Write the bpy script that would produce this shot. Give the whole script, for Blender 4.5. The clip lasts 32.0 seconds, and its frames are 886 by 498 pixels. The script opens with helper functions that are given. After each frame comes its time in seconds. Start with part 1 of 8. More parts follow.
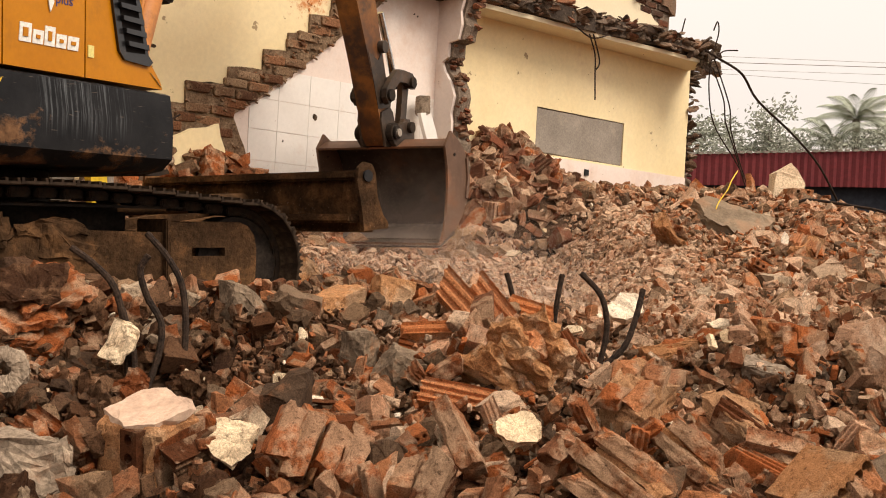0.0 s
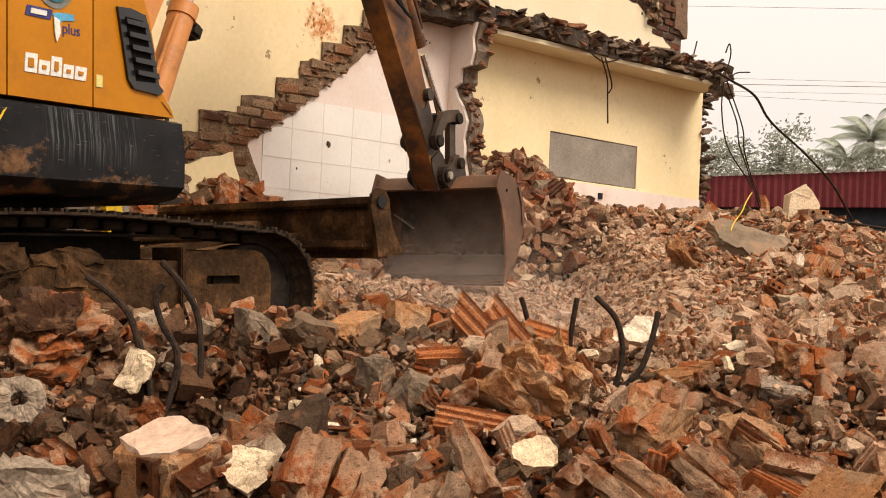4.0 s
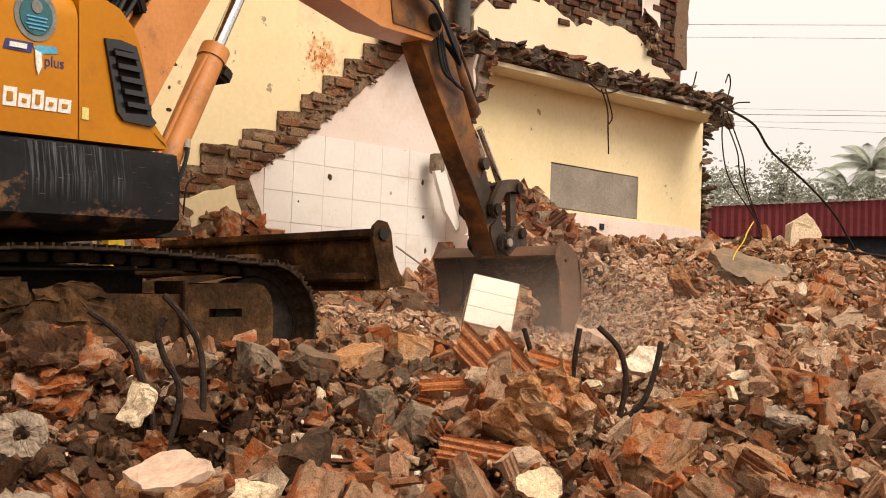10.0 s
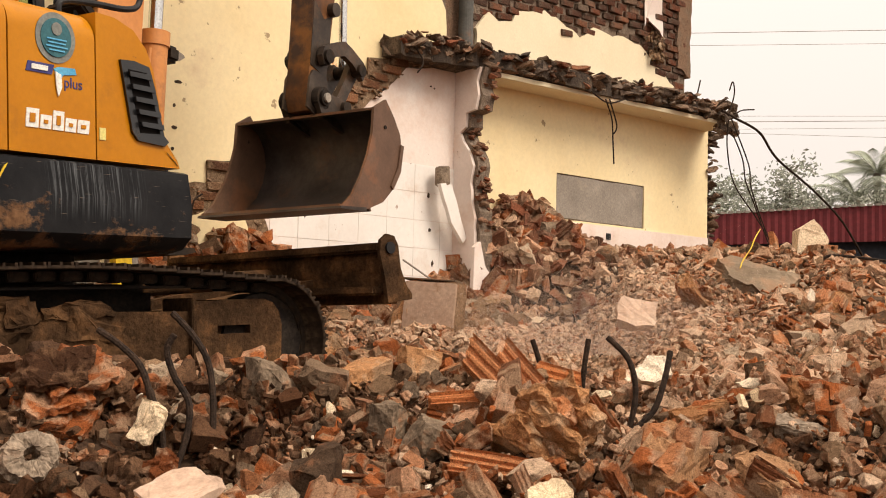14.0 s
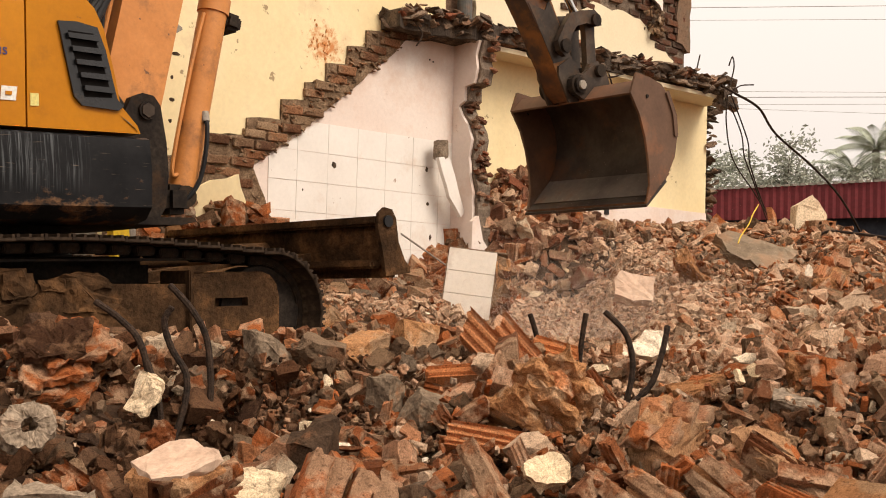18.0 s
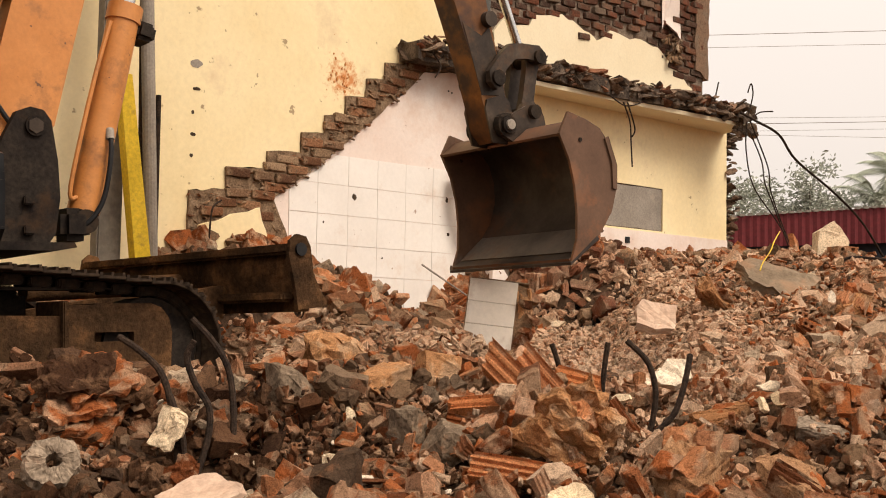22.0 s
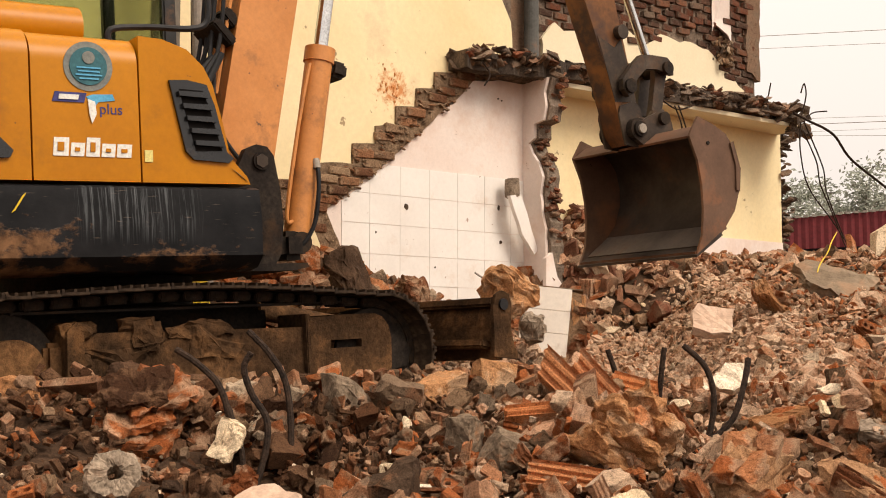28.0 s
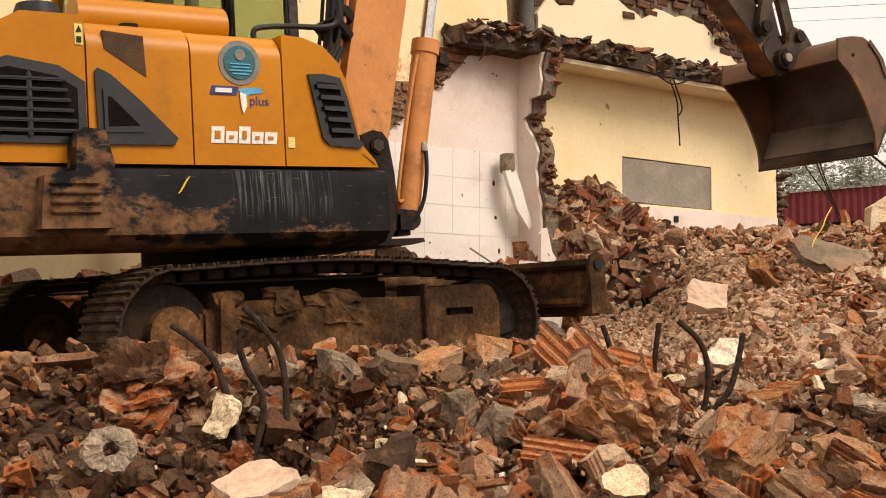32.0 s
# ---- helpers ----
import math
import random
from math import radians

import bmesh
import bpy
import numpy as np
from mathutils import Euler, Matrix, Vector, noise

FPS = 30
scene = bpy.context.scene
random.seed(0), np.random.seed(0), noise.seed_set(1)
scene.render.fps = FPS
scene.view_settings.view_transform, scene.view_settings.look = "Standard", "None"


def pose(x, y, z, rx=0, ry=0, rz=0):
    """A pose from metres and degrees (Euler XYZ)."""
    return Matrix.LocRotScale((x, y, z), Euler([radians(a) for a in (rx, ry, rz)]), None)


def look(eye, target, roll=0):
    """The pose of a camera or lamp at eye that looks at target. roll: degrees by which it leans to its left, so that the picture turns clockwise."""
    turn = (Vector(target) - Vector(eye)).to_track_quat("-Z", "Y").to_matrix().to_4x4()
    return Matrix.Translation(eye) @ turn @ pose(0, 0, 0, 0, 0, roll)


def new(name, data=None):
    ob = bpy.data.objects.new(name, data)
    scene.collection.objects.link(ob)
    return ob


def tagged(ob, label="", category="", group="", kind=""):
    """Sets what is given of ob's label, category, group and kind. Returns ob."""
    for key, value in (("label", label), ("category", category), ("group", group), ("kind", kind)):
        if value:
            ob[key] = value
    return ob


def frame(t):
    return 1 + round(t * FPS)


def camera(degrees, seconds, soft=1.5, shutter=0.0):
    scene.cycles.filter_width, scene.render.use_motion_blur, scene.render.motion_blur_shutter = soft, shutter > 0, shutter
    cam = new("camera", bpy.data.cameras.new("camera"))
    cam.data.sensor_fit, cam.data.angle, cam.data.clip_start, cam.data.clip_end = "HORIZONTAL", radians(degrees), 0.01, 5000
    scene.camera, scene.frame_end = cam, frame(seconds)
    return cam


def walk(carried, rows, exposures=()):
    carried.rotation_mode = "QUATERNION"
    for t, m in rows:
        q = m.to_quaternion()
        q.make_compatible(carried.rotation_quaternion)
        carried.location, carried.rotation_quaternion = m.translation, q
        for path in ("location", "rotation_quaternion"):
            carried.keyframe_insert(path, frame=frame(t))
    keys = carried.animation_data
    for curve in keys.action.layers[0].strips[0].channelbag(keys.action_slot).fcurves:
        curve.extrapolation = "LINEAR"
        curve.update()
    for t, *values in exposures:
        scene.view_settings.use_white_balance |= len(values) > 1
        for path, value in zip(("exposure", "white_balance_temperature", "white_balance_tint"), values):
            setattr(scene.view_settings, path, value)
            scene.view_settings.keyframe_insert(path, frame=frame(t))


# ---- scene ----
cam = camera(38.8, 32.0, soft=1.0)
PATH = [
    (0.0, pose(-0.001, 0.002, 1.504, 90.56, -3.43, -0.01)),
    (1.0, pose(0.001, 0.007, 1.500, 90.35, -3.51, 0.14)),
    (2.0, pose(-0.001, 0.008, 1.500, 90.30, -3.50, 0.31)),
    (3.0, pose(0.002, 0.004, 1.501, 90.52, -3.28, 0.23)),
    (3.5, pose(0.003, 0.007, 1.502, 91.00, -2.97, 0.51)),
    (4.0, pose(0.003, -0.001, 1.503, 91.68, -2.76, 0.69)),
    (4.5, pose(0.003, -0.005, 1.504, 92.32, -2.61, 0.74)),
    (6.5, pose(0.003, -0.001, 1.504, 93.78, -2.01, 0.92)),
    (7.0, pose(0.002, -0.002, 1.504, 93.93, -2.00, 0.81)),
    (7.5, pose(0.001, -0.003, 1.504, 94.11, -1.93, 0.75)),
    (8.0, pose(-0.000, -0.003, 1.504, 93.98, -1.99, 0.70)),
    (8.5, pose(0.002, -0.001, 1.503, 93.68, -1.99, 0.62)),
    (9.0, pose(0.002, 0.001, 1.504, 93.45, -1.93, 0.58)),
    (9.5, pose(0.001, -0.003, 1.504, 93.33, -1.95, 0.68)),
    (10.0, pose(0.002, -0.001, 1.501, 93.13, -2.34, 0.79)),
    (10.5, pose(-0.002, -0.004, 1.503, 92.91, -2.48, 0.72)),
    (11.0, pose(0.002, -0.001, 1.501, 92.88, -2.42, 0.75)),
    (11.5, pose(0.000, -0.001, 1.500, 92.73, -2.16, 0.89)),
    (12.0, pose(0.000, 0.001, 1.500, 92.94, -1.76, 1.09)),
    (12.5, pose(-0.001, -0.004, 1.502, 93.47, -1.47, 1.15)),
    (13.0, pose(-0.000, -0.006, 1.503, 93.93, -1.32, 1.18)),
    (13.5, pose(0.001, -0.004, 1.502, 94.06, -1.29, 1.19)),
    (14.0, pose(0.000, -0.002, 1.502, 93.69, -1.38, 1.15)),
    (14.5, pose(-0.001, -0.001, 1.501, 93.39, -1.38, 1.12)),
    (16.5, pose(-0.001, -0.001, 1.500, 92.82, -1.50, 1.00)),
    (17.0, pose(-0.001, -0.001, 1.501, 92.98, -1.58, 1.02)),
    (17.5, pose(0.000, 0.003, 1.499, 92.67, -1.65, 1.04)),
    (18.0, pose(-0.000, 0.004, 1.500, 92.52, -1.66, 1.04)),
    (18.5, pose(0.000, 0.005, 1.501, 92.69, -1.77, 1.04)),
    (19.0, pose(-0.000, 0.001, 1.502, 92.95, -1.79, 0.96)),
    (19.5, pose(0.000, 0.001, 1.501, 92.97, -1.68, 0.87)),
    (20.0, pose(0.000, 0.002, 1.501, 92.78, -1.61, 0.79)),
    (20.5, pose(-0.001, 0.001, 1.502, 92.92, -1.45, 0.96)),
    (21.0, pose(-0.002, -0.002, 1.503, 93.30, -1.31, 1.30)),
    (21.5, pose(-0.001, -0.003, 1.504, 93.64, -1.20, 1.64)),
    (22.0, pose(0.001, -0.004, 1.503, 93.87, -1.03, 2.03)),
    (22.5, pose(-0.000, -0.003, 1.503, 93.97, -0.93, 2.29)),
    (23.0, pose(-0.000, -0.007, 1.503, 93.97, -0.58, 2.51)),
    (23.5, pose(0.000, -0.005, 1.503, 93.81, -0.26, 2.95)),
    (24.0, pose(0.000, -0.002, 1.501, 93.61, -0.25, 3.47)),
    (24.5, pose(-0.004, -0.003, 1.502, 93.66, -0.31, 3.98)),
    (25.0, pose(-0.006, -0.007, 1.505, 93.74, -0.15, 4.54)),
    (25.5, pose(-0.007, -0.006, 1.503, 93.93, -0.25, 4.83)),
    (27.5, pose(-0.005, -0.005, 1.504, 94.13, -0.23, 4.51)),
    (28.0, pose(-0.002, -0.001, 1.501, 94.24, -0.07, 4.49)),
    (28.5, pose(-0.005, -0.000, 1.501, 94.14, -0.16, 4.47)),
    (29.0, pose(-0.003, 0.000, 1.501, 93.77, -0.10, 4.49)),
    (29.5, pose(-0.006, -0.000, 1.505, 93.38, -0.19, 4.43)),
    (30.0, pose(0.002, -0.000, 1.502, 93.45, 0.06, 4.47)),
    (30.5, pose(-0.000, 0.001, 1.495, 93.59, 0.06, 4.42)),
    (31.0, pose(-0.004, 0.000, 1.496, 93.48, -0.03, 4.36)),
    (31.5, pose(0.002, -0.000, 1.492, 93.26, 0.06, 4.35)),
    (32.0, pose(-0.004, 0.000, 1.504, 93.10, -0.03, 4.25)),
]
walk(cam, PATH, ((0, 0.0, 7250, 14), (16, 0.0, 7250, 14), (20, -0.06, 7250, 14), (22, -0.10, 7250, 14), (25, -0.06, 7250, 14), (28, 0.0, 7250, 14), (32, 0.0, 7250, 14)))

# ---- world, sun, exposure ----
world = bpy.data.worlds.new("overcast")
scene.world = world
world.use_nodes = True
wn = world.node_tree.nodes
wl = world.node_tree.links
sky = wn.new("ShaderNodeTexSky")
sky.sky_type = 'NISHITA'
sky.sun_disc = False
sky.sun_elevation = radians(49)
sky.sun_rotation = radians(118)
sky.air_density, sky.dust_density, sky.ozone_density = 1.0, 6.0, 0.6
grey = wn.new("ShaderNodeHueSaturation")
grey.inputs["Saturation"].default_value = 0.12
wl.new(sky.outputs[0], grey.inputs["Color"])
coord = wn.new("ShaderNodeTexCoord")
split = wn.new("ShaderNodeSeparateXYZ")
wl.new(coord.outputs["Generated"], split.inputs[0])
dome = wn.new("ShaderNodeMapRange")
dome.inputs["From Min"].default_value, dome.inputs["From Max"].default_value = 0.0, 1.0
dome.inputs["To Min"].default_value, dome.inputs["To Max"].default_value = 7.2, 13.6
wl.new(split.outputs["Z"], dome.inputs["Value"])
cloud = wn.new("ShaderNodeMixRGB")
cloud.blend_type = 'MULTIPLY'
cloud.inputs[0].default_value = 1.0
cloud.inputs[2].default_value = (1.0, 0.962, 0.938, 1)
wl.new(dome.outputs[0], cloud.inputs[1])
haze = wn.new("ShaderNodeMixRGB")
haze.inputs[0].default_value = 0.85
wl.new(grey.outputs[0], haze.inputs[1])
wl.new(cloud.outputs[0], haze.inputs[2])
bgn = wn["Background"]
wl.new(haze.outputs[0], bgn.inputs[0])
bgn.inputs[1].default_value = 0.13
sun_data = bpy.data.lights.new("sun", 'SUN')
sun_data.energy = 2.75
sun_data.angle = radians(26)
sun_data.color = (1.0, 0.94, 0.86)
sun = new("sun", sun_data)
sun.matrix_basis = look((7.6, 0.0, 10), (0, 4, 0))
scene.view_settings.exposure = 0.0


# ---- materials ----
def mat(name, rough=0.8, metal=0.0, spec=0.25):
    m = bpy.data.materials.new(name)
    m.use_nodes = True
    b = m.node_tree.nodes["Principled BSDF"]
    b.inputs["Roughness"].default_value = rough
    b.inputs["Metallic"].default_value = metal
    b.inputs["Specular IOR Level"].default_value = spec
    return m, m.node_tree.nodes, m.node_tree.links, b


def tex(nodes, links, scale, detail=6, rough=0.6, coord="Object"):
    c = nodes.new("ShaderNodeTexCoord")
    n = nodes.new("ShaderNodeTexNoise")
    n.inputs["Scale"].default_value, n.inputs["Detail"].default_value, n.inputs["Roughness"].default_value = scale, detail, rough
    links.new(c.outputs[coord], n.inputs["Vector"])
    return n


def ramp(nodes, links, src, stops):
    r = nodes.new("ShaderNodeValToRGB")
    e = r.color_ramp.elements
    while len(e) < len(stops):
        e.new(0.5)
    for k, (p, c) in zip(e, stops):
        k.position, k.color = p, (*c, 1) if len(c) == 3 else c
    links.new(src, r.inputs[0])
    return r


def mix(nodes, links, fac, a, b, mode='MIX'):
    n = nodes.new("ShaderNodeMixRGB")
    n.blend_type = mode
    for v, s in ((fac, 0), (a, 1), (b, 2)):
        if hasattr(v, "links"):
            links.new(v, n.inputs[s])
        elif s == 0:
            n.inputs[0].default_value = v
        else:
            n.inputs[s].default_value = (*v, 1)
    return n.outputs[0]


def bump(nodes, links, b, src, strength, dist=0.01):
    n = nodes.new("ShaderNodeBump")
    n.inputs["Strength"].default_value, n.inputs["Distance"].default_value = strength, dist
    links.new(src, n.inputs["Height"])
    links.new(n.outputs[0], b.inputs["Normal"])


def mottled(name, stops, scale=6, fine=60, rough=0.85, metal=0.0, relief=0.5, dist=0.01, stain=None, stain_scale=1.5, stain_at=(0.55, 0.7), grain=0.24, spec=0.25, speck=None, speck_scale=9, speck_at=(0.66, 0.70)):
    """A worn surface: colour by a coarse noise, grain by a fine one, stains of a colour of their own."""
    m, n, l, b = mat(name, rough, metal, spec)
    coarse, fleck = tex(n, l, scale), tex(n, l, fine, 4, 0.7)
    col = ramp(n, l, coarse.outputs[0], stops).outputs[0]
    g = ramp(n, l, fleck.outputs[0], [(0.3, (1 - grain,) * 3), (0.7, (1 + 0.7 * grain,) * 3)])
    col = mix(n, l, 1.0, col, g.outputs[0], 'MULTIPLY')
    if stain:
        s = tex(n, l, stain_scale, 8, 0.7)
        f = ramp(n, l, s.outputs[0], [(stain_at[0], (0, 0, 0)), (stain_at[1], (1, 1, 1))])
        col = mix(n, l, f.outputs[0], col, stain)
    if speck:
        s = tex(n, l, speck_scale, 3, 0.6)
        f = ramp(n, l, s.outputs[0], [(speck_at[0], (0, 0, 0)), (speck_at[1], (0.85, 0.85, 0.85))])
        col = mix(n, l, f.outputs[0], col, speck)
    l.new(col, b.inputs["Base Color"])
    if relief:
        add = mix(n, l, 0.5, coarse.outputs[0], fleck.outputs[0])
        bump(n, l, b, add, relief, dist)
    return m


def fragment_material(name, stops, dust, fine=45, relief=0.9, smear_at=(0.50, 0.62), dirt=0.0):
    """Broken pieces: each one takes its own tone, with mortar crusts, dirt and dust on it."""
    m, n, l, b = mat(name, 0.95, 0.0, 0.08)
    geo, info = n.new("ShaderNodeNewGeometry"), n.new("ShaderNodeObjectInfo")
    add = n.new("ShaderNodeMath")
    add.operation = 'ADD'
    l.new(geo.outputs["Random Per Island"], add.inputs[0])
    l.new(info.outputs["Random"], add.inputs[1])
    fr = n.new("ShaderNodeMath")
    fr.operation = 'FRACT'
    l.new(add.outputs[0], fr.inputs[0])
    tone = ramp(n, l, fr.outputs[0], stops).outputs[0]
    c1, c2, c3 = tex(n, l, 8, 6, 0.6), tex(n, l, fine * 1.2, 8, 0.75), tex(n, l, fine * 4.5, 3, 0.7)
    smear = ramp(n, l, c1.outputs[0], [(smear_at[0], (0, 0, 0)), (smear_at[1], (0.7, 0.7, 0.7))])
    col = mix(n, l, smear.outputs[0], tone, dust)
    if dirt:
        c4 = tex(n, l, 13, 9, 0.70)
        soil = ramp(n, l, c4.outputs[0], [(0.50, (0, 0, 0)), (0.60, (dirt, dirt, dirt))])
        col = mix(n, l, soil.outputs[0], col, (0.100, 0.056, 0.031))
    g = ramp(n, l, c2.outputs[0], [(0.34, (0.34, 0.31, 0.28)), (0.44, (0.93, 0.91, 0.89)), (0.67, (1.36, 1.34, 1.30))])
    col = mix(n, l, 1.0, col, g.outputs[0], 'MULTIPLY')
    g = ramp(n, l, c3.outputs[0], [(0.34, (0.68, 0.66, 0.64)), (0.66, (1.25, 1.24, 1.22))])
    col = mix(n, l, 1.0, col, g.outputs[0], 'MULTIPLY')
    l.new(col, b.inputs["Base Color"])
    bump(n, l, b, mix(n, l, 0.35, c2.outputs[0], c3.outputs[0]), relief, 0.024)
    return m


BRICK = fragment_material("broken_brick", [(0.0, (0.075, 0.028, 0.013)), (0.16, (0.22, 0.064, 0.021)), (0.38, (0.42, 0.130, 0.044)), (0.56, (0.17, 0.074, 0.040)), (0.74, (0.50, 0.205, 0.092)), (0.88, (0.30, 0.155, 0.092)), (1.0, (0.36, 0.112, 0.042))], (0.50, 0.335, 0.220), smear_at=(0.48, 0.57), dirt=0.45)
MORTAR = fragment_material("broken_mortar", [(0.0, (0.070, 0.044, 0.029)), (0.35, (0.20, 0.124, 0.075)), (0.6, (0.34, 0.215, 0.130)), (0.8, (0.15, 0.108, 0.078)), (1.0, (0.52, 0.40, 0.285))], (0.34, 0.155, 0.083), smear_at=(0.54, 0.62), dirt=0.42)
PLASTER = fragment_material("broken_plaster", [(0.0, (0.58, 0.44, 0.28)), (0.5, (0.68, 0.56, 0.41)), (1.0, (0.68, 0.59, 0.49))], (0.50, 0.37, 0.25), relief=0.3, smear_at=(0.52, 0.74))
CRUST = fragment_material("mortar_crusted_brick", [(0.0, (0.33, 0.155, 0.070)), (0.5, (0.47, 0.225, 0.102)), (1.0, (0.40, 0.220, 0.118))], (0.50, 0.32, 0.19), dirt=0.35)
TERRACOTTA = fragment_material("terracotta", [(0.0, (0.47, 0.160, 0.058)), (0.5, (0.60, 0.240, 0.100)), (1.0, (0.52, 0.225, 0.110))], (0.62, 0.43, 0.29), smear_at=(0.52, 0.64), dirt=0.3)
TANROCK = fragment_material("orange_tan_brickwork", [(0.0, (0.45, 0.215, 0.095)), (0.5, (0.56, 0.295, 0.145)), (1.0, (0.50, 0.245, 0.110))], (0.62, 0.43, 0.28), smear_at=(0.50, 0.60), dirt=0.35)
GREYSTONE = mottled("brown_grey_mortar_stone", [(0.3, (0.085, 0.060, 0.041)), (0.5, (0.20, 0.142, 0.096)), (0.7, (0.33, 0.25, 0.175))], 11, 70, 0.95, relief=0.9, dist=0.02, grain=0.5, spec=0.06, stain=(0.30, 0.125, 0.055), stain_scale=8, stain_at=(0.55, 0.68))
SHOEMUD = mottled("dusty_track_shoe", [(0.3, (0.016, 0.010, 0.007)), (0.5, (0.050, 0.031, 0.019)), (0.72, (0.16, 0.105, 0.066))], 7, 60, 0.7, relief=0.5, grain=0.4, spec=0.1)
# dark brown rubble, also laid where shade is painted into the heap
DARKRUBBLE = fragment_material("dark_shaded_rubble", [(0.0, (0.030, 0.015, 0.009)), (0.35, (0.085, 0.038, 0.019)), (0.7, (0.14, 0.075, 0.043)), (1.0, (0.06, 0.036, 0.024))], (0.20, 0.11, 0.062))
SLABGREY = mottled("dusty_slab", [(0.3, (0.15, 0.108, 0.072)), (0.7, (0.26, 0.195, 0.135))], 5, 60, 0.95, relief=0.5, grain=0.3, spec=0.05, stain=(0.30, 0.17, 0.10), stain_scale=4, stain_at=(0.5, 0.7))
CONCRETE = mottled("concrete", [(0.3, (0.17, 0.125, 0.090)), (0.7, (0.37, 0.285, 0.205))], 9, 70, 0.92, relief=0.8, grain=0.5, spec=0.08, stain=(0.24, 0.12, 0.07), stain_scale=7, stain_at=(0.56, 0.74))
EARTH = mottled("rubble_dust", [(0.3, (0.035, 0.020, 0.012)), (0.5, (0.075, 0.043, 0.026)), (0.7, (0.14, 0.085, 0.052))], 5, 55, 0.95, relief=0.9, dist=0.03, grain=0.5, spec=0.08)
YELLOW = mottled("yellow_plaster", [(0.25, (0.76, 0.60, 0.33)), (0.6, (0.84, 0.70, 0.43)), (0.8, (0.80, 0.68, 0.48))], 1.1, 25, 0.85, relief=0.15, dist=0.004, stain=(0.60, 0.40, 0.21), stain_scale=1.1, stain_at=(0.56, 0.82), grain=0.06, speck=(0.30, 0.20, 0.11), speck_scale=8, speck_at=(0.685, 0.72))


def rust_splash(m, at, reach):
    """Adds one orange smear with broken edges to a plaster."""
    n, l, b = m.node_tree.nodes, m.node_tree.links, m.node_tree.nodes["Principled BSDF"]
    base = b.inputs["Base Color"].links[0].from_socket
    c = n.new("ShaderNodeTexCoord")
    d = n.new("ShaderNodeVectorMath")
    d.operation = 'DISTANCE'
    d.inputs[1].default_value = at
    l.new(c.outputs["Object"], d.inputs[0])
    r = n.new("ShaderNodeMapRange")
    for k, v in (("From Min", 0.0), ("From Max", reach), ("To Min", 0.36), ("To Max", -0.1)):
        r.inputs[k].default_value = v
    l.new(d.outputs["Value"], r.inputs["Value"])
    add = n.new("ShaderNodeMath")
    add.operation = 'ADD'
    l.new(r.outputs[0], add.inputs[0])
    l.new(tex(n, l, 17, 5, 0.75).outputs[0], add.inputs[1])
    f = ramp(n, l, add.outputs[0], [(0.58, (0, 0, 0)), (0.80, (0.9, 0.9, 0.9))])
    l.new(mix(n, l, f.outputs[0], base, (0.58, 0.20, 0.055)), b.inputs["Base Color"])


RUSTY_AT = (-1.195, 9.79, 3.50)
rust_splash(YELLOW, RUSTY_AT, 0.30)
CREAM = mottled("cream_plaster", [(0.3, (0.74, 0.62, 0.42)), (0.7, (0.80, 0.70, 0.50))], 1.6, 45, 0.85, relief=0.15, dist=0.004, stain=(0.6, 0.45, 0.3), stain_scale=3, stain_at=(0.62, 0.85), grain=0.06)
PINKWHITE = mottled("pinkish_white_plaster", [(0.3, (0.72, 0.58, 0.50)), (0.7, (0.80, 0.71, 0.64))], 1.2, 35, 0.85, relief=0.15, dist=0.004, stain=(0.62, 0.41, 0.29), stain_scale=1.5, stain_at=(0.52, 0.80), grain=0.06, speck=(0.30, 0.20, 0.14), speck_scale=12, speck_at=(0.72, 0.75))
TILE = mottled("white_wall_tile", [(0.3, (0.74, 0.69, 0.63)), (0.7, (0.82, 0.78, 0.72))], 2.0, 30, 0.35, relief=0.02, dist=0.003, stain=(0.60, 0.45, 0.34), stain_scale=2.6, stain_at=(0.56, 0.85), grain=0.04, speck=(0.34, 0.22, 0.15), speck_scale=11, speck_at=(0.70, 0.74))
SLABTILE = mottled("dusty_wall_tile", [(0.3, (0.74, 0.66, 0.56)), (0.7, (0.80, 0.73, 0.64))], 3, 30, 0.6, relief=0.05, dist=0.003, stain=(0.44, 0.31, 0.22), stain_scale=5, stain_at=(0.55, 0.8), grain=0.08)
WALLBRICK = fragment_material("wall_brick", [(0.0, (0.085, 0.042, 0.028)), (0.3, (0.24, 0.082, 0.044)), (0.55, (0.13, 0.066, 0.044)), (0.8, (0.31, 0.125, 0.068)), (1.0, (0.26, 0.175, 0.12))], (0.25, 0.165, 0.11), smear_at=(0.46, 0.60))
OLDBRICK = fragment_material("blackened_old_brick", [(0.0, (0.045, 0.030, 0.024)), (0.3, (0.17, 0.062, 0.036)), (0.5, (0.075, 0.046, 0.035)), (0.8, (0.23, 0.098, 0.056)), (1.0, (0.16, 0.12, 0.09))], (0.12, 0.092, 0.07), smear_at=(0.44, 0.60))
# brick under real dust, made paler still: airborne haze put into its tones
DUSTHAZED = fragment_material("dusty_hazed_brick", [(0.0, (0.33, 0.195, 0.125)), (0.3, (0.52, 0.29, 0.178)), (0.6, (0.60, 0.405, 0.275)), (1.0, (0.49, 0.35, 0.245))], (0.58, 0.43, 0.315), dirt=0.12)
SCARBRICK = fragment_material("torn_stair_brick", [(0.0, (0.11, 0.056, 0.034)), (0.3, (0.25, 0.112, 0.058)), (0.55, (0.33, 0.175, 0.098)), (0.8, (0.20, 0.122, 0.076)), (1.0, (0.36, 0.245, 0.155))], (0.34, 0.235, 0.15), smear_at=(0.50, 0.64))
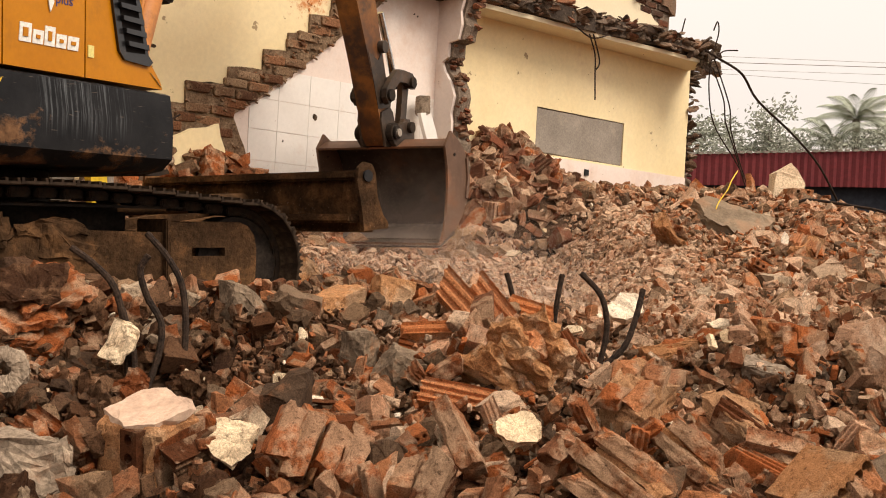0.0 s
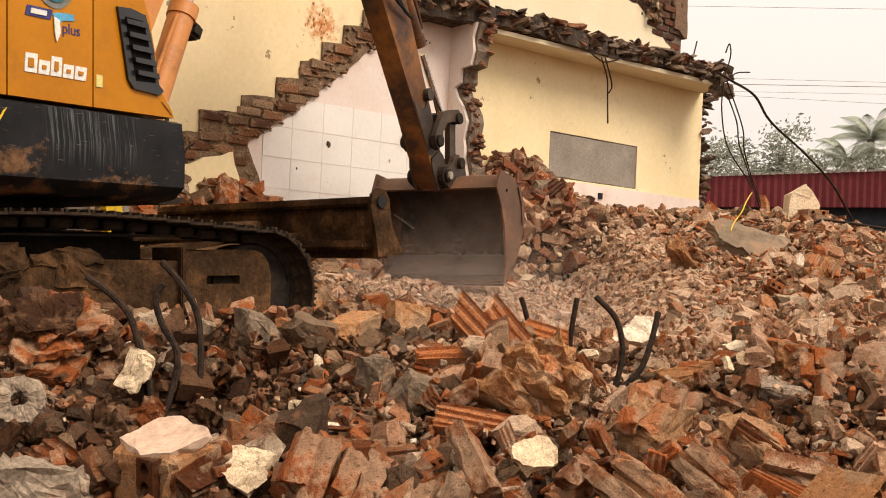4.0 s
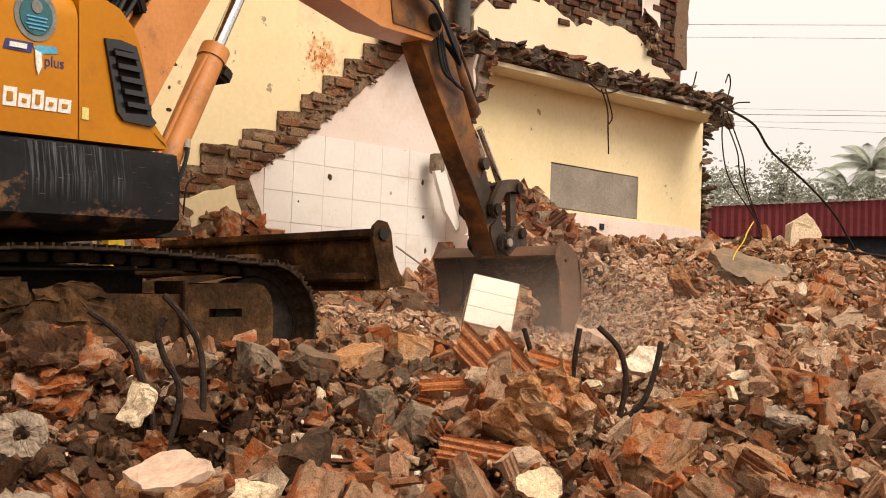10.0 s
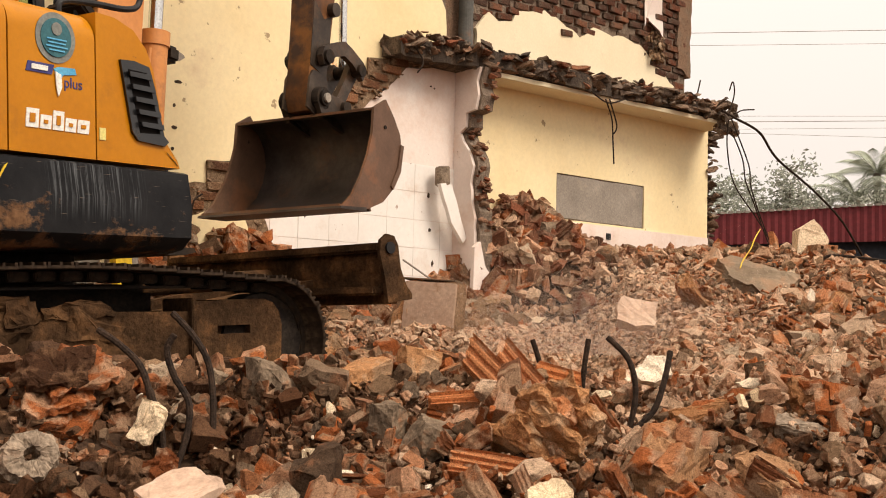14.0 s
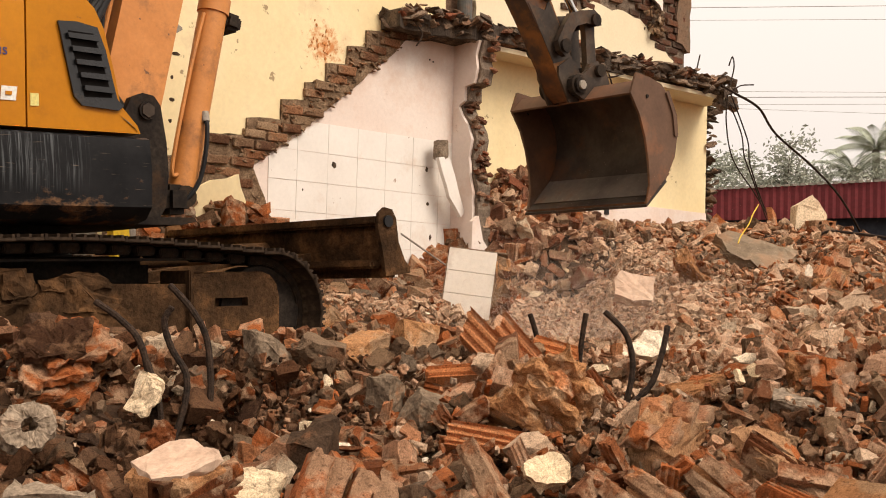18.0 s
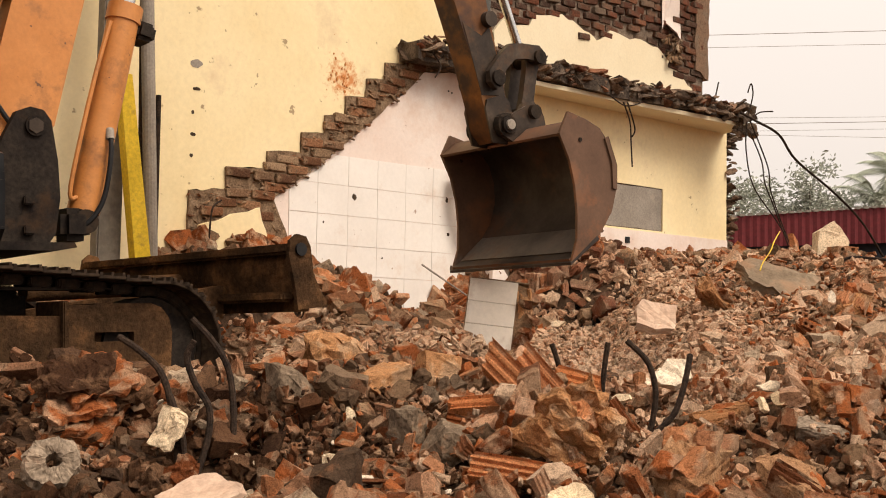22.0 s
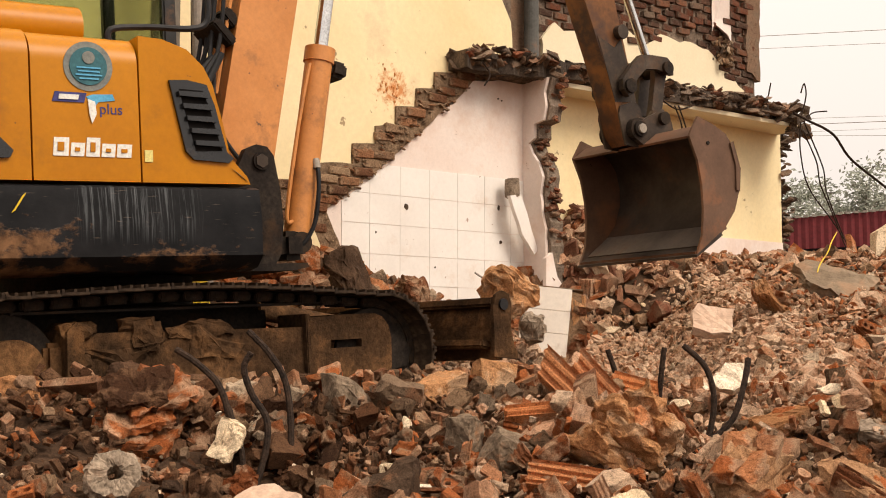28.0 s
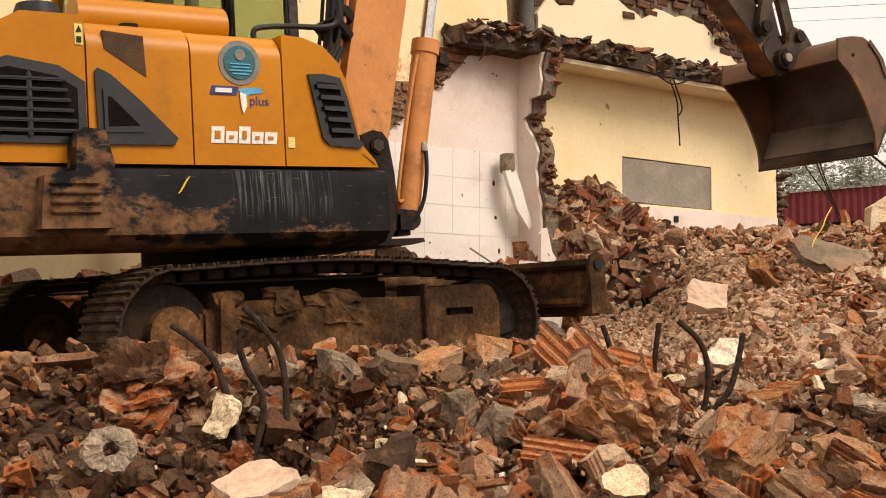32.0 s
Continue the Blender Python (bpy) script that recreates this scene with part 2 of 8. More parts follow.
SCARJOINT = mottled("torn_stair_mortar", [(0.3, (0.13, 0.082, 0.050)), (0.55, (0.26, 0.17, 0.105)), (0.7, (0.34, 0.24, 0.155))], 11, 60, 0.95, relief=1.0, dist=0.03, grain=0.5, spec=0.06)
JOINT = mottled("old_mortar", [(0.3, (0.14, 0.10, 0.075)), (0.7, (0.30, 0.23, 0.17))], 9, 60, 0.95, relief=1.0, dist=0.03, grain=0.5, spec=0.08)
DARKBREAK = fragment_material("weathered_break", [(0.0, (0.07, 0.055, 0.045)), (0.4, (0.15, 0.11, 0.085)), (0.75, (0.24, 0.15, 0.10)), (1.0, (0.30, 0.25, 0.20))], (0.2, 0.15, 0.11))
CEMENT = mottled("grey_cement", [(0.3, (0.22, 0.188, 0.155)), (0.7, (0.33, 0.285, 0.235))], 3, 60, 0.9, relief=0.3, stain=(0.40, 0.33, 0.25), stain_scale=5, stain_at=(0.56, 0.78))
ORANGE = mottled("orange_paint", [(0.3, (0.38, 0.132, 0.004)), (0.7, (0.48, 0.182, 0.006))], 1.3, 30, 0.34, relief=0.03, dist=0.002, stain=(0.27, 0.105, 0.012), stain_scale=3.5, stain_at=(0.56, 0.76), grain=0.08, spec=0.2, speck=(0.16, 0.07, 0.03), speck_scale=26, speck_at=(0.72, 0.75))
BOOMPAINT = mottled("faded_orange_paint", [(0.3, (0.44, 0.155, 0.032)), (0.6, (0.56, 0.225, 0.065)), (0.8, (0.48, 0.18, 0.042))], 1.8, 40, 0.45, relief=0.06, dist=0.003, stain=(0.20, 0.085, 0.035), stain_scale=4.5, stain_at=(0.55, 0.74), grain=0.1, spec=0.35, speck=(0.10, 0.05, 0.03), speck_scale=22, speck_at=(0.68, 0.72))
STICKPAINT = mottled("rusty_orange_paint", [(0.30, (0.05, 0.022, 0.010)), (0.47, (0.24, 0.096, 0.024)), (0.58, (0.15, 0.058, 0.018)), (0.72, (0.06, 0.026, 0.013))], 3.0, 40, 0.55, relief=0.15, dist=0.004, stain=(0.055, 0.028, 0.018), stain_scale=5, stain_at=(0.47, 0.62))
BLACKPAINT = mottled("scuffed_black_paint", [(0.3, (0.010, 0.010, 0.010)), (0.7, (0.030, 0.029, 0.028))], 4, 60, 0.45, relief=0.1, dist=0.004, stain=(0.10, 0.05, 0.024), stain_scale=2.6, stain_at=(0.54, 0.62))
RUSTBLACK = mottled("dirty_dark_steel", [(0.3, (0.012, 0.009, 0.008)), (0.7, (0.036, 0.027, 0.020))], 5, 50, 0.65, relief=0.4, dist=0.008, stain=(0.06, 0.032, 0.016), stain_scale=4, stain_at=(0.55, 0.75), grain=0.5, spec=0.08)
MUDSTEEL = mottled("muddy_track_steel", [(0.3, (0.020, 0.012, 0.007)), (0.5, (0.068, 0.036, 0.018)), (0.72, (0.22, 0.108, 0.046))], 4, 40, 0.85, relief=0.9, dist=0.02, grain=0.5, spec=0.04, stain=(0.15, 0.072, 0.030), stain_scale=6, stain_at=(0.56, 0.72))
BUCKETSTEEL = mottled("worn_bucket_steel", [(0.3, (0.10, 0.055, 0.035)), (0.6, (0.17, 0.095, 0.06)), (0.8, (0.26, 0.205, 0.17))], 3, 45, 0.55, metal=0.35, relief=0.2, dist=0.004, stain=(0.27, 0.11, 0.05), stain_scale=2.2, stain_at=(0.50, 0.70), grain=0.12)
LINKSTEEL = mottled("greasy_link_steel", [(0.3, (0.022, 0.015, 0.011)), (0.6, (0.060, 0.042, 0.030)), (0.8, (0.13, 0.095, 0.07))], 6, 50, 0.45, metal=0.3, relief=0.25, dist=0.004, stain=(0.10, 0.05, 0.025), stain_scale=5, stain_at=(0.55, 0.72))
DARKPIPE = mottled("dark_grey_steel", [(0.3, (0.05, 0.048, 0.042)), (0.7, (0.13, 0.125, 0.11))], 3, 40, 0.6, relief=0.1, stain=(0.20, 0.10, 0.06), stain_scale=3)
# inner bucket steel, toned darker than the outer steel
INNERSTEEL = mottled("dark_scraped_steel", [(0.3, (0.030, 0.021, 0.016)), (0.7, (0.10, 0.080, 0.068))], 3, 35, 0.5, metal=0.4, relief=0.2, dist=0.003, stain=(0.13, 0.06, 0.03), stain_scale=2.5, stain_at=(0.52, 0.72), grain=0.15)
BARESTEEL = mottled("bare_worn_steel", [(0.3, (0.10, 0.080, 0.068)), (0.7, (0.24, 0.20, 0.17))], 3, 35, 0.45, metal=0.5, relief=0.15, dist=0.003, stain=(0.16, 0.08, 0.045), stain_scale=3, stain_at=(0.55, 0.74), grain=0.15)
RUBBER = mottled("black_rubber", [(0.3, (0.010, 0.010, 0.011)), (0.7, (0.026, 0.025, 0.025))], 8, 60, 0.5, relief=0.1, spec=0.16)
GRILLE = mottled("glossy_black_moulding", [(0.3, (0.007, 0.007, 0.008)), (0.7, (0.018, 0.018, 0.019))], 6, 60, 0.24, relief=0.05, spec=0.5, stain=(0.08, 0.05, 0.03), stain_scale=5, stain_at=(0.62, 0.82))
MESHBROWN = mottled("brown_wire_mesh", [(0.3, (0.03, 0.016, 0.008)), (0.7, (0.09, 0.045, 0.018))], 8, 150, 0.7, relief=0.6, grain=0.6)
# dark brown that paints the shaded inside of small wall holes
HOLEDARK = mottled("broken_hole", [(0.3, (0.030, 0.020, 0.014)), (0.7, (0.11, 0.075, 0.05))], 30, 90, 0.95, relief=0.6, spec=0.03)
# near-black colour that stands for the shade inside grille and vent openings
HOLLOWSHADE = mottled("hollow_shade", [(0.3, (0.006, 0.005, 0.005)), (0.7, (0.014, 0.012, 0.011))], 4, 40, 0.9, relief=0.1, spec=0.03)
CHROME = mottled("chrome_rod", [(0.3, (0.55, 0.55, 0.54)), (0.7, (0.68, 0.67, 0.65))], 8, 90, 0.18, metal=1.0, relief=0.0)
REBAR = mottled("rusty_rebar", [(0.3, (0.016, 0.012, 0.010)), (0.7, (0.055, 0.034, 0.023))], 30, 120, 0.8, relief=0.6, grain=0.5, spec=0.08)
REDSHEET = mottled("red_roof_sheet", [(0.3, (0.125, 0.016, 0.019)), (0.7, (0.17, 0.024, 0.026))], 0.6, 8, 0.55, relief=0.0)
DARKVOID = mottled("dark_shed_wall", [(0.3, (0.02, 0.025, 0.035)), (0.7, (0.05, 0.055, 0.07))], 1, 8, 0.8, relief=0.0)
STICKERBLUE = mottled("sticker_teal", [(0.3, (0.02, 0.09, 0.11)), (0.7, (0.04, 0.15, 0.17))], 20, 90, 0.5, relief=0.0)
STICKERGREY = mottled("sticker_grey_ring", [(0.3, (0.13, 0.14, 0.13)), (0.7, (0.24, 0.24, 0.21))], 20, 90, 0.5, relief=0.0)
STICKERNAVY = mottled("sticker_navy", [(0.3, (0.03, 0.03, 0.12)), (0.7, (0.06, 0.06, 0.2))], 30, 90, 0.5, relief=0.0)
STICKERSKY = mottled("sticker_sky_blue", [(0.3, (0.05, 0.28, 0.48)), (0.7, (0.12, 0.42, 0.6))], 15, 90, 0.5, relief=0.0)
WHITEPRINT = mottled("white_print", [(0.3, (0.62, 0.60, 0.55)), (0.7, (0.78, 0.76, 0.7))], 40, 90, 0.6, relief=0.0)
PALETAG = mottled("pale_yellow_tag", [(0.3, (0.6, 0.5, 0.15)), (0.7, (0.7, 0.62, 0.25))], 30, 90, 0.6, relief=0.0)
POLEYELLOW = mottled("yellow_steel_paint", [(0.3, (0.62, 0.40, 0.02)), (0.7, (0.75, 0.50, 0.04))], 4, 40, 0.5, relief=0.05, stain=(0.25, 0.14, 0.04), stain_scale=6)
# leaf and palm colours lightened: distance haze is put into them
LEAF = fragment_material("haze_tinted_leaf", [(0.0, (0.29, 0.32, 0.27)), (0.5, (0.35, 0.38, 0.32)), (1.0, (0.41, 0.43, 0.37))], (0.36, 0.38, 0.33), fine=3, relief=0.0)
PALM = fragment_material("haze_tinted_palm_leaf", [(0.0, (0.31, 0.35, 0.28)), (0.5, (0.36, 0.40, 0.32)), (1.0, (0.41, 0.44, 0.36))], (0.36, 0.39, 0.32), fine=3, relief=0.0)
BARK = mottled("bark", [(0.3, (0.12, 0.10, 0.08)), (0.7, (0.22, 0.19, 0.15))], 4, 20, 0.9, relief=0.3)
DUST = mottled("brick_dust", [(0.3, (0.60, 0.47, 0.39)), (0.7, (0.68, 0.55, 0.46))], 3, 9, 1.0, relief=0.0, spec=0.0)
PINKFACE = mottled("pinkish_plaster_face", [(0.3, (0.46, 0.30, 0.21)), (0.7, (0.58, 0.42, 0.31))], 6, 40, 0.9, relief=0.4, stain=(0.34, 0.18, 0.10), stain_scale=9, stain_at=(0.58, 0.74))
RUSTORANGE = mottled("rust_stain", [(0.3, (0.42, 0.13, 0.03)), (0.7, (0.58, 0.25, 0.08))], 12, 60, 0.9, relief=0.0)
gm, gn, gl, gb = mat("cab_glass", 0.05)
gb.inputs["Base Color"].default_value = (0.60, 0.66, 0.48, 1)
gb.inputs["Transmission Weight"].default_value = 1.0
gb.inputs["IOR"].default_value = 1.1
GLASS = gm


def skirt_material():
    """Scraped black paint, caked in brown mud towards its lower edge, with runs of white wash."""
    m, n, l, b = mat("muddy_black_paint", 0.38, 0.0, 0.09)
    c = n.new("ShaderNodeTexCoord")
    sp = n.new("ShaderNodeSeparateXYZ")
    l.new(c.outputs["Object"], sp.inputs[0])

    def fit(src, a0, a1, b0, b1):
        r = n.new("ShaderNodeMapRange")
        for k, v in (("From Min", a0), ("From Max", a1), ("To Min", b0), ("To Max", b1)):
            r.inputs[k].default_value = v
        l.new(src, r.inputs["Value"])
        return r.outputs[0]

    def calc(op, a, q):
        r = n.new("ShaderNodeMath")
        r.operation = op
        for k, v in enumerate((a, q)):
            if hasattr(v, "links"):
                l.new(v, r.inputs[k])
            else:
                r.inputs[k].default_value = v
        return r.outputs[0]

    def stretched(sx, sz, scale, detail):
        mp = n.new("ShaderNodeMapping")
        mp.inputs["Scale"].default_value = (sx, 1, sz)
        l.new(c.outputs["Object"], mp.inputs["Vector"])
        t = n.new("ShaderNodeTexNoise")
        t.inputs["Scale"].default_value, t.inputs["Detail"].default_value, t.inputs["Roughness"].default_value = scale, detail, 0.65
        l.new(mp.outputs[0], t.inputs["Vector"])
        return t.outputs[0]
    base = ramp(n, l, stretched(1, 1, 5, 5), [(0.3, (0.005, 0.005, 0.0055)), (0.7, (0.017, 0.0165, 0.017))]).outputs[0]
    mud = calc('ADD', calc('ADD', stretched(1, 1.6, 5.5, 9), fit(sp.outputs["Z"], 0.70, 0.98, 0.12, -0.12)), fit(sp.outputs["X"], -1.25, -0.25, 0.20, -0.10))
    cake = ramp(n, l, stretched(1, 1, 14, 6), [(0.3, (0.05, 0.025, 0.013)), (0.7, (0.23, 0.118, 0.058))]).outputs[0]
    f = ramp(n, l, mud, [(0.515, (0, 0, 0)), (0.60, (0.95, 0.95, 0.95))]).outputs[0]
    col = mix(n, l, f, base, cake)
    scratch = ramp(n, l, stretched(2.5, 40, 3, 3), [(0.66, (0, 0, 0)), (0.70, (0.5, 0.5, 0.5))]).outputs[0]
    col = mix(n, l, scratch, col, (0.20, 0.15, 0.11))
    runs = ramp(n, l, stretched(95, 2.6, 1.0, 4), [(0.50, (0, 0, 0)), (0.70, (0.42, 0.42, 0.42))]).outputs[0]
    where = calc('MULTIPLY', calc('MULTIPLY', fit(sp.outputs["X"], -0.44, -0.34, 0, 1), fit(sp.outputs["X"], 0.06, 0.16, 1, 0)), fit(sp.outputs["Z"], 0.80, 0.90, 0, 1))
    col = mix(n, l, calc('MULTIPLY', runs, where), col, (0.26, 0.28, 0.29))
    l.new(col, b.inputs["Base Color"])
    rr_ = fit(f, 0, 1, 0.36, 0.9)
    l.new(rr_, b.inputs["Roughness"])
    bump(n, l, b, mix(n, l, 0.5, mud, f), 0.4, 0.01)
    return m


SKIRTPAINT = skirt_material()


# ---- mesh helpers ----
def part(name, bm, material, parent=None, label=""):
    me = bpy.data.meshes.new(name)
    bmesh.ops.recalc_face_normals(bm, faces=bm.faces)
    bm.to_mesh(me)
    bm.free()
    for m in material if isinstance(material, (list, tuple)) else [material]:
        me.materials.append(m)
    ob = new(name, me)
    ob.parent = parent
    return tagged(ob, label)


def shared(name, me, m, parent=None):
    ob = new(name, me)
    ob.parent = parent
    ob.matrix_basis = m
    return ob


def thing(name, label, category, group="", kind=""):
    return tagged(new(name), label, category, group, kind)


def soften(bm, w=0.01, seg=2, angle=25):
    seg = 4 if w > 0.03 else seg
    es = [e for e in bm.edges if len(e.link_faces) == 2 and e.calc_face_angle(0) > radians(angle)]
    if es and w > 0:
        bmesh.ops.bevel(bm, geom=es, offset=w, segments=seg, affect='EDGES', clamp_overlap=True)
    return bm


def box(x0, x1, y0, y1, z0, z1, w=0.0, m=None, bm=None):
    b = bm or bmesh.new()
    t = Matrix.Translation(((x0 + x1) / 2, (y0 + y1) / 2, (z0 + z1) / 2)) @ Matrix.Diagonal((x1 - x0, y1 - y0, z1 - z0, 1))
    bmesh.ops.create_cube(b, size=1, matrix=(m @ t) if m else t)
    return soften(b, w) if w else b


def prism(pts, w0, w1, put, w=0.0, bm=None):
    """A polygon of (u, v) drawn out from w0 to w1; put maps u, v, w to x, y, z."""
    b = bm or bmesh.new()
    lo = [b.verts.new(put(u, v, w0)) for u, v in pts]
    hi = [b.verts.new(put(u, v, w1)) for u, v in pts]
    k = len(pts)
    b.faces.new(lo)
    b.faces.new(hi[::-1])
    for i in range(k):
        b.faces.new((lo[i], hi[i], hi[(i + 1) % k], lo[(i + 1) % k]))
    return soften(b, w) if w else b


def rod(p, q, r, r2=None, seg=12, bm=None):
    b = bm or bmesh.new()
    p, q = Vector(p), Vector(q)
    m = Matrix.Translation((p + q) / 2) @ (q - p).to_track_quat('Z', 'Y').to_matrix().to_4x4()
    bmesh.ops.create_cone(b, cap_ends=True, segments=seg, radius1=r, radius2=r if r2 is None else r2, depth=(q - p).length, matrix=m)
    return b


def tube(points, r, seg=8, bm=None, twist=0.0):
    """A bent bar through points."""
    b = bm or bmesh.new()
    pts = [Vector(p) for p in points]
    fine = []
    for i in range(len(pts) - 1):
        p0, p1, p2, p3 = pts[max(i - 1, 0)], pts[i], pts[i + 1], pts[min(i + 2, len(pts) - 1)]
        for k in range(6):
            t = k / 6
            fine.append(0.5 * ((2 * p1) + (p2 - p0) * t + (2 * p0 - 5 * p1 + 4 * p2 - p3) * t * t + (3 * p1 - p0 - 3 * p2 + p3) * t ** 3))
    fine.append(pts[-1])
    rings = []
    side = Vector((0.3, 1, 0.2))
    for i, c in enumerate(fine):
        d = (fine[min(i + 1, len(fine) - 1)] - fine[max(i - 1, 0)]).normalized()
        a = d.cross(side).normalized()
        c2 = d.cross(a)
        rr = r * (1 + twist * (i % 2))
        rings.append([b.verts.new(c + (a * math.cos(6.2832 * k / seg) + c2 * math.sin(6.2832 * k / seg)) * rr) for k in range(seg)])
    for u, v in zip(rings, rings[1:]):
        for k in range(seg):
            b.faces.new((u[k], u[(k + 1) % seg], v[(k + 1) % seg], v[k]))
    b.faces.new(rings[0])
    b.faces.new(rings[-1][::-1])
    return b


def rock(rng, sx, sy, sz, n=14, bm=None, at=None):
    """An angular lump within a box of those sizes."""
    b = bmesh.new()
    for _ in range(n):
        v = [rng.uniform(-1, 1) for _ in range(3)]
        k = max(abs(c) for c in v) ** 0.75
        b.verts.new((v[0] / k * sx / 2, v[1] / k * sy / 2, v[2] / k * sz / 2))
    r = bmesh.ops.convex_hull(b, input=b.verts)
    bmesh.ops.delete(b, geom=[v for v in b.verts if not v.link_faces], context='VERTS')
    if at is not None:
        bmesh.ops.transform(b, matrix=at, verts=b.verts)
    return b


def cut_block(rng, sx, sy, sz, cuts=4):
    """A brick-shaped block, snapped off askew at its ends and chipped at its corners."""
    b = box(-sx / 2, sx / 2, -sy / 2, sy / 2, -sz / 2, sz / 2)
    for k in range(cuts):
        if k < 2:
            n = Vector((1 - 2 * k, rng.uniform(-0.7, 0.7), rng.uniform(-0.7, 0.7)))
            keep = rng.uniform(0.50, 0.78)
        else:
            n = Vector([rng.choice((-1, 1)) * rng.uniform(0.25, 1) / d for d in (sx, sy, sz)])
            keep = rng.uniform(0.56, 0.82)
        n.normalize()
        reach = (abs(n.x) * sx + abs(n.y) * sy + abs(n.z) * sz) / 2 * keep
        r = bmesh.ops.bisect_plane(b, geom=b.verts[:] + b.edges[:] + b.faces[:], plane_co=n * reach, plane_no=n, clear_outer=True)
        rim = [e for e in r["geom_cut"] if isinstance(e, bmesh.types.BMEdge)]
        if len(rim) > 2:
            bmesh.ops.edgeloop_fill(b, edges=rim)
    return b


def roughen(b, cuts, amount, seed=0, freq=18):
    """Breaks up the flat faces of a piece."""
    bmesh.ops.triangulate(b, faces=b.faces)
    if cuts:
        bmesh.ops.subdivide_edges(b, edges=b.edges, cuts=cuts, use_grid_fill=True)
    o = Vector((seed * 3.7, seed * 1.3, seed * 2.1))
    for v in b.verts:
        p = v.co * freq + o
        v.co += (noise.noise_vector(p) + 0.5 * noise.noise_vector(p * 2.7)) * amount
    return b


def craggy(b, amount, seed, cuts=5):
    """A rough broken surface, coarse and fine."""
    return roughen(roughen(b, cuts, amount, seed, 9), 0, amount * 0.4, seed, 45)


def slab_piece(rng, sx, sy, th, n=9):
    """A flat broken slab with an uneven outline."""
    a0 = rng.random()
    pts = []
    for k in range(n):
        a = 6.2832 * (k + rng.uniform(-0.3, 0.3)) / n + a0
        r = rng.uniform(0.6, 1.08)
        pts.append((math.cos(a) * sx / 2 * r, math.sin(a) * sy / 2 * r))
    b = prism(pts, -th / 2, th / 2, lambda u, v, w: (u, v, w))
    for v in b.verts:
        v.co += Vector((rng.uniform(-1, 1), rng.uniform(-1, 1), rng.uniform(-0.6, 0.6))) * th * 0.35
    return b


def ribbed_brick(rng, length, wide=0.105, high=0.075, ribs=4):
    """A piece of extruded brick with grooved faces and broken ends."""
    pts = []
    for side in range(2):
        for k in range(ribs):
            for f, d in ((0.0, 0.0), (0.2, -0.012), (0.5, -0.012), (0.7, 0.0)):
                u = -wide / 2 + wide * (k + f) / ribs
                pts.append((u if side == 0 else -u, (-high / 2 - d) if side == 0 else (high / 2 + d)))
    ends = []
    b = bmesh.new()
    for s in (-1, 1):
        tilt, lean = rng.uniform(-0.5, 0.5), rng.uniform(-0.5, 0.5)
        ends.append([b.verts.new((s * length / 2 + u * tilt + v * lean + rng.uniform(-0.006, 0.006), u, v)) for u, v in pts])
    k = len(pts)
    for i in range(k):
        b.faces.new((ends[0][i], ends[0][(i + 1) % k], ends[1][(i + 1) % k], ends[1][i]))
    for e in ends:
        b.faces.new(e)
    bmesh.ops.triangulate(b, faces=[f for f in b.faces if len(f.verts) > 4])
    return b


def holed_brick(rng, length, wide=0.15, high=0.10, cols=2, rows=2, radius=0.019):
    """A hollow brick: round channels run through it from end to end."""
    b = bmesh.new()
    ends = []
    outer = []
    for (u0, v0), (u1, v1) in (((-1, -1), (1, -1)), ((1, -1), (1, 1)), ((1, 1), (-1, 1)), ((-1, 1), (-1, -1))):
        for k in range(5):
            f = k / 5
            outer.append(((u0 + (u1 - u0) * f) * wide / 2, (v0 + (v1 - v0) * f) * high / 2))
    holes = []
    for i in range(cols):
        for j in range(rows):
            cu, cv = wide * ((i + 0.5) / cols - 0.5), high * ((j + 0.5) / rows - 0.5)
            holes.append([(cu + radius * math.cos(6.2832 * k / 10), cv + radius * math.sin(6.2832 * k / 10)) for k in range(10)])
    for s in (-1, 1):
        t, q = rng.uniform(-0.25, 0.25), rng.uniform(-0.25, 0.25)
        ends.append([[b.verts.new((s * length / 2 + u * t + v * q, u, v)) for u, v in loop] for loop in (outer, *holes)])
    for e in ends:
        edges = []
        for loop in e:
            edges += [b.edges.new((loop[i], loop[(i + 1) % len(loop)])) for i in range(len(loop))]
        bmesh.ops.triangle_fill(b, use_beauty=True, edges=edges)
    for l0, l1 in zip(*ends):
        for i in range(len(l0)):
            j = (i + 1) % len(l0)
            b.faces.new((l0[i], l0[j], l1[j], l1[i]))
    return b


def arrays(bm):
    bmesh.ops.triangulate(bm, faces=bm.faces)
    bm.verts.ensure_lookup_table()
    bm.verts.index_update()
    v = np.array([x.co[:] for x in bm.verts])
    f = np.array([[x.index for x in q.verts] for q in bm.faces])
    bm.free()
    return v, f


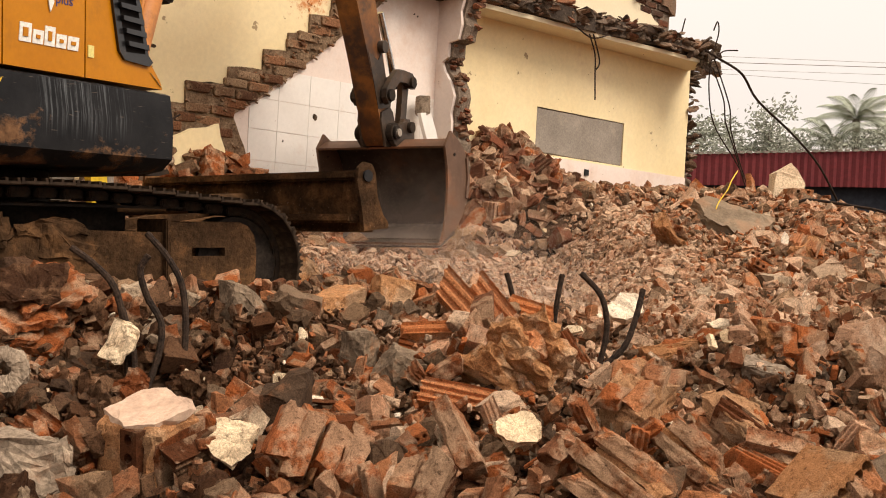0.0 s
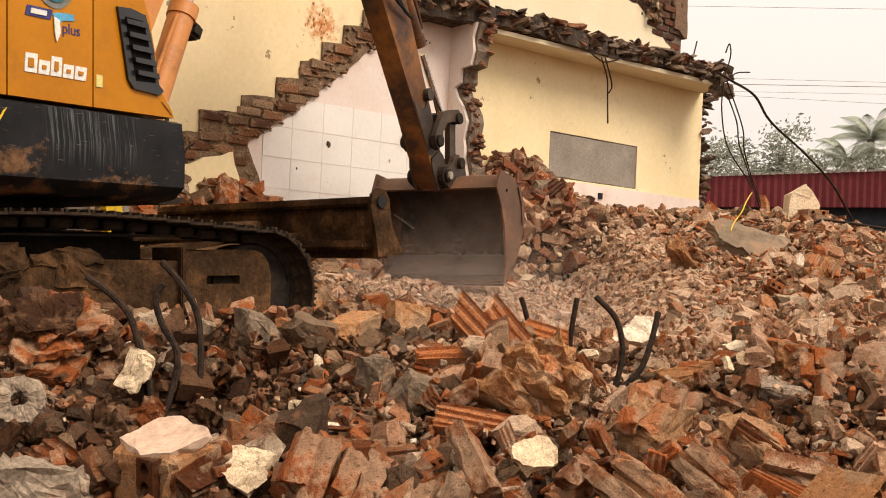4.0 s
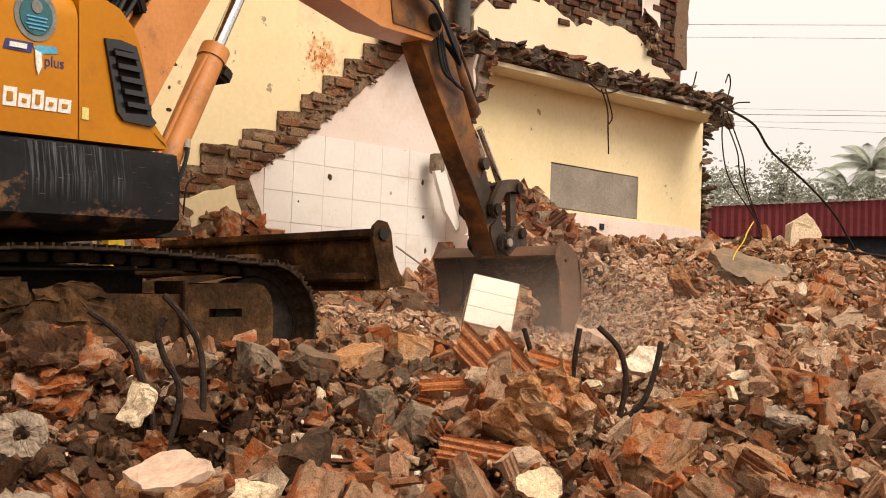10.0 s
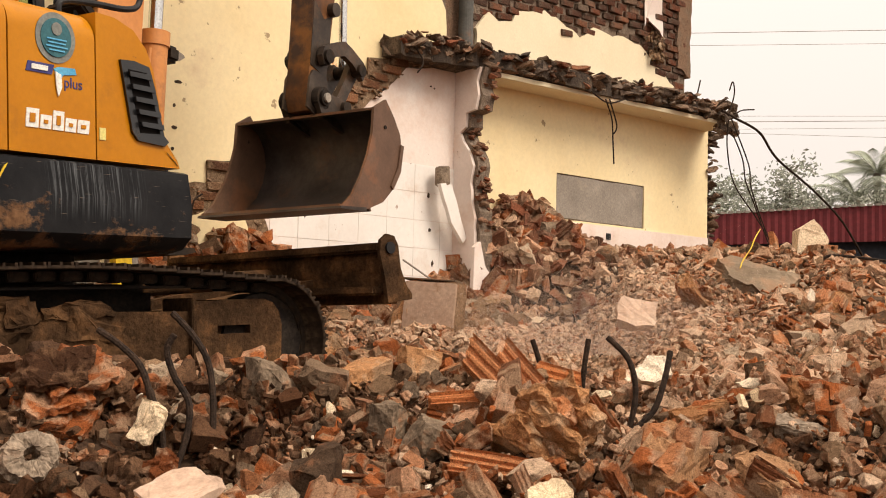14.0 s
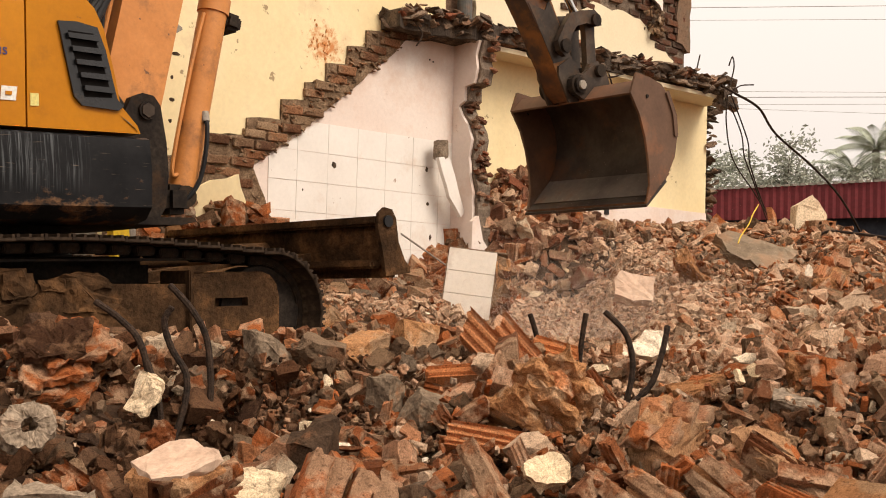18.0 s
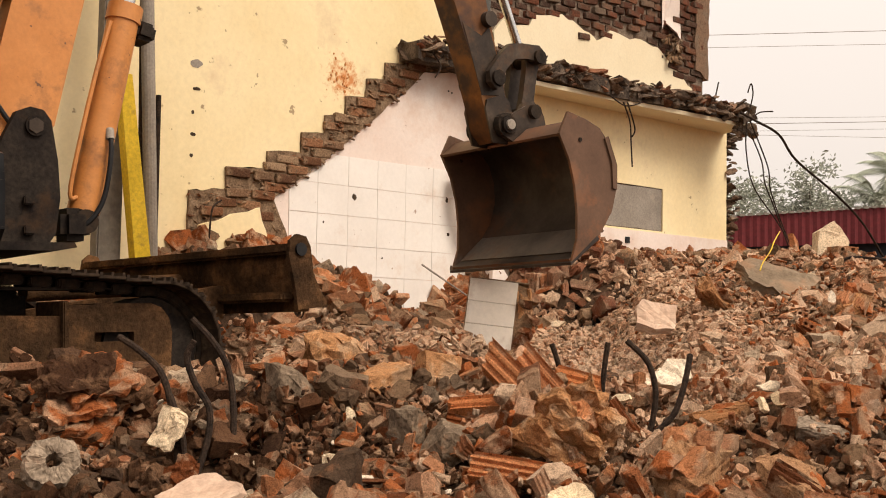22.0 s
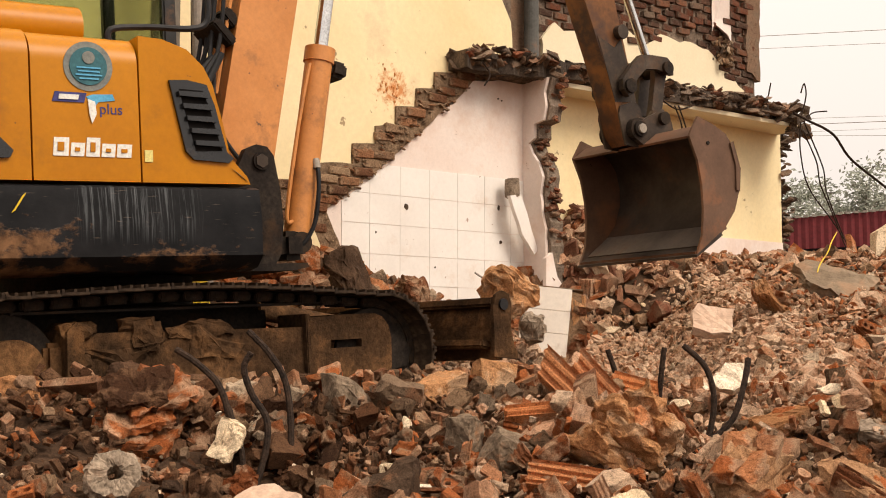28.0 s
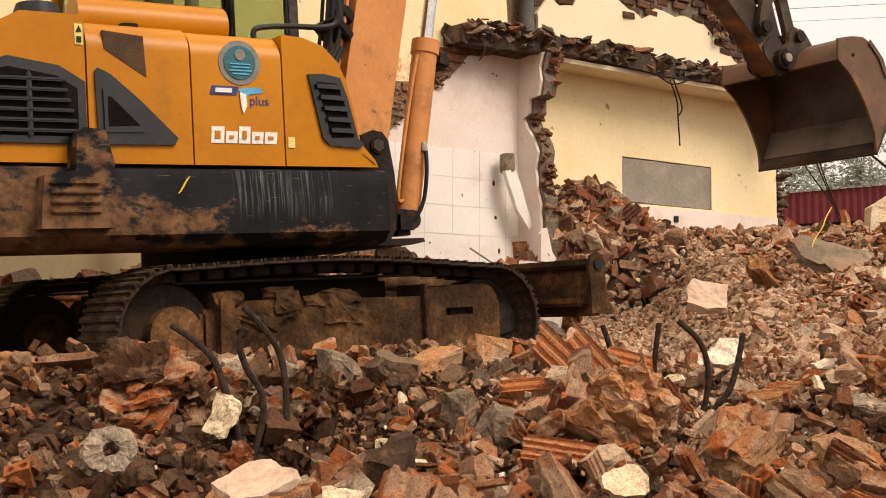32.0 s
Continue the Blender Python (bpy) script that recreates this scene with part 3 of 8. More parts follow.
def joined(name, pieces, materials, label, category, parent=None, kind="stuff"):
    """One mesh out of (vertices, triangles, material index, pose) rows."""
    vs, fs, ms, n = [], [], [], 0
    for v, f, mi, m in pieces:
        a = np.array(m)
        vs.append(v @ a[:3, :3].T + a[:3, 3])
        fs.append(f + n)
        ms.append(np.full(len(f), mi))
        n += len(v)
    vs, fs, ms = np.concatenate(vs), np.concatenate(fs), np.concatenate(ms)
    me = bpy.data.meshes.new(name)
    me.vertices.add(len(vs))
    me.vertices.foreach_set("co", vs.astype(np.float32).ravel())
    me.loops.add(len(fs) * 3)
    me.loops.foreach_set("vertex_index", fs.astype(np.int32).ravel())
    me.polygons.add(len(fs))
    me.polygons.foreach_set("loop_start", np.arange(0, len(fs) * 3, 3, dtype=np.int32))
    me.polygons.foreach_set("material_index", ms.astype(np.int32))
    for m in materials:
        me.materials.append(m)
    me.update(calc_edges=True)
    me.validate()
    me.shade_flat()
    ob = new(name, me)
    ob.parent = parent
    return tagged(ob, label, category, "", kind)


# ---- the lie of the land ----
START, END = (-2.247, 5.696, 1.081, 46.37), (-1.583, 6.572, 1.134, 42.53)
RUN = math.hypot(END[0] - START[0], END[1] - START[1])


def heap(x, y):
    """Height of the rubble."""
    z = float(np.interp(y, [-4, 0, 2, 3, 3.4, 3.7, 4.0, 4.4, 5.0, 5.6, 6.5, 8, 10, 12, 13.5, 16, 20, 30, 40], [-0.1, 0, 0.36, 0.76, 0.88, 0.95, 1.0, 1.06, 1.16, 1.22, 1.33, 1.63, 1.92, 2.26, 2.38, 2.2, 1.6, 1.1, 1.0]))
    z += 0.24 * math.exp(-((x + 1.85) / 0.75) ** 2 - ((y - 4.45) / 0.55) ** 2)
    z += 0.11 * math.exp(-((x + 0.75) / 0.6) ** 2 - ((y - 5.0) / 0.5) ** 2)
    z += 0.06 * math.exp(-((x + 0.36) / 0.33) ** 2 - ((y - 5.72) / 0.36) ** 2)
    z += 0.11 * math.exp(-((x - 0.12) / 0.42) ** 2 - ((y - 5.3) / 0.4) ** 2)
    z += 0.14 * math.exp(-((x - 0.3) / 0.45) ** 2 - ((y - 4.6) / 0.5) ** 2)
    z += 0.15 * math.exp(-((x - 1.35) / 0.5) ** 2 - ((y - 5.0) / 0.5) ** 2)
    z += 0.16 * math.exp(-((x - 2.9) / 0.8) ** 2 - ((y - 10.8) / 0.9) ** 2)
    z += 0.12 * math.exp(-((x + 2.1) / 0.9) ** 2 - ((y - 9.0) / 0.6) ** 2)
    z -= 0.10 * math.exp(-((x - 0.9) / 0.4) ** 2 - ((y - 4.2) / 0.4) ** 2)
    z -= 0.12 * math.exp(-((x + 0.85) / 0.35) ** 2 - ((y - 4.1) / 0.35) ** 2)
    z += 0.46 * math.exp(-((x - 0.40) / 0.42) ** 2 - ((y - 11.15) / 0.40) ** 2)
    z += 0.10 * math.exp(-((x - 1.0) / 0.6) ** 2 - ((y - 11.3) / 0.6) ** 2)
    z -= 0.36 * math.exp(-((x + 0.12) / 0.55) ** 2 - ((y - 9.3) / 1.0) ** 2)
    z -= 0.20 * math.exp(-((x - 0.75) / 0.42) ** 2 - ((y - 9.1) / 0.6) ** 2)
    z -= 0.17 * math.exp(-((x - 0.68) / 0.28) ** 2 - ((y - 5.1) / 0.6) ** 2)
    z -= 0.15 * min(max((x - 3.3) / 0.6, 0), 1) * min(max((y - 8.5) / 1.5, 0), 1)
    z -= 0.10 * math.exp(-((x - 0.02) / 0.3) ** 2 - ((y - 7.4) / 0.35) ** 2)
    a = radians(45)
    dx, dy = x - START[0], y - START[1]
    s, w = dx * math.cos(a) + dy * math.sin(a), -dx * math.sin(a) + dy * math.cos(a)

    def edge(v, lo, hi, soft):
        return min(max((v - lo) / soft, 0), 1) * min(max((hi - v) / soft, 0), 1)
    floor = float(np.interp(y, [6, 7.6, 8.6, 10.6], [1.21, 1.23, 1.27, 1.58]))
    z += (min(z, floor) - z) * edge(x, -1.0, 1.3, 0.45) * edge(y, 5.7, 10.75, 0.5)
    lane = edge(s, -4.5, 3.0, 0.4) * edge(w, -1.06, 1.6, 0.14)
    floor = 1.045 + 0.05 * min(max(s, -1.5), 2.6) + 0.30 * min(max((s - 1.3) / 1.2, 0), 1) * min(max((w + 0.80) / 0.35, 0), 1)
    return z + (floor - z) * lane


def ground():
    b = bmesh.new()
    xs = np.concatenate([np.linspace(-400, -12, 8), np.linspace(-9, 9, 130), np.linspace(12, 400, 8)])
    ys = np.concatenate([np.linspace(-300, -6, 6), np.linspace(-3, 16, 140), np.linspace(18, 40, 12), np.linspace(60, 900, 6)])
    grid = []
    for y in ys:
        row = []
        for x in xs:
            z = heap(float(x), float(y)) + (0.05 * noise.noise((x * 2.3, y * 2.3, 0)) + 0.03 * noise.noise((x * 6, y * 6, 3)) if 0 < y < 20 else 0)
            row.append(b.verts.new((x, y, z - 0.03)))
        grid.append(row)
    for r0, r1 in zip(grid, grid[1:]):
        for k in range(len(xs) - 1):
            b.faces.new((r0[k], r0[k + 1], r1[k + 1], r1[k]))
    g = part("ground", b, EARTH)
    for f in g.data.polygons:
        f.use_smooth = True
    return tagged(g, "brown brick dust and earth under the demolition rubble", "ground", kind="structure")


ground()

# ---- the half demolished house ----
U, N, P0 = Vector((math.cos(radians(45)), math.sin(radians(45)), 0)), Vector((math.sin(radians(45)), -math.cos(radians(45)), 0)), Vector((-1.66, 9.3, 0))


def W(s, z, off):
    """A point of the house wall: along it, height, out from it."""
    return P0 + U * s + N * off + Vector((0, 0, z))


WALLM = Matrix(((U.x, N.x, 0, P0.x), (U.y, N.y, 0, P0.y), (0, 0, 1, 0), (0, 0, 0, 1)))
rng = random.Random(4)


def ragged(pts, amount, step=0.09, seed=1, keep=()):
    """Roughens the sides of an outline, but for the corners' sides listed in keep."""
    r = random.Random(seed)
    out = []
    for i, (a, c) in enumerate(zip(pts, pts[1:] + pts[:1])):
        out.append(a)
        if i in keep:
            continue
        d = math.hypot(c[0] - a[0], c[1] - a[1])
        k = int(d / step)
        for j in range(1, k):
            f = j / k
            out.append((a[0] + (c[0] - a[0]) * f + r.uniform(-amount, amount), a[1] + (c[1] - a[1]) * f + r.uniform(-amount, amount)))
    return out


def panel(name, pts, o0, o1, material, label, category="wall"):
    b = prism(pts, o0, o1, lambda u, v, w: W(u, v, w))
    return tagged(part(name, b, material), label, category, kind="structure")


# masonry behind the plaster
core = bmesh.new()
box(-7.5, 2.0, -0.28, -0.02, 0.5, 7.5, bm=core, m=WALLM)
box(2.28, 5.5, -0.28, -0.04, 3.7, 7.5, bm=core, m=WALLM)
box(2.0, 3.45, -0.28, -0.02, 0.5, 3.7, bm=core, m=WALLM)
box(4.79, 5.92, -0.28, -0.02, 0.5, 3.7, bm=core, m=WALLM)
box(3.45, 4.79, -0.28, -0.02, 0.5, 2.57, bm=core, m=WALLM)
box(3.45, 4.79, -0.28, -0.02, 3.0, 3.7, bm=core, m=WALLM)
tagged(part("wall_core", core, JOINT), "rough mortar and brick core of the house wall", "wall", kind="structure")
# walls that close the house behind
back = bmesh.new()
box(-7.5, 5.5, -4.3, -4.1, 0.5, 7.5, bm=back, m=WALLM)
box(5.3, 5.5, -4.1, -0.28, 0.5, 7.5, bm=back, m=WALLM)
tagged(part("wall_back", back, WALLBRICK), "brick rear and end walls of the house", "wall", kind="structure")

STEPS = [(-0.70, 2.49), (-0.39, 2.52), (-0.39, 2.69), (-0.04, 2.71), (-0.04, 2.84), (0.27, 2.86), (0.27, 3.02), (0.49, 3.04), (0.49, 3.18), (0.69, 3.21), (0.69, 3.36), (0.90, 3.38), (0.90, 3.53), (1.09, 3.55), (1.09, 3.69), (1.30, 3.71), (1.30, 3.86), (1.98, 3.92)]
left = [(-7.5, 0.6), (-0.72, 0.6)] + STEPS + [(1.96, 4.25), (1.86, 4.42), (1.72, 4.8), (1.5, 5.3), (1.3, 7.5), (-7.5, 7.5)]
panel("wall_upper_stair", ragged(left, 0.008, 0.06, 2, keep=(0, 1, len(left) - 1, len(left) - 2, len(left) - 3)), -0.02, 0.025, YELLOW, "pale yellow plastered house wall with the zigzag scar of a torn-off stair")
upper = [(2.34, 3.86), (5.36, 3.86), (5.32, 4.06), (5.0, 4.25), (4.85, 4.33), (4.69, 4.43), (4.5, 4.45), (4.15, 4.45), (3.95, 4.47), (3.75, 4.33), (3.55, 4.40), (3.24, 4.50), (2.86, 4.42), (2.8, 4.31), (2.62, 4.28), (2.5, 4.34), (2.34, 4.17)]
panel("wall_upper_front", ragged(upper, 0.02, 0.07, 3, keep=(0,)), -0.04, 0.022, CREAM, "cream plastered upper wall with a ragged edge to bare brick")
# lower wall to the side of the stair, with a walled-up window in it
low = bmesh.new()
box(2.1, 3.45, -0.02, 0.02, 0.6, 3.72, bm=low, m=WALLM)
box(4.79, 5.9, -0.02, 0.02, 0.6, 3.72, bm=low, m=WALLM)
box(3.45, 4.79, -0.02, 0.02, 0.6, 2.57, bm=low, m=WALLM)
box(3.45, 4.79, -0.02, 0.02, 3.0, 3.72, bm=low, m=WALLM)
tagged(part("wall_lower_front", low, YELLOW), "yellow plastered ground floor wall, dusty and stained", "wall", kind="structure")
tagged(part("wall_plinth", box(2.4, 5.9, 0.02, 0.032, 0.6, 2.55, m=WALLM), PINKWHITE), "off-white painted band along the foot of the wall", "wall", kind="structure")
win = thing("window_1", "window opening walled up with flat grey cement", "window", kind="structure")
part("window_infill", prism(ragged([(3.46, 2.58), (4.78, 2.58), (4.78, 2.99), (3.46, 2.99)], 0.006, 0.09, 5), -0.14, 0.012, lambda u, v, w: W(u, v, w)), CEMENT, win)
part("window_rim", prism(ragged([(3.43, 2.555), (4.81, 2.555), (4.81, 3.015), (3.43, 3.015)], 0.012, 0.06, 6), -0.13, 0.003, lambda u, v, w: W(u, v, w)), JOINT, win)
# raised plate; the dark inside of the vent is put into its colour
tagged(part("wall_vent", box(4.18, 4.24, 0.03, 0.045, 2.42, 2.48, m=WALLM), RUBBER), "small square vent hole in the wall band", "vent", kind="structure")

# plain white plaster above the tiles, under the line of the stair
white = [(0.02, 0.6), (2.12, 0.6), (2.12, 3.76), (2.04, 3.75), (1.52, 3.68), (1.39, 3.54), (0.59, 2.89), (0.01, 2.48), (0.16, 2.19), (0.17, 1.6)]
panel("wall_under_stair", ragged(white, 0.012, 0.1, 8, keep=(0, 1)), -0.02, 0.03, PINKWHITE, "pinkish white plaster under the slanting line of the stair")


def clip(poly, a, b):
    """Keeps the part of a polygon to the left of the line a-b."""
    def side(p):
        return (b[0] - a[0]) * (p[1] - a[1]) - (b[1] - a[1]) * (p[0] - a[0])
    out = []
    for p, q in zip(poly, poly[1:] + poly[:1]):
        sp, sq = side(p), side(q)
        if sp >= 0:
            out.append(p)
        if sp * sq < 0:
            f = sp / (sp - sq)
            out.append((p[0] + (q[0] - p[0]) * f, p[1] + (q[1] - p[1]) * f))
    return out


def wall_tiles():
    wall = thing("tiled_wall_face", "white glazed wall tiles, streaked and dusty", "wall tiles", kind="structure")
    tw, th = 0.30, 0.235
    for j in range(6):
        for i in range(8):
            s0, z0 = -0.16 + i * tw, 2.885 - (j + 1) * th
            p = [(s0 + 0.0013, z0 + 0.0018), (s0 + tw - 0.0013, z0 + 0.0018), (s0 + tw - 0.0013, z0 + th - 0.0018), (s0 + 0.0013, z0 + th - 0.0018)]
            for a, c in (((0.60, 2.87), (0.03, 2.47)), ((0.03, 2.47), (0.18, 2.17)), ((0.18, 2.17), (0.2, 1.2)), ((2.09, 1.0), (2.09, 3.2))):
                if len(p) > 2:
                    p = clip(p, a, c)
            if len(p) > 2 and max(v[0] for v in p) - min(v[0] for v in p) > 0.02:
                lift = rng.uniform(-0.001, 0.002)
                part("tile", prism(p, 0.03, 0.036 + lift, lambda u, v, w: W(u, v, w)), TILE, wall)


wall_tiles()


def stub_wall():
    """Stub of a cross wall that stood out from the house."""
    pts = [(0.03, 0.6), (0.30, 0.6), (0.30, 2.45), (0.24, 2.75), (0.27, 2.9), (0.22, 3.02), (0.14, 3.12), (0.10, 3.2), (0.17, 3.24), (0.17, 3.36), (0.28, 3.38), (0.31, 3.5), (0.29, 3.62), (0.33, 3.74), (0.03, 3.74)]
    b = prism(ragged(pts, 0.012, 0.07, 9, keep=(0, len(pts) - 1)), 2.09, 2.12, lambda u, v, w: W(w, v, u))
    tagged(part("wall_stub_face", b, PINKWHITE), "white plaster face of a broken cross wall", "wall", kind="structure")
    b = prism(ragged([(u + 0.03, v) for u, v in pts], 0.02, 0.06, 10, keep=(0, len(pts) - 1)), 2.121, 2.27, lambda u, v, w: W(w, v, u))
    tagged(part("wall_stub_core", b, JOINT), "broken brick edge of a cross wall", "wall", kind="structure")
    for k in range(70):
        z = rng.uniform(2.3, 3.76)
        o = float(np.interp(z, [0.6, 2.45, 2.75, 3.02, 3.2, 3.36, 3.4, 3.76], [0.3, 0.3, 0.25, 0.24, 0.13, 0.18, 0.3, 0.33]))
        m = Matrix.Translation(W(rng.uniform(2.13, 2.26), z, o + rng.uniform(0, 0.05))) @ Euler([rng.uniform(-0.3, 0.3), rng.uniform(-0.3, 0.3), rng.uniform(0.4, 1.2)]).to_matrix().to_4x4()
        STUBBITS.append((*BITS[rng.randrange(len(BITS))], 0, m @ Matrix.Scale(rng.uniform(0.035, 0.10), 4)))


BITS = [arrays(roughen(rock(random.Random(i), 1, 0.75, 0.5, 13), 1, 0.07, i, 3.5)) for i in range(10)]
STUBBITS = []
stub_wall()
joined("broken_bricks", STUBBITS, [WALLBRICK], "broken bricks along the edge of the cross wall", "bricks")


# concrete slab torn off along its front
def floor_slab():
    out = lambda s: float(np.interp(s, [1.2, 2.0, 2.6, 4, 5.6], [0.20, 0.34, 0.36, 0.40, 0.46]))
    pts = [(1.25, 0.0), (5.55, 0.0)] + [(s, out(s) + rng.uniform(-0.06, 0.06)) for s in np.linspace(5.55, 1.25, 46)]
    b = prism(pts, 3.735, 3.88, lambda u, v, w: W(u, w + 0.02 * math.sin(u * 3), v))
    tagged(part("floor_slab", b, DARKBREAK), "torn edge of a concrete floor slab, dark and weathered", "floor slab", kind="structure")
    b = prism([(2.3, 0.021), (5.85, 0.021)] + [(s, out(s) - 0.03 + rng.uniform(-0.006, 0.006)) for s in np.linspace(5.7, 2.3, 30)], 3.69, 3.73, lambda u, v, w: W(u, w, v))
    tagged(part("slab_soffit", b, CREAM), "cream painted underside of the torn slab", "ceiling", kind="structure")
    rows = []
    for k in range(950):
        s = rng.uniform(1.25, 5.68)
        o = out(s)
        thick = rng.random()
        m = Matrix.Translation(W(s, 3.80 + rng.uniform(-0.05, 0.14) * (1 - 0.5 * thick), o - 0.28 * thick ** 1.5 + rng.uniform(-0.02, 0.05))) @ Euler([rng.uniform(-0.6, 0.6), rng.uniform(-0.6, 0.6), rng.uniform(0, 6.28)]).to_matrix().to_4x4()
        sc = rng.uniform(0.04, 0.09) if rng.random() < 0.6 else rng.uniform(0.09, 0.19)
        rows.append((*BITS[rng.randrange(len(BITS))], 1 if rng.random() < 0.22 else 0, m @ Matrix.Diagonal((sc * 1.2, sc, sc * 0.62, 1))))
    # the jagged end of the lower wall
    for k in range(150):
        z = rng.uniform(2.2, 3.85)
        m = Matrix.Translation(W(5.92 + rng.uniform(0, 0.14 + 0.06 * math.sin(z * 9)), z, rng.uniform(-0.25, 0.03))) @ Euler([rng.uniform(-0.4, 0.4), rng.uniform(-0.4, 0.4), rng.uniform(0, 6.28)]).to_matrix().to_4x4()
        sc = rng.uniform(0.08, 0.2)
        rows.append((*BITS[rng.randrange(len(BITS))], 0, m @ Matrix.Diagonal((sc, sc, sc * 0.6, 1))))
    # clod hanging in the wires at the corner
    for k in range(26):
        m = Matrix.Translation(W(5.62 + rng.uniform(-0.14, 0.1), 3.74 + rng.uniform(-0.14, 0.08), 0.46 + rng.uniform(-0.12, 0.1))) @ Euler([rng.uniform(-1, 1) for _ in range(3)]).to_matrix().to_4x4()
        rows.append((*BITS[rng.randrange(len(BITS))], 0, m @ Matrix.Scale(rng.uniform(0.08, 0.17), 4)))
    joined("slab_rubble", rows, [DARKBREAK, WALLBRICK], "dark broken concrete and brick along the slab edge", "rubble")


floor_slab()

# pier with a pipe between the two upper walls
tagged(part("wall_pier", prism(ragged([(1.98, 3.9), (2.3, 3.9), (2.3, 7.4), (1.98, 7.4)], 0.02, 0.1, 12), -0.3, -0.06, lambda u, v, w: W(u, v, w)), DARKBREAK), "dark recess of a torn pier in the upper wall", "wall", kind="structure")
tagged(part("drain_pipe", rod(W(2.2, 3.85, 0.03), W(2.21, 7.0, 0.03), 0.065, seg=20), DARKPIPE), "grey vertical drain pipe on the upper wall", "pipe")


# ---- the excavator ----
def side(u, v, w):
    return (u, w, v)


L1, L2 = 2.96, 1.76
FOOT, REACH_FROM = Vector((0.79, -0.029, 1.27)), Vector((0.898, -0.029, 1.31))
digger = thing("excavator", "small orange crawler excavator, dirty and worn, on a heap of rubble", "excavator")
upper_body = part("upper_body", box(-1.45, 0.36, -0.88, 0.9, 0.80, 1.02, 0.02), BLACKPAINT, digger, "swing platform of the excavator")
boom = part("boom", prism([(-0.12, -0.08), (-0.14, 0.08), (0.02, 0.27), (0.67, 0.75), (1.10, 1.02), (1.28, 1.08), (1.50, 1.02), (1.83, 0.80), (2.63, 0.40), (2.92, 0.15), (3.02, 0.05), (3.0, -0.08), (2.85, -0.12), (2.32, 0.08), (1.78, 0.42), (1.56, 0.58), (1.28, 0.66), (0.92, 0.55), (0.46, 0.21), (0.10, -0.06)], -0.13, 0.13, side, 0.012), BOOMPAINT, digger, "bent orange boom with worn paint")
stick = part("stick", prism([(-0.57, 0.25), (-0.54, 0.34), (-0.42, 0.34), (-0.2, 0.25), (0.1, 0.20), (0.45, 0.17), (1.35, 0.11), (1.72, 0.085), (1.80, 0.04), (1.80, -0.05), (1.72, -0.09), (1.35, -0.08), (0.35, -0.14), (-0.05, -0.13), (-0.22, 0.0)], -0.085, 0.085, side, 0.01), STICKPAINT, digger, "rusty dipper stick")


def tracks():
    # round the sprocket, over the carrier roller, down over the low idler and back underneath
    rad, fr, cx, cr, cz, fz = 0.285, 0.275, 1.015, 0.78, 0.315, 0.29
    path = []
    n_arc, top = 11, 15
    for k in range(n_arc + 1):
        a = -math.pi / 2 - math.pi * k / n_arc
        path.append((-cr + rad * math.cos(a), cz + rad * math.sin(a), a))
    for k in range(1, top):
        f = k / top
        x = -cr + (cx + cr) * f
        lift = 0.040 * math.sin(math.pi * f) ** 1.2
        path.append((x, (cz + rad) * (1 - f) + (fz + fr) * f + lift, math.pi / 2 - 0.05 * (f - 0.4)))
    for k in range(n_arc + 1):
        a = math.pi / 2 - math.pi * k / n_arc
        path.append((cx + fr * math.cos(a), fz + fr * math.sin(a), a))
    for k in range(1, top):
        f = k / top
        path.append((cx - (cx + cr) * f, (fz - fr) * (1 - f) + (cz - rad) * f, -math.pi / 2))
    b = box(-0.062, 0.062, -0.2, 0.2, -0.008, 0.006, 0.003)
    for u in (-0.05, 0.0, 0.05):
        box(u - 0.006, u + 0.006, -0.198, 0.198, 0.005, 0.019, bm=b)
    shoe = bpy.data.meshes.new("shoe")
    b.to_mesh(shoe)
    b.free()
    shoe.materials.append(SHOEMUD)
    b = box(-0.05, 0.05, -0.075, -0.03, -0.055, -0.012, 0.008)
    box(-0.05, 0.05, 0.03, 0.075, -0.055, -0.012, 0.008, bm=b)
    link = bpy.data.meshes.new("chain_link")
    b.to_mesh(link)
    b.free()
    link.materials.append(RUSTBLACK)
    for s in (-1, 1):
        y = s * 0.76
        frame = part("track_frame", box(-0.62, 0.5, y - 0.075, y + 0.075, 0.16, 0.42, 0.02), MUDSTEEL, digger, "mud-caked track frame with a long slot")
        f2 = bmesh.new()
        yo, yi = y - 0.115, y + 0.115
        # front block with its slot
        for x0, x1, z0, z1 in ((0.62, 0.74, 0.10, 0.475), (0.74, 0.92, 0.10, 0.325), (0.74, 0.92, 0.363, 0.48)):
            box(x0, x1, yo, yi, z0, z1, bm=f2)
        prism([(0.92, 0.10), (1.09, 0.10), (1.10, 0.36), (1.085, 0.42), (1.05, 0.462), (1.0, 0.48), (0.92, 0.48)], yo, yi, side, bm=f2)
        box(0.72, 0.94, y - 0.05, y + 0.05, 0.29, 0.39, bm=f2)
        part("idler_guard", f2, MUDSTEEL, frame)
        part("guard_rib", box(0.60, 0.625, yo - 0.012, yi, 0.10, 0.49, 0.005), MUDSTEEL, frame)
        part("idler_fork", prism([(1.10, 0.20), (1.22, 0.22), (1.24, 0.30), (1.20, 0.36), (1.10, 0.38)], yo + 0.03, yi - 0.03, side, 0.01), RUSTBLACK, frame)
        part("frame_web", prism([(-0.5, 0.14), (0.62, 0.12), (0.62, 0.43), (-0.4, 0.45), (-0.5, 0.40)], yo + 0.02, yo + 0.05, side, 0.008), MUDSTEEL, frame)
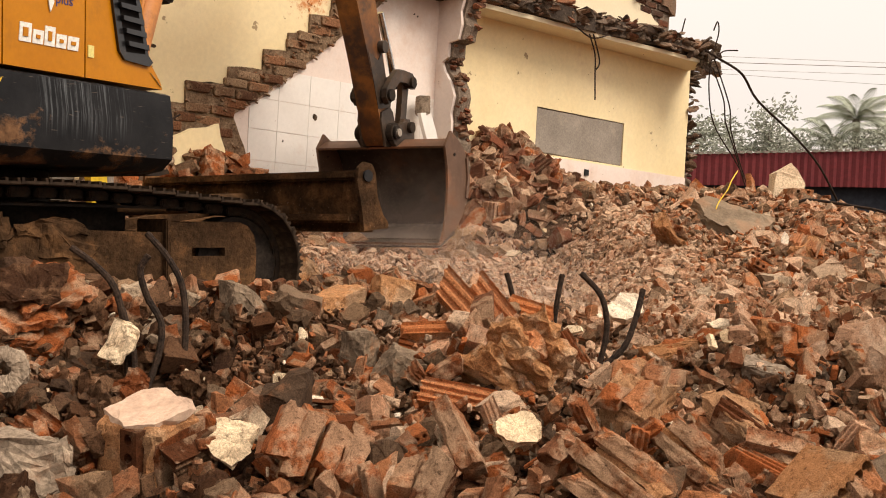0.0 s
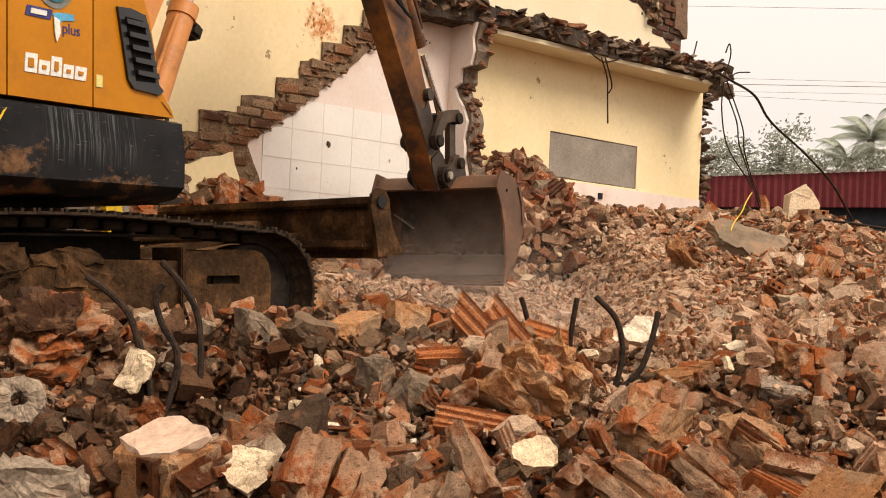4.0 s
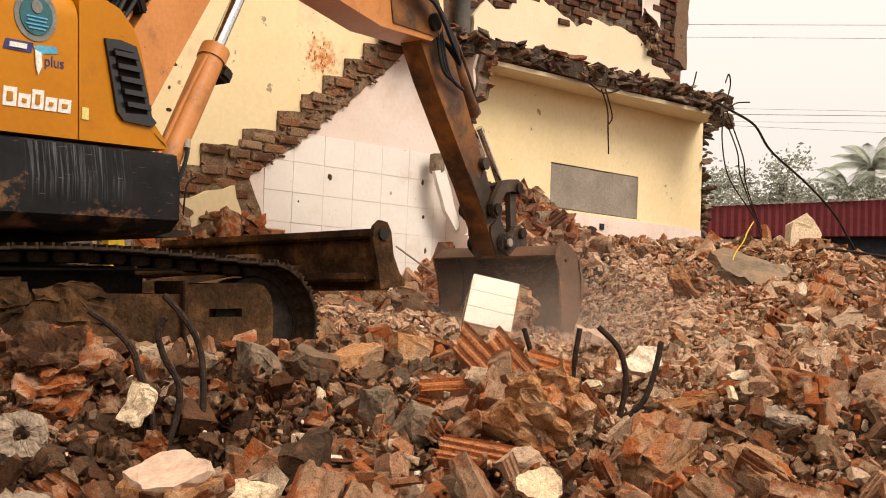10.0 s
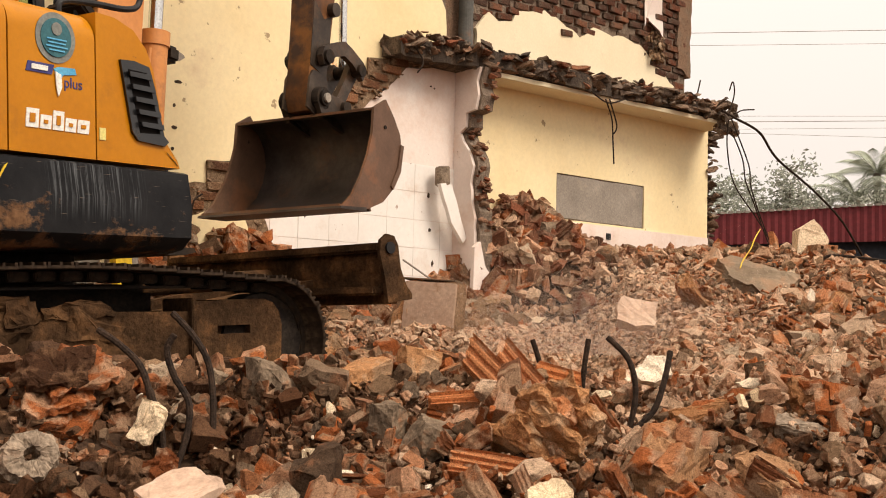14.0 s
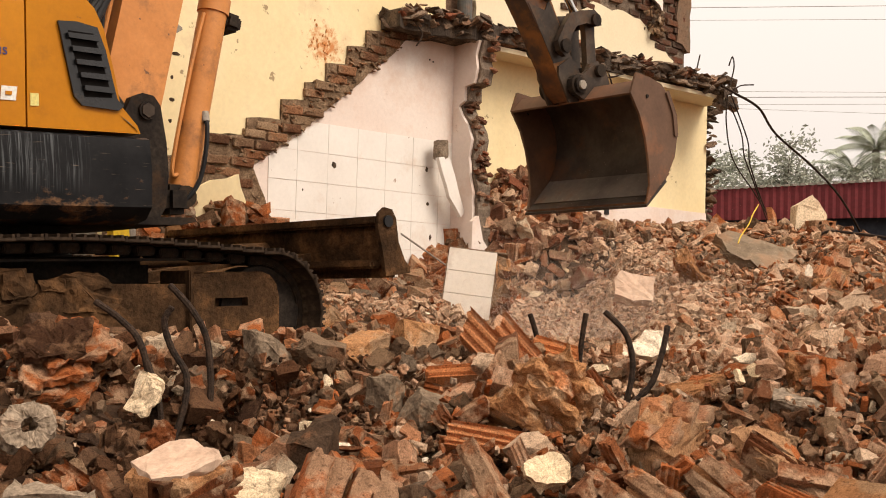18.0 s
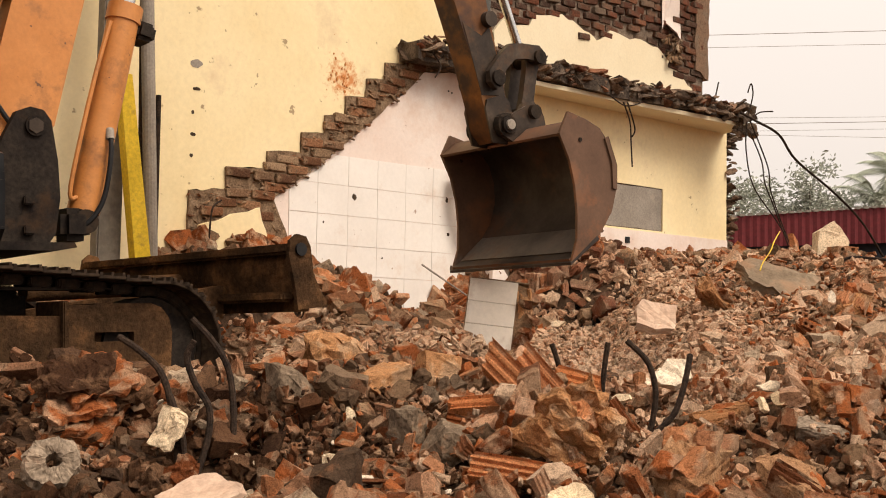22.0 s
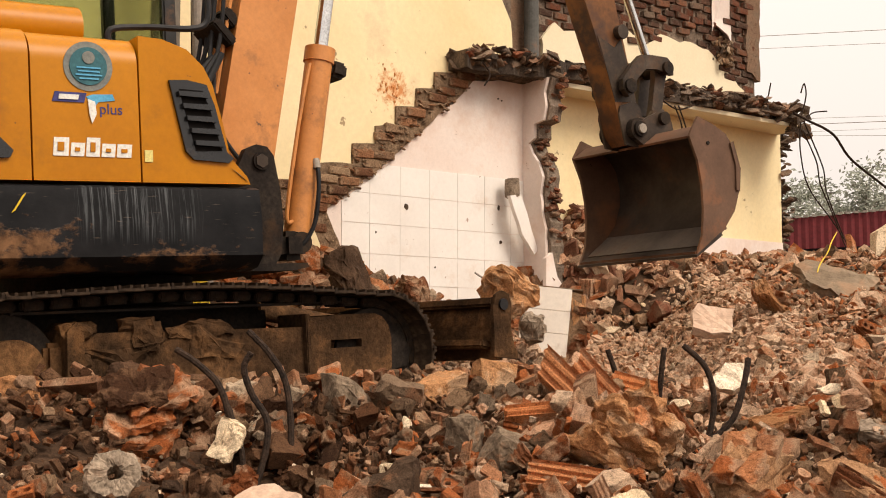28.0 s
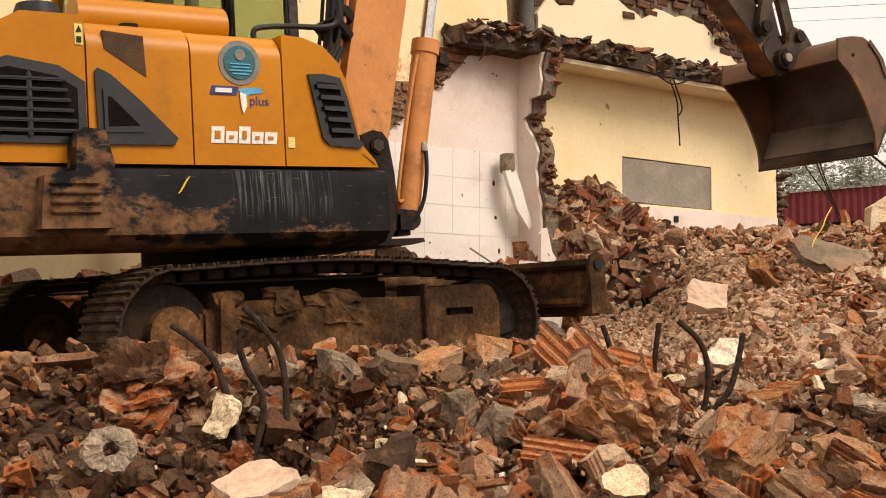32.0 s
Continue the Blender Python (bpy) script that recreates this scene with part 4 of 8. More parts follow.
        part("frame_rail", prism([(-0.66, 0.115), (1.05, 0.10), (1.05, 0.15), (-0.66, 0.165)], yo - 0.01, yi + 0.01, side, 0.006), MUDSTEEL, frame)
        part("frame_end", prism([(-0.56, 0.12), (-0.48, 0.12), (-0.48, 0.44), (-0.51, 0.50), (-0.55, 0.46)], yo - 0.015, yi, side, 0.008), MUDSTEEL, frame)
        r2 = random.Random(5 + s)
        for k in range(12):
            clump = roughen(rock(r2, r2.uniform(0.10, 0.26), 0.07, r2.uniform(0.06, 0.15), 16), 2, 0.018, k, 14)
            bmesh.ops.transform(clump, matrix=Matrix.Translation((r2.gauss(-0.12, 0.16), yo + 0.03, r2.uniform(0.32, 0.50))), verts=clump.verts)
            part("mud_clod", clump, MUDSTEEL, frame)
        part("sprocket_ring", rod((-0.78, y - 0.04, 0.315), (-0.78, y + 0.04, 0.315), 0.225, seg=36), RUSTBLACK, digger)
        part("sprocket", rod((-0.76, y - 0.11, 0.315), (-0.76, y + 0.11, 0.315), 0.125, seg=36), MUDSTEEL, digger, "round final drive cover")
        part("idler", rod((1.015, y - 0.07, 0.29), (1.015, y + 0.07, 0.29), 0.215, seg=36), RUSTBLACK, digger)
        for x in (-0.55, -0.2, 0.15, 0.5):
            part("roller", rod((x, y - 0.12, 0.115), (x, y + 0.12, 0.115), 0.062, seg=18), RUSTBLACK, digger)
        belt = part("track", box(-0.75, 0.9, y - 0.06, y + 0.06, 0.535, 0.545), RUSTBLACK, digger, "steel crawler track of grouser shoes, caked in mud")
        for x, z, a in path:
            m = Matrix.Translation((x, y, z)) @ Matrix.Rotation(math.pi / 2 - a, 4, 'Y')
            shared("shoe", shoe, m, belt)
            shared("chain_link", link, m, belt)
    part("undercarriage", box(-0.62, 0.62, -0.56, 0.56, 0.26, 0.56, 0.04), RUSTBLACK, digger)
    part("swing_bearing", rod((0, 0, 0.56), (0, 0, 0.80), 0.46, seg=40), RUSTBLACK, digger)


tracks()


def dozer_blade():
    # pivoted at its own origin: the foot of the blade arms
    prof = [(1.02, -0.02), (1.05, 0.10), (1.00, 0.20), (0.985, 0.30), (1.005, 0.36), (0.965, 0.36), (0.945, 0.30), (0.955, 0.20), (0.99, 0.10), (0.98, -0.02)]
    low = lambda pts: [(u, v if v > 0.30 else 0.30 - (0.30 - v) * 0.74) for u, v in pts]
    prof = low(prof)
    blade = part("dozer_blade", prism(prof, -0.94, 0.94, side, 0.004), MUDSTEEL, digger, "dozer blade, its back streaked with rust and mud")
    end = [(0.90, 0.32), (0.91, 0.385), (0.95, 0.415), (1.00, 0.405), (1.025, 0.36), (1.04, 0.22), (1.08, 0.10), (1.115, 0.05), (1.115, 0.01), (0.95, -0.01), (0.93, 0.16)]
    end = low(end)
    for y in (-0.955, 0.935):
        part("end_plate", prism(end, y, y + 0.022, side, 0.004), MUDSTEEL, blade)
        part("lifting_eye", rod((0.965, y - 0.012, 0.345), (0.965, y + 0.035, 0.345), 0.03), RUBBER, blade)
    part("stiffener", box(0.90, 0.965, -0.94, 0.94, 0.325, 0.372, 0.012), MUDSTEEL, blade)
    part("lower_stiffener", box(0.90, 0.975, -0.9, 0.9, 0.11, 0.155, 0.012), MUDSTEEL, blade)
    for y in (-0.33, 0.33):
        part("blade_arm", prism([(0, -0.06), (0.94, 0.04), (0.94, 0.20), (0, 0.06)], y - 0.05, y + 0.05, side, 0.01), MUDSTEEL, blade)
    part("blade_cylinder", rod((0.1, 0, 0.18), (0.93, 0, 0.22), 0.05), MUDSTEEL, blade)
    return blade


BLADE_AT = (0.76, 0, 0.375)
blade = dozer_blade()
blade.matrix_basis = pose(*BLADE_AT)


def decal(name, pts, material, y, parent):
    return part(name, prism(pts, y, y - 0.004, side), material, parent)


def disc(cx, cz, r, n=36):
    return [(cx + r * math.cos(6.2832 * k / n), cz + r * math.sin(6.2832 * k / n)) for k in range(n)]


def bar(x0, x1, z0, z1, slant=0.0):
    return [(x0, z0), (x1, z0), (x1 + slant, z1), (x0 + slant, z1)]


def superstructure():
    ub = upper_body
    Y = -0.93
    # engine cover in four panels
    cowl = part("front_cowl", prism([(-0.106, 1.065), (0.385, 1.065), (0.37, 1.10), (0.295, 1.18), (0.265, 1.33), (0.225, 1.49), (0.185, 1.57), (0.11, 1.64), (0.0, 1.675), (-0.106, 1.68)], Y, -0.30, side, 0.05), ORANGE, ub, "rounded orange cowl at the front of the engine cover")
    shoulder = lambda top: [(Y, 1.065), (Y, top - 0.13)] + [(Y + 0.13 * (1 - math.cos(a)), top - 0.13 + 0.13 * math.sin(a)) for a in (0.2, 0.4, 0.6, 0.8, 1.0, 1.2, 1.4, 1.5708)] + [(-0.30, top), (-0.30, 1.065)]
    across = lambda u, v, w: (w, u, v)
    door = part("side_door", prism(shoulder(1.682), -0.556, -0.114, across, 0.006), ORANGE, ub, "orange side door with stickers")
    mid = part("middle_panel", prism(shoulder(1.692), -1.026, -0.564, across, 0.006), ORANGE, ub, "orange side panel with a triangular vent")
    rear = part("engine_hood", prism([(-1.56, 1.065), (-1.034, 1.065), (-1.034, 1.70), (-1.30, 1.70), (-1.48, 1.60), (-1.56, 1.42)], Y, 0.88, side, 0.06), ORANGE, ub, "orange rear engine hood with a barred grille")
    part("deck", box(-1.03, 0.3, -0.31, 0.1, 1.04, 1.45, 0.03), ORANGE, ub)
    # skirt
    skirt = part("side_skirt", prism([(-0.985, 0.05), (-0.99, 0.2), (-0.97, 0.335), (-0.94, 0.345), (-0.7, 0.345), (-0.7, -0.01), (-0.82, -0.02), (-0.93, 0.0)], -1.5, 0.415, lambda u, v, w: (w, u + 0.02, v + 0.705), 0.03), SKIRTPAINT, ub, "scraped black side skirt streaked with white and rust")
    decal("chalk_tick", [(-0.66, 0.93), (-0.645, 0.94), (-0.60, 1.01), (-0.615, 1.0)], POLEYELLOW, -0.971, skirt)
    part("counterweight", prism([(-1.66 + 0.0, -0.5), (-1.70, 0), (-1.66, 0.5), (-1.5, 0.85), (-1.3, 0.95), (-1.3, -0.95), (-1.5, -0.85)], 0.73, 1.05, lambda u, v, w: (u, v, w), 0.03), SKIRTPAINT, ub)
    bulge = part("skirt_step", prism([(-1.28, 0.78), (-0.97, 0.78), (-0.965, 1.05), (-1.0, 1.19), (-1.09, 1.20), (-1.12, 1.17), (-1.13, 1.02), (-1.26, 1.0)], -1.06, -0.93, side, 0.03), SKIRTPAINT, ub, "scratched muddy bulge of a step on the skirt")
    for z in (0.84, 0.88, 0.92, 0.96):
        part("tread_bar", box(-1.24, -1.03, -1.075, -1.055, z, z + 0.02, 0.006), SKIRTPAINT, bulge)
    # louvre on the cowl
    lou = part("louvre", prism([(0.02, 1.50), (0.10, 1.505), (0.19, 1.49), (0.225, 1.40), (0.275, 1.20), (0.305, 1.175), (0.28, 1.155), (0.12, 1.165), (0.085, 1.20)], Y - 0.014, Y + 0.02, side, 0.016), GRILLE, cowl, "black ribbed air louvre")
    # flat plate painted as the shaded inside of the louvre
    part("louvre_recess", prism([(0.062, 1.465), (0.17, 1.462), (0.20, 1.385), (0.25, 1.205), (0.13, 1.20)], Y - 0.016, Y, side), HOLLOWSHADE, cowl)
    for k in range(5):
        z = 1.225 + k * 0.052
        x = 0.125 - k * 0.017
        part("louvre_rib", prism([(x, z), (x + 0.132, z - 0.004), (x + 0.126, z + 0.02), (x - 0.004, z + 0.02)], Y - 0.034, Y - 0.012, side, 0.009), GRILLE, cowl)
    decal("cowl_scuff", [(0.30, 1.13), (0.355, 1.09), (0.37, 1.075), (0.33, 1.11)], STICKERGREY, Y - 0.001, cowl)
    decal("tag", bar(-0.095, -0.06, 1.15, 1.20), PALETAG, Y, cowl)
    # triangular vent, wire mesh and rear grille
    part("triangle_vent", prism([(-0.998, 1.46), (-0.985, 1.475), (-0.93, 1.45), (-0.80, 1.34), (-0.635, 1.18), (-0.65, 1.15), (-0.99, 1.145)], Y - 0.014, Y + 0.02, side, 0.018), GRILLE, mid, "black triangular vent moulding")
    rim = [(-0.968, 1.385), (-0.935, 1.385), (-0.775, 1.225), (-0.79, 1.20), (-0.965, 1.195)]
    part("triangle_rim", prism(rim, Y - 0.026, Y, side, 0.012), GRILLE, mid)
    # flat plate painted as the shaded inside of the vent
    part("triangle_pane", prism([(-0.95, 1.35), (-0.935, 1.35), (-0.81, 1.228), (-0.95, 1.22)], Y - 0.0275, Y, side), HOLLOWSHADE, mid)
    part("mesh_grille", prism([(-0.955, 1.64), (-0.775, 1.625), (-0.765, 1.445), (-0.95, 1.56)], Y - 0.003, Y + 0.02, side), MESHBROWN, mid, "brown wire mesh air intake")
    grille = part("rear_grille", prism([(-1.555, 1.45), (-1.36, 1.505), (-1.15, 1.475), (-1.04, 1.41), (-1.04, 1.145), (-1.555, 1.145)], Y - 0.014, Y + 0.02, side, 0.018), GRILLE, rear, "black barred engine grille")
    # flat plate painted as the shaded inside of the grille
    part("grille_recess", prism([(-1.54, 1.41), (-1.36, 1.46), (-1.16, 1.43), (-1.075, 1.38), (-1.075, 1.175), (-1.54, 1.175)], Y - 0.0155, Y, side), HOLLOWSHADE, rear)
    for k in range(6):
        z = 1.188 + k * 0.043
        part("grille_bar", box(-1.535, -1.07 - 0.012 * k, Y - 0.04, Y - 0.012, z, z + 0.015, 0.006), GRILLE, rear)
    for x in (-1.49, -1.29):
        part("grille_post", box(x, x + 0.022, Y - 0.034, Y - 0.01, 1.17, 1.44, 0.006), GRILLE, rear)
    # stickers: plain shapes
    decal("sticker_ring", disc(-0.323, 1.535, 0.102), STICKERGREY, Y, door)
    decal("sticker_disc", disc(-0.323, 1.535, 0.078), STICKERBLUE, Y - 0.004, door)
    decal("sticker_emblem", disc(-0.323, 1.57, 0.026, 18), STICKERGREY, Y - 0.008, door)
    for k, (a, c) in enumerate(((0.05, 1.525), (0.045, 1.51), (0.055, 1.495), (0.04, 1.48))):
        decal("sticker_line", bar(-0.323 - a, -0.323 + a, c, c + 0.006), STICKERSKY, Y - 0.008, door)
    decal("sticker_band", bar(-0.475, -0.345, 1.385, 1.425, 0.012), STICKERNAVY, Y, door)
    decal("sticker_band_line", bar(-0.45, -0.37, 1.395, 1.415, 0.004), WHITEPRINT, Y - 0.004, door)
    decal("sticker_hook", [(-0.335, 1.41), (-0.31, 1.42), (-0.225, 1.425), (-0.215, 1.40), (-0.285, 1.39), (-0.30, 1.37)], STICKERSKY, Y, door)
    decal("sticker_drip", [(-0.33, 1.40), (-0.30, 1.39), (-0.295, 1.34), (-0.315, 1.30), (-0.325, 1.34)], WHITEPRINT, Y - 0.004, door)
    word = bpy.data.curves.new("word", 'FONT')
    word.body, word.size, word.extrude = "plus", 0.062, 0.001
    word.materials.append(STICKERNAVY)
    wo = new("printed_word", word)
    wo.parent = door
    wo.matrix_basis = pose(-0.282, Y - 0.002, 1.343, 90, 0, 0)
    x = -0.478
    for wid, hi in ((0.062, 0.075), (0.056, 0.055), (0.056, 0.078), (0.056, 0.055), (0.062, 0.055)):
        frame_pts = bar(x, x + wid, 1.165, 1.165 + hi, 0.006)
        decal("logo_block", frame_pts, WHITEPRINT, Y, door)
        decal("logo_block_core", bar(x + 0.018, x + wid - 0.018, 1.185, 1.185 + hi - 0.04, 0.002), ORANGE, Y - 0.004, door)
        x += wid + 0.008
    decal("warning_label", bar(-1.075, -1.04, 1.57, 1.66), PALETAG, Y, rear)
    decal("warning_triangle", [(-1.07, 1.625), (-1.045, 1.625), (-1.057, 1.652)], RUBBER, Y - 0.004, rear)
    decal("warning_print", bar(-1.068, -1.047, 1.58, 1.605), RUBBER, Y - 0.004, rear)
    # things on the hood
    part("muffler", rod((-0.95, -0.5, 1.78), (-0.22, -0.5, 1.78), 0.105, seg=24), ORANGE, ub, "orange cylinder on the engine cover")
    part("air_intake", rod((-1.12, -0.55, 1.69), (-1.12, -0.55, 1.74), 0.10, seg=24), RUBBER, ub)
    part("intake_cap", rod((-1.12, -0.55, 1.74), (-1.12, -0.55, 1.82), 0.12, 0.09, seg=24), RUBBER, ub)
    part("filler_cap", rod((-0.72, -0.6, 1.69), (-0.72, -0.6, 1.75), 0.045, seg=18), RUSTBLACK, ub)
    part("grab_rail", tube([(-0.18, -0.80, 1.66), (-0.17, -0.80, 1.73), (0.0, -0.80, 1.755), (0.18, -0.82, 1.76), (0.26, -0.82, 1.80), (0.27, -0.82, 1.92)], 0.014), RUBBER, ub, "black bent grab rail")
    # cab on the far side
    cab = part("cab", box(-0.62, 0.46, 0.02, 0.90, 1.04, 1.58, 0.02), ORANGE, ub, "operator cab with greenish glass")
    for x, y in ((-0.60, 0.04), (0.44, 0.04), (-0.60, 0.88), (0.44, 0.88)):
        part("cab_pillar", box(x - 0.035, x + 0.035, y - 0.03, y + 0.03, 1.56, 2.50, 0.01), ORANGE if x < 0 else BLACKPAINT, cab)
    part("cab_roof", box(-0.68, 0.52, -0.02, 0.94, 2.50, 2.58, 0.03), ORANGE, cab)
    part("cab_pane", box(-0.57, 0.41, 0.03, 0.036, 1.60, 2.48), GLASS, cab)
    part("cab_pane", box(0.44, 0.446, 0.06, 0.86, 1.60, 2.48), GLASS, cab)
    part("cab_pane", box(-0.606, -0.60, 0.06, 0.86, 1.60, 2.48), GLASS, cab)
    part("cab_pane", box(-0.57, 0.41, 0.874, 0.88, 1.60, 2.48), GLASS, cab)
    part("cab_seat", box(-0.3, 0.15, 0.25, 0.65, 1.5, 1.75, 0.05), RUBBER, cab)
    # boom bracket
    for y in (-0.235, 0.155):
        plate = part("boom_bracket", prism([(0.30, 0.72), (0.83, 0.72), (0.885, 0.80), (0.905, 0.96), (0.895, 1.12), (0.865, 1.30), (0.83, 1.345), (0.77, 1.355), (0.71, 1.33), (0.655, 1.22), (0.56, 1.0), (0.43, 0.95), (0.30, 0.94)], y, y + 0.05, side, 0.008), RUSTBLACK, ub, "black steel bracket that carries the boom")
        if y < 0:
            part("bracket_bolt", rod((0.79, y - 0.022, 1.27), (0.79, y, 1.27), 0.036, seg=6), LINKSTEEL, plate)
            part("bracket_rib", tube([(0.42, y - 0.004, 0.915), (0.53, y - 0.004, 0.91), (0.60, y - 0.004, 0.87), (0.615, y - 0.004, 0.80), (0.615, y - 0.004, 0.725)], 0.016), RUSTBLACK, plate)
            for z in (0.79, 0.92):
                part("bracket_lug", box(0.735, 0.785, y - 0.03, y, z, z + 0.04, 0.006), RUSTBLACK, plate)
    part("bracket_pin", rod((0.79, -0.25, 1.27), (0.79, 0.22, 1.27), 0.045, seg=20), RUSTBLACK, ub)
    part("front_plate", prism([(0.05, 0.70), (0.75, 0.70), (0.83, 0.715), (0.82, 0.735), (0.05, 0.73)], -0.62, 0.4, side, 0.004), RUSTBLACK, ub, "dark lip plate under the boom bracket")
    part("bracket_body", box(0.32, 0.82, -0.2, 0.17, 0.74, 0.98, 0.02), RUSTBLACK, ub)
    part("ram_boot", box(0.96, 1.10, -0.12, 0.07, 0.78, 0.93, 0.03), RUSTBLACK, ub)
    for k, (y, x) in enumerate(((-0.27, 0.0), (-0.23, 0.03), (-0.18, -0.02), (-0.12, 0.02), (-0.06, 0.0), (0.0, 0.03), (0.06, 0.0))):
        o = 0.03 * (k % 3)
        part("hydraulic_hose", tube([(0.44 + x, y + 0.04, 0.95), (0.31 + x - o, y, 1.10), (0.30 + x - o, y, 1.30 + o), (0.40 + x, y, 1.50 + o), (0.52, y + 0.02, 1.66 + o), (0.60, y + 0.03, 1.80)], 0.0165 + 0.004 * (k % 2)), RUBBER, ub, "thick black hydraulic hose")


superstructure()

# fittings on the boom
for k, y in enumerate((-0.10, -0.05, 0.0, 0.05)):
    part("hydraulic_pipe", tube([(0.10, y, 0.38), (0.67, y, 0.80), (1.08, y, 1.06), (1.28, y, 1.12), (1.52, y, 1.06), (1.9, y, 0.80), (2.4, y, 0.55)], 0.011), BOOMPAINT, boom)
for k in range(5):
    y, o, e = -0.15 + 0.05 * k, 0.018 * (k % 3), 0.02 * math.sin(k * 2.3)
    part("boom_hose", tube([(-0.06, y, 0.02 + o), (-0.03, y + e, 0.26 + o), (0.12, y - e, 0.45 + o), (0.32, y, 0.60 + o + e), (0.6, y + e, 0.84 + o), (0.9, y, 1.03 + o - e), (1.2, y, 1.18 + o)], 0.0115), RUBBER, boom, "black hydraulic hose along the boom")
for u, v in ((0.30, 0.55), (0.78, 0.90)):
    part("pipe_clamp", box(u, u + 0.05, -0.17, 0.09, v - 0.04, v + 0.11, 0.01), RUSTBLACK, boom)
part("pipe_clamp", box(0.40, 0.46, -0.12, 0.07, 0.56, 0.66, 0.01), RUSTBLACK, boom)
part("sticker_strip", prism([(1.70, 0.80), (2.50, 0.38), (2.43, 0.24), (1.63, 0.66)], -0.1305, -0.135, side), WHITEPRINT, boom, "white printed strip, faded")
for k in range(9):
    f = 0.05 + k * 0.1
    u0, v0 = 1.665 + 0.79 * f, 0.73 - 0.42 * f
    part("print_bar", prism([(u0, v0 + 0.035), (u0 + 0.066, v0 + 0.001), (u0 + 0.06, v0 - 0.012), (u0 - 0.006, v0 + 0.022)], -0.1352, -0.1365, side), (STICKERBLUE, RUSTORANGE)[k in (1, 2, 3)], boom)
    part("print_bar", prism([(u0 - 0.02, v0), (u0 + 0.046, v0 - 0.034), (u0 + 0.04, v0 - 0.047), (u0 - 0.026, v0 - 0.013)], -0.1352, -0.1365, side), (STICKERNAVY, RUSTORANGE)[k in (0, 2, 3)], boom)
part("sticker_disc", prism(disc(1.50, 0.86, 0.075), -0.1305, -0.135, side), STICKERSKY, boom, "round blue sticker")
part("cylinder_boss", rod((1.377, -0.16, 0.613), (1.377, 0.16, 0.613), 0.085, seg=24), RUSTBLACK, boom)
part("boom_tip_pin", rod((2.9, -0.17, 0), (2.9, 0.17, 0), 0.06, seg=20), RUSTBLACK, boom)
part("boom_tip_cheek", prism([(2.45, 0.08), (2.95, -0.12), (3.03, 0.0), (2.97, 0.12), (2.5, 0.34)], -0.14, -0.128, side, 0.004), STICKPAINT, boom)
for k in range(4):
    part("hose_loop", tube([(2.5, -0.15 - 0.012 * k, 0.34), (2.8, -0.20 - 0.012 * k, 0.24 - 0.03 * k), (2.98, -0.2, -0.05 - 0.03 * k), (3.08, -0.17, -0.25 - 0.03 * k), (3.0, -0.13, -0.15)], 0.013), RUBBER, boom, "drooping black hose")
for k in range(3):
    part("stick_hose", tube([(0.05, -0.125, 0.10 - 0.03 * k), (0.3, -0.15, -0.02 - 0.03 * k), (0.45, -0.13, 0.03), (0.55, -0.12, 0.12)], 0.012), RUBBER, stick)
part("stick_lug", rod((-0.51, -0.12, 0.28), (-0.51, 0.12, 0.28), 0.06, seg=18), RUSTBLACK, stick)
part("stick_lug", rod((1.45, -0.14, 0.02), (1.45, 0.14, 0.02), 0.055, seg=18), RUSTBLACK, stick)
for y in (-0.0895, 0.085):
    part("greasy_sleeve", prism([(1.10, -0.085), (1.20, -0.082), (1.52, -0.082), (1.56, 0.09), (1.30, 0.105), (1.16, 0.10), (1.20, 0.03)], y, y + 0.0045, side), LINKSTEEL, stick, "dark greasy end of the stick")
part("stick_boss", rod((1.12, -0.13, 0.10), (1.12, 0.13, 0.10), 0.045, seg=16), LINKSTEEL, stick)
part("stick_tip", rod((1.72, -0.15, 0), (1.72, 0.15, 0), 0.07, seg=20), RUSTBLACK, stick)
for y in (-0.10, 0.085):
    part("tip_cheek", prism([(1.55, -0.06), (1.60, -0.09), (1.79, -0.1), (1.83, 0.0), (1.77, 0.1), (1.60, 0.10), (1.55, 0.07)], y, y + 0.015, side, 0.003), LINKSTEEL, stick)

for ob, f in ((boom, L1 / 2.9), (stick, L2 / 1.72)):
    for q in (ob, *ob.children):
        q.data.transform(Matrix.Diagonal((f, 1, 1, 1)))


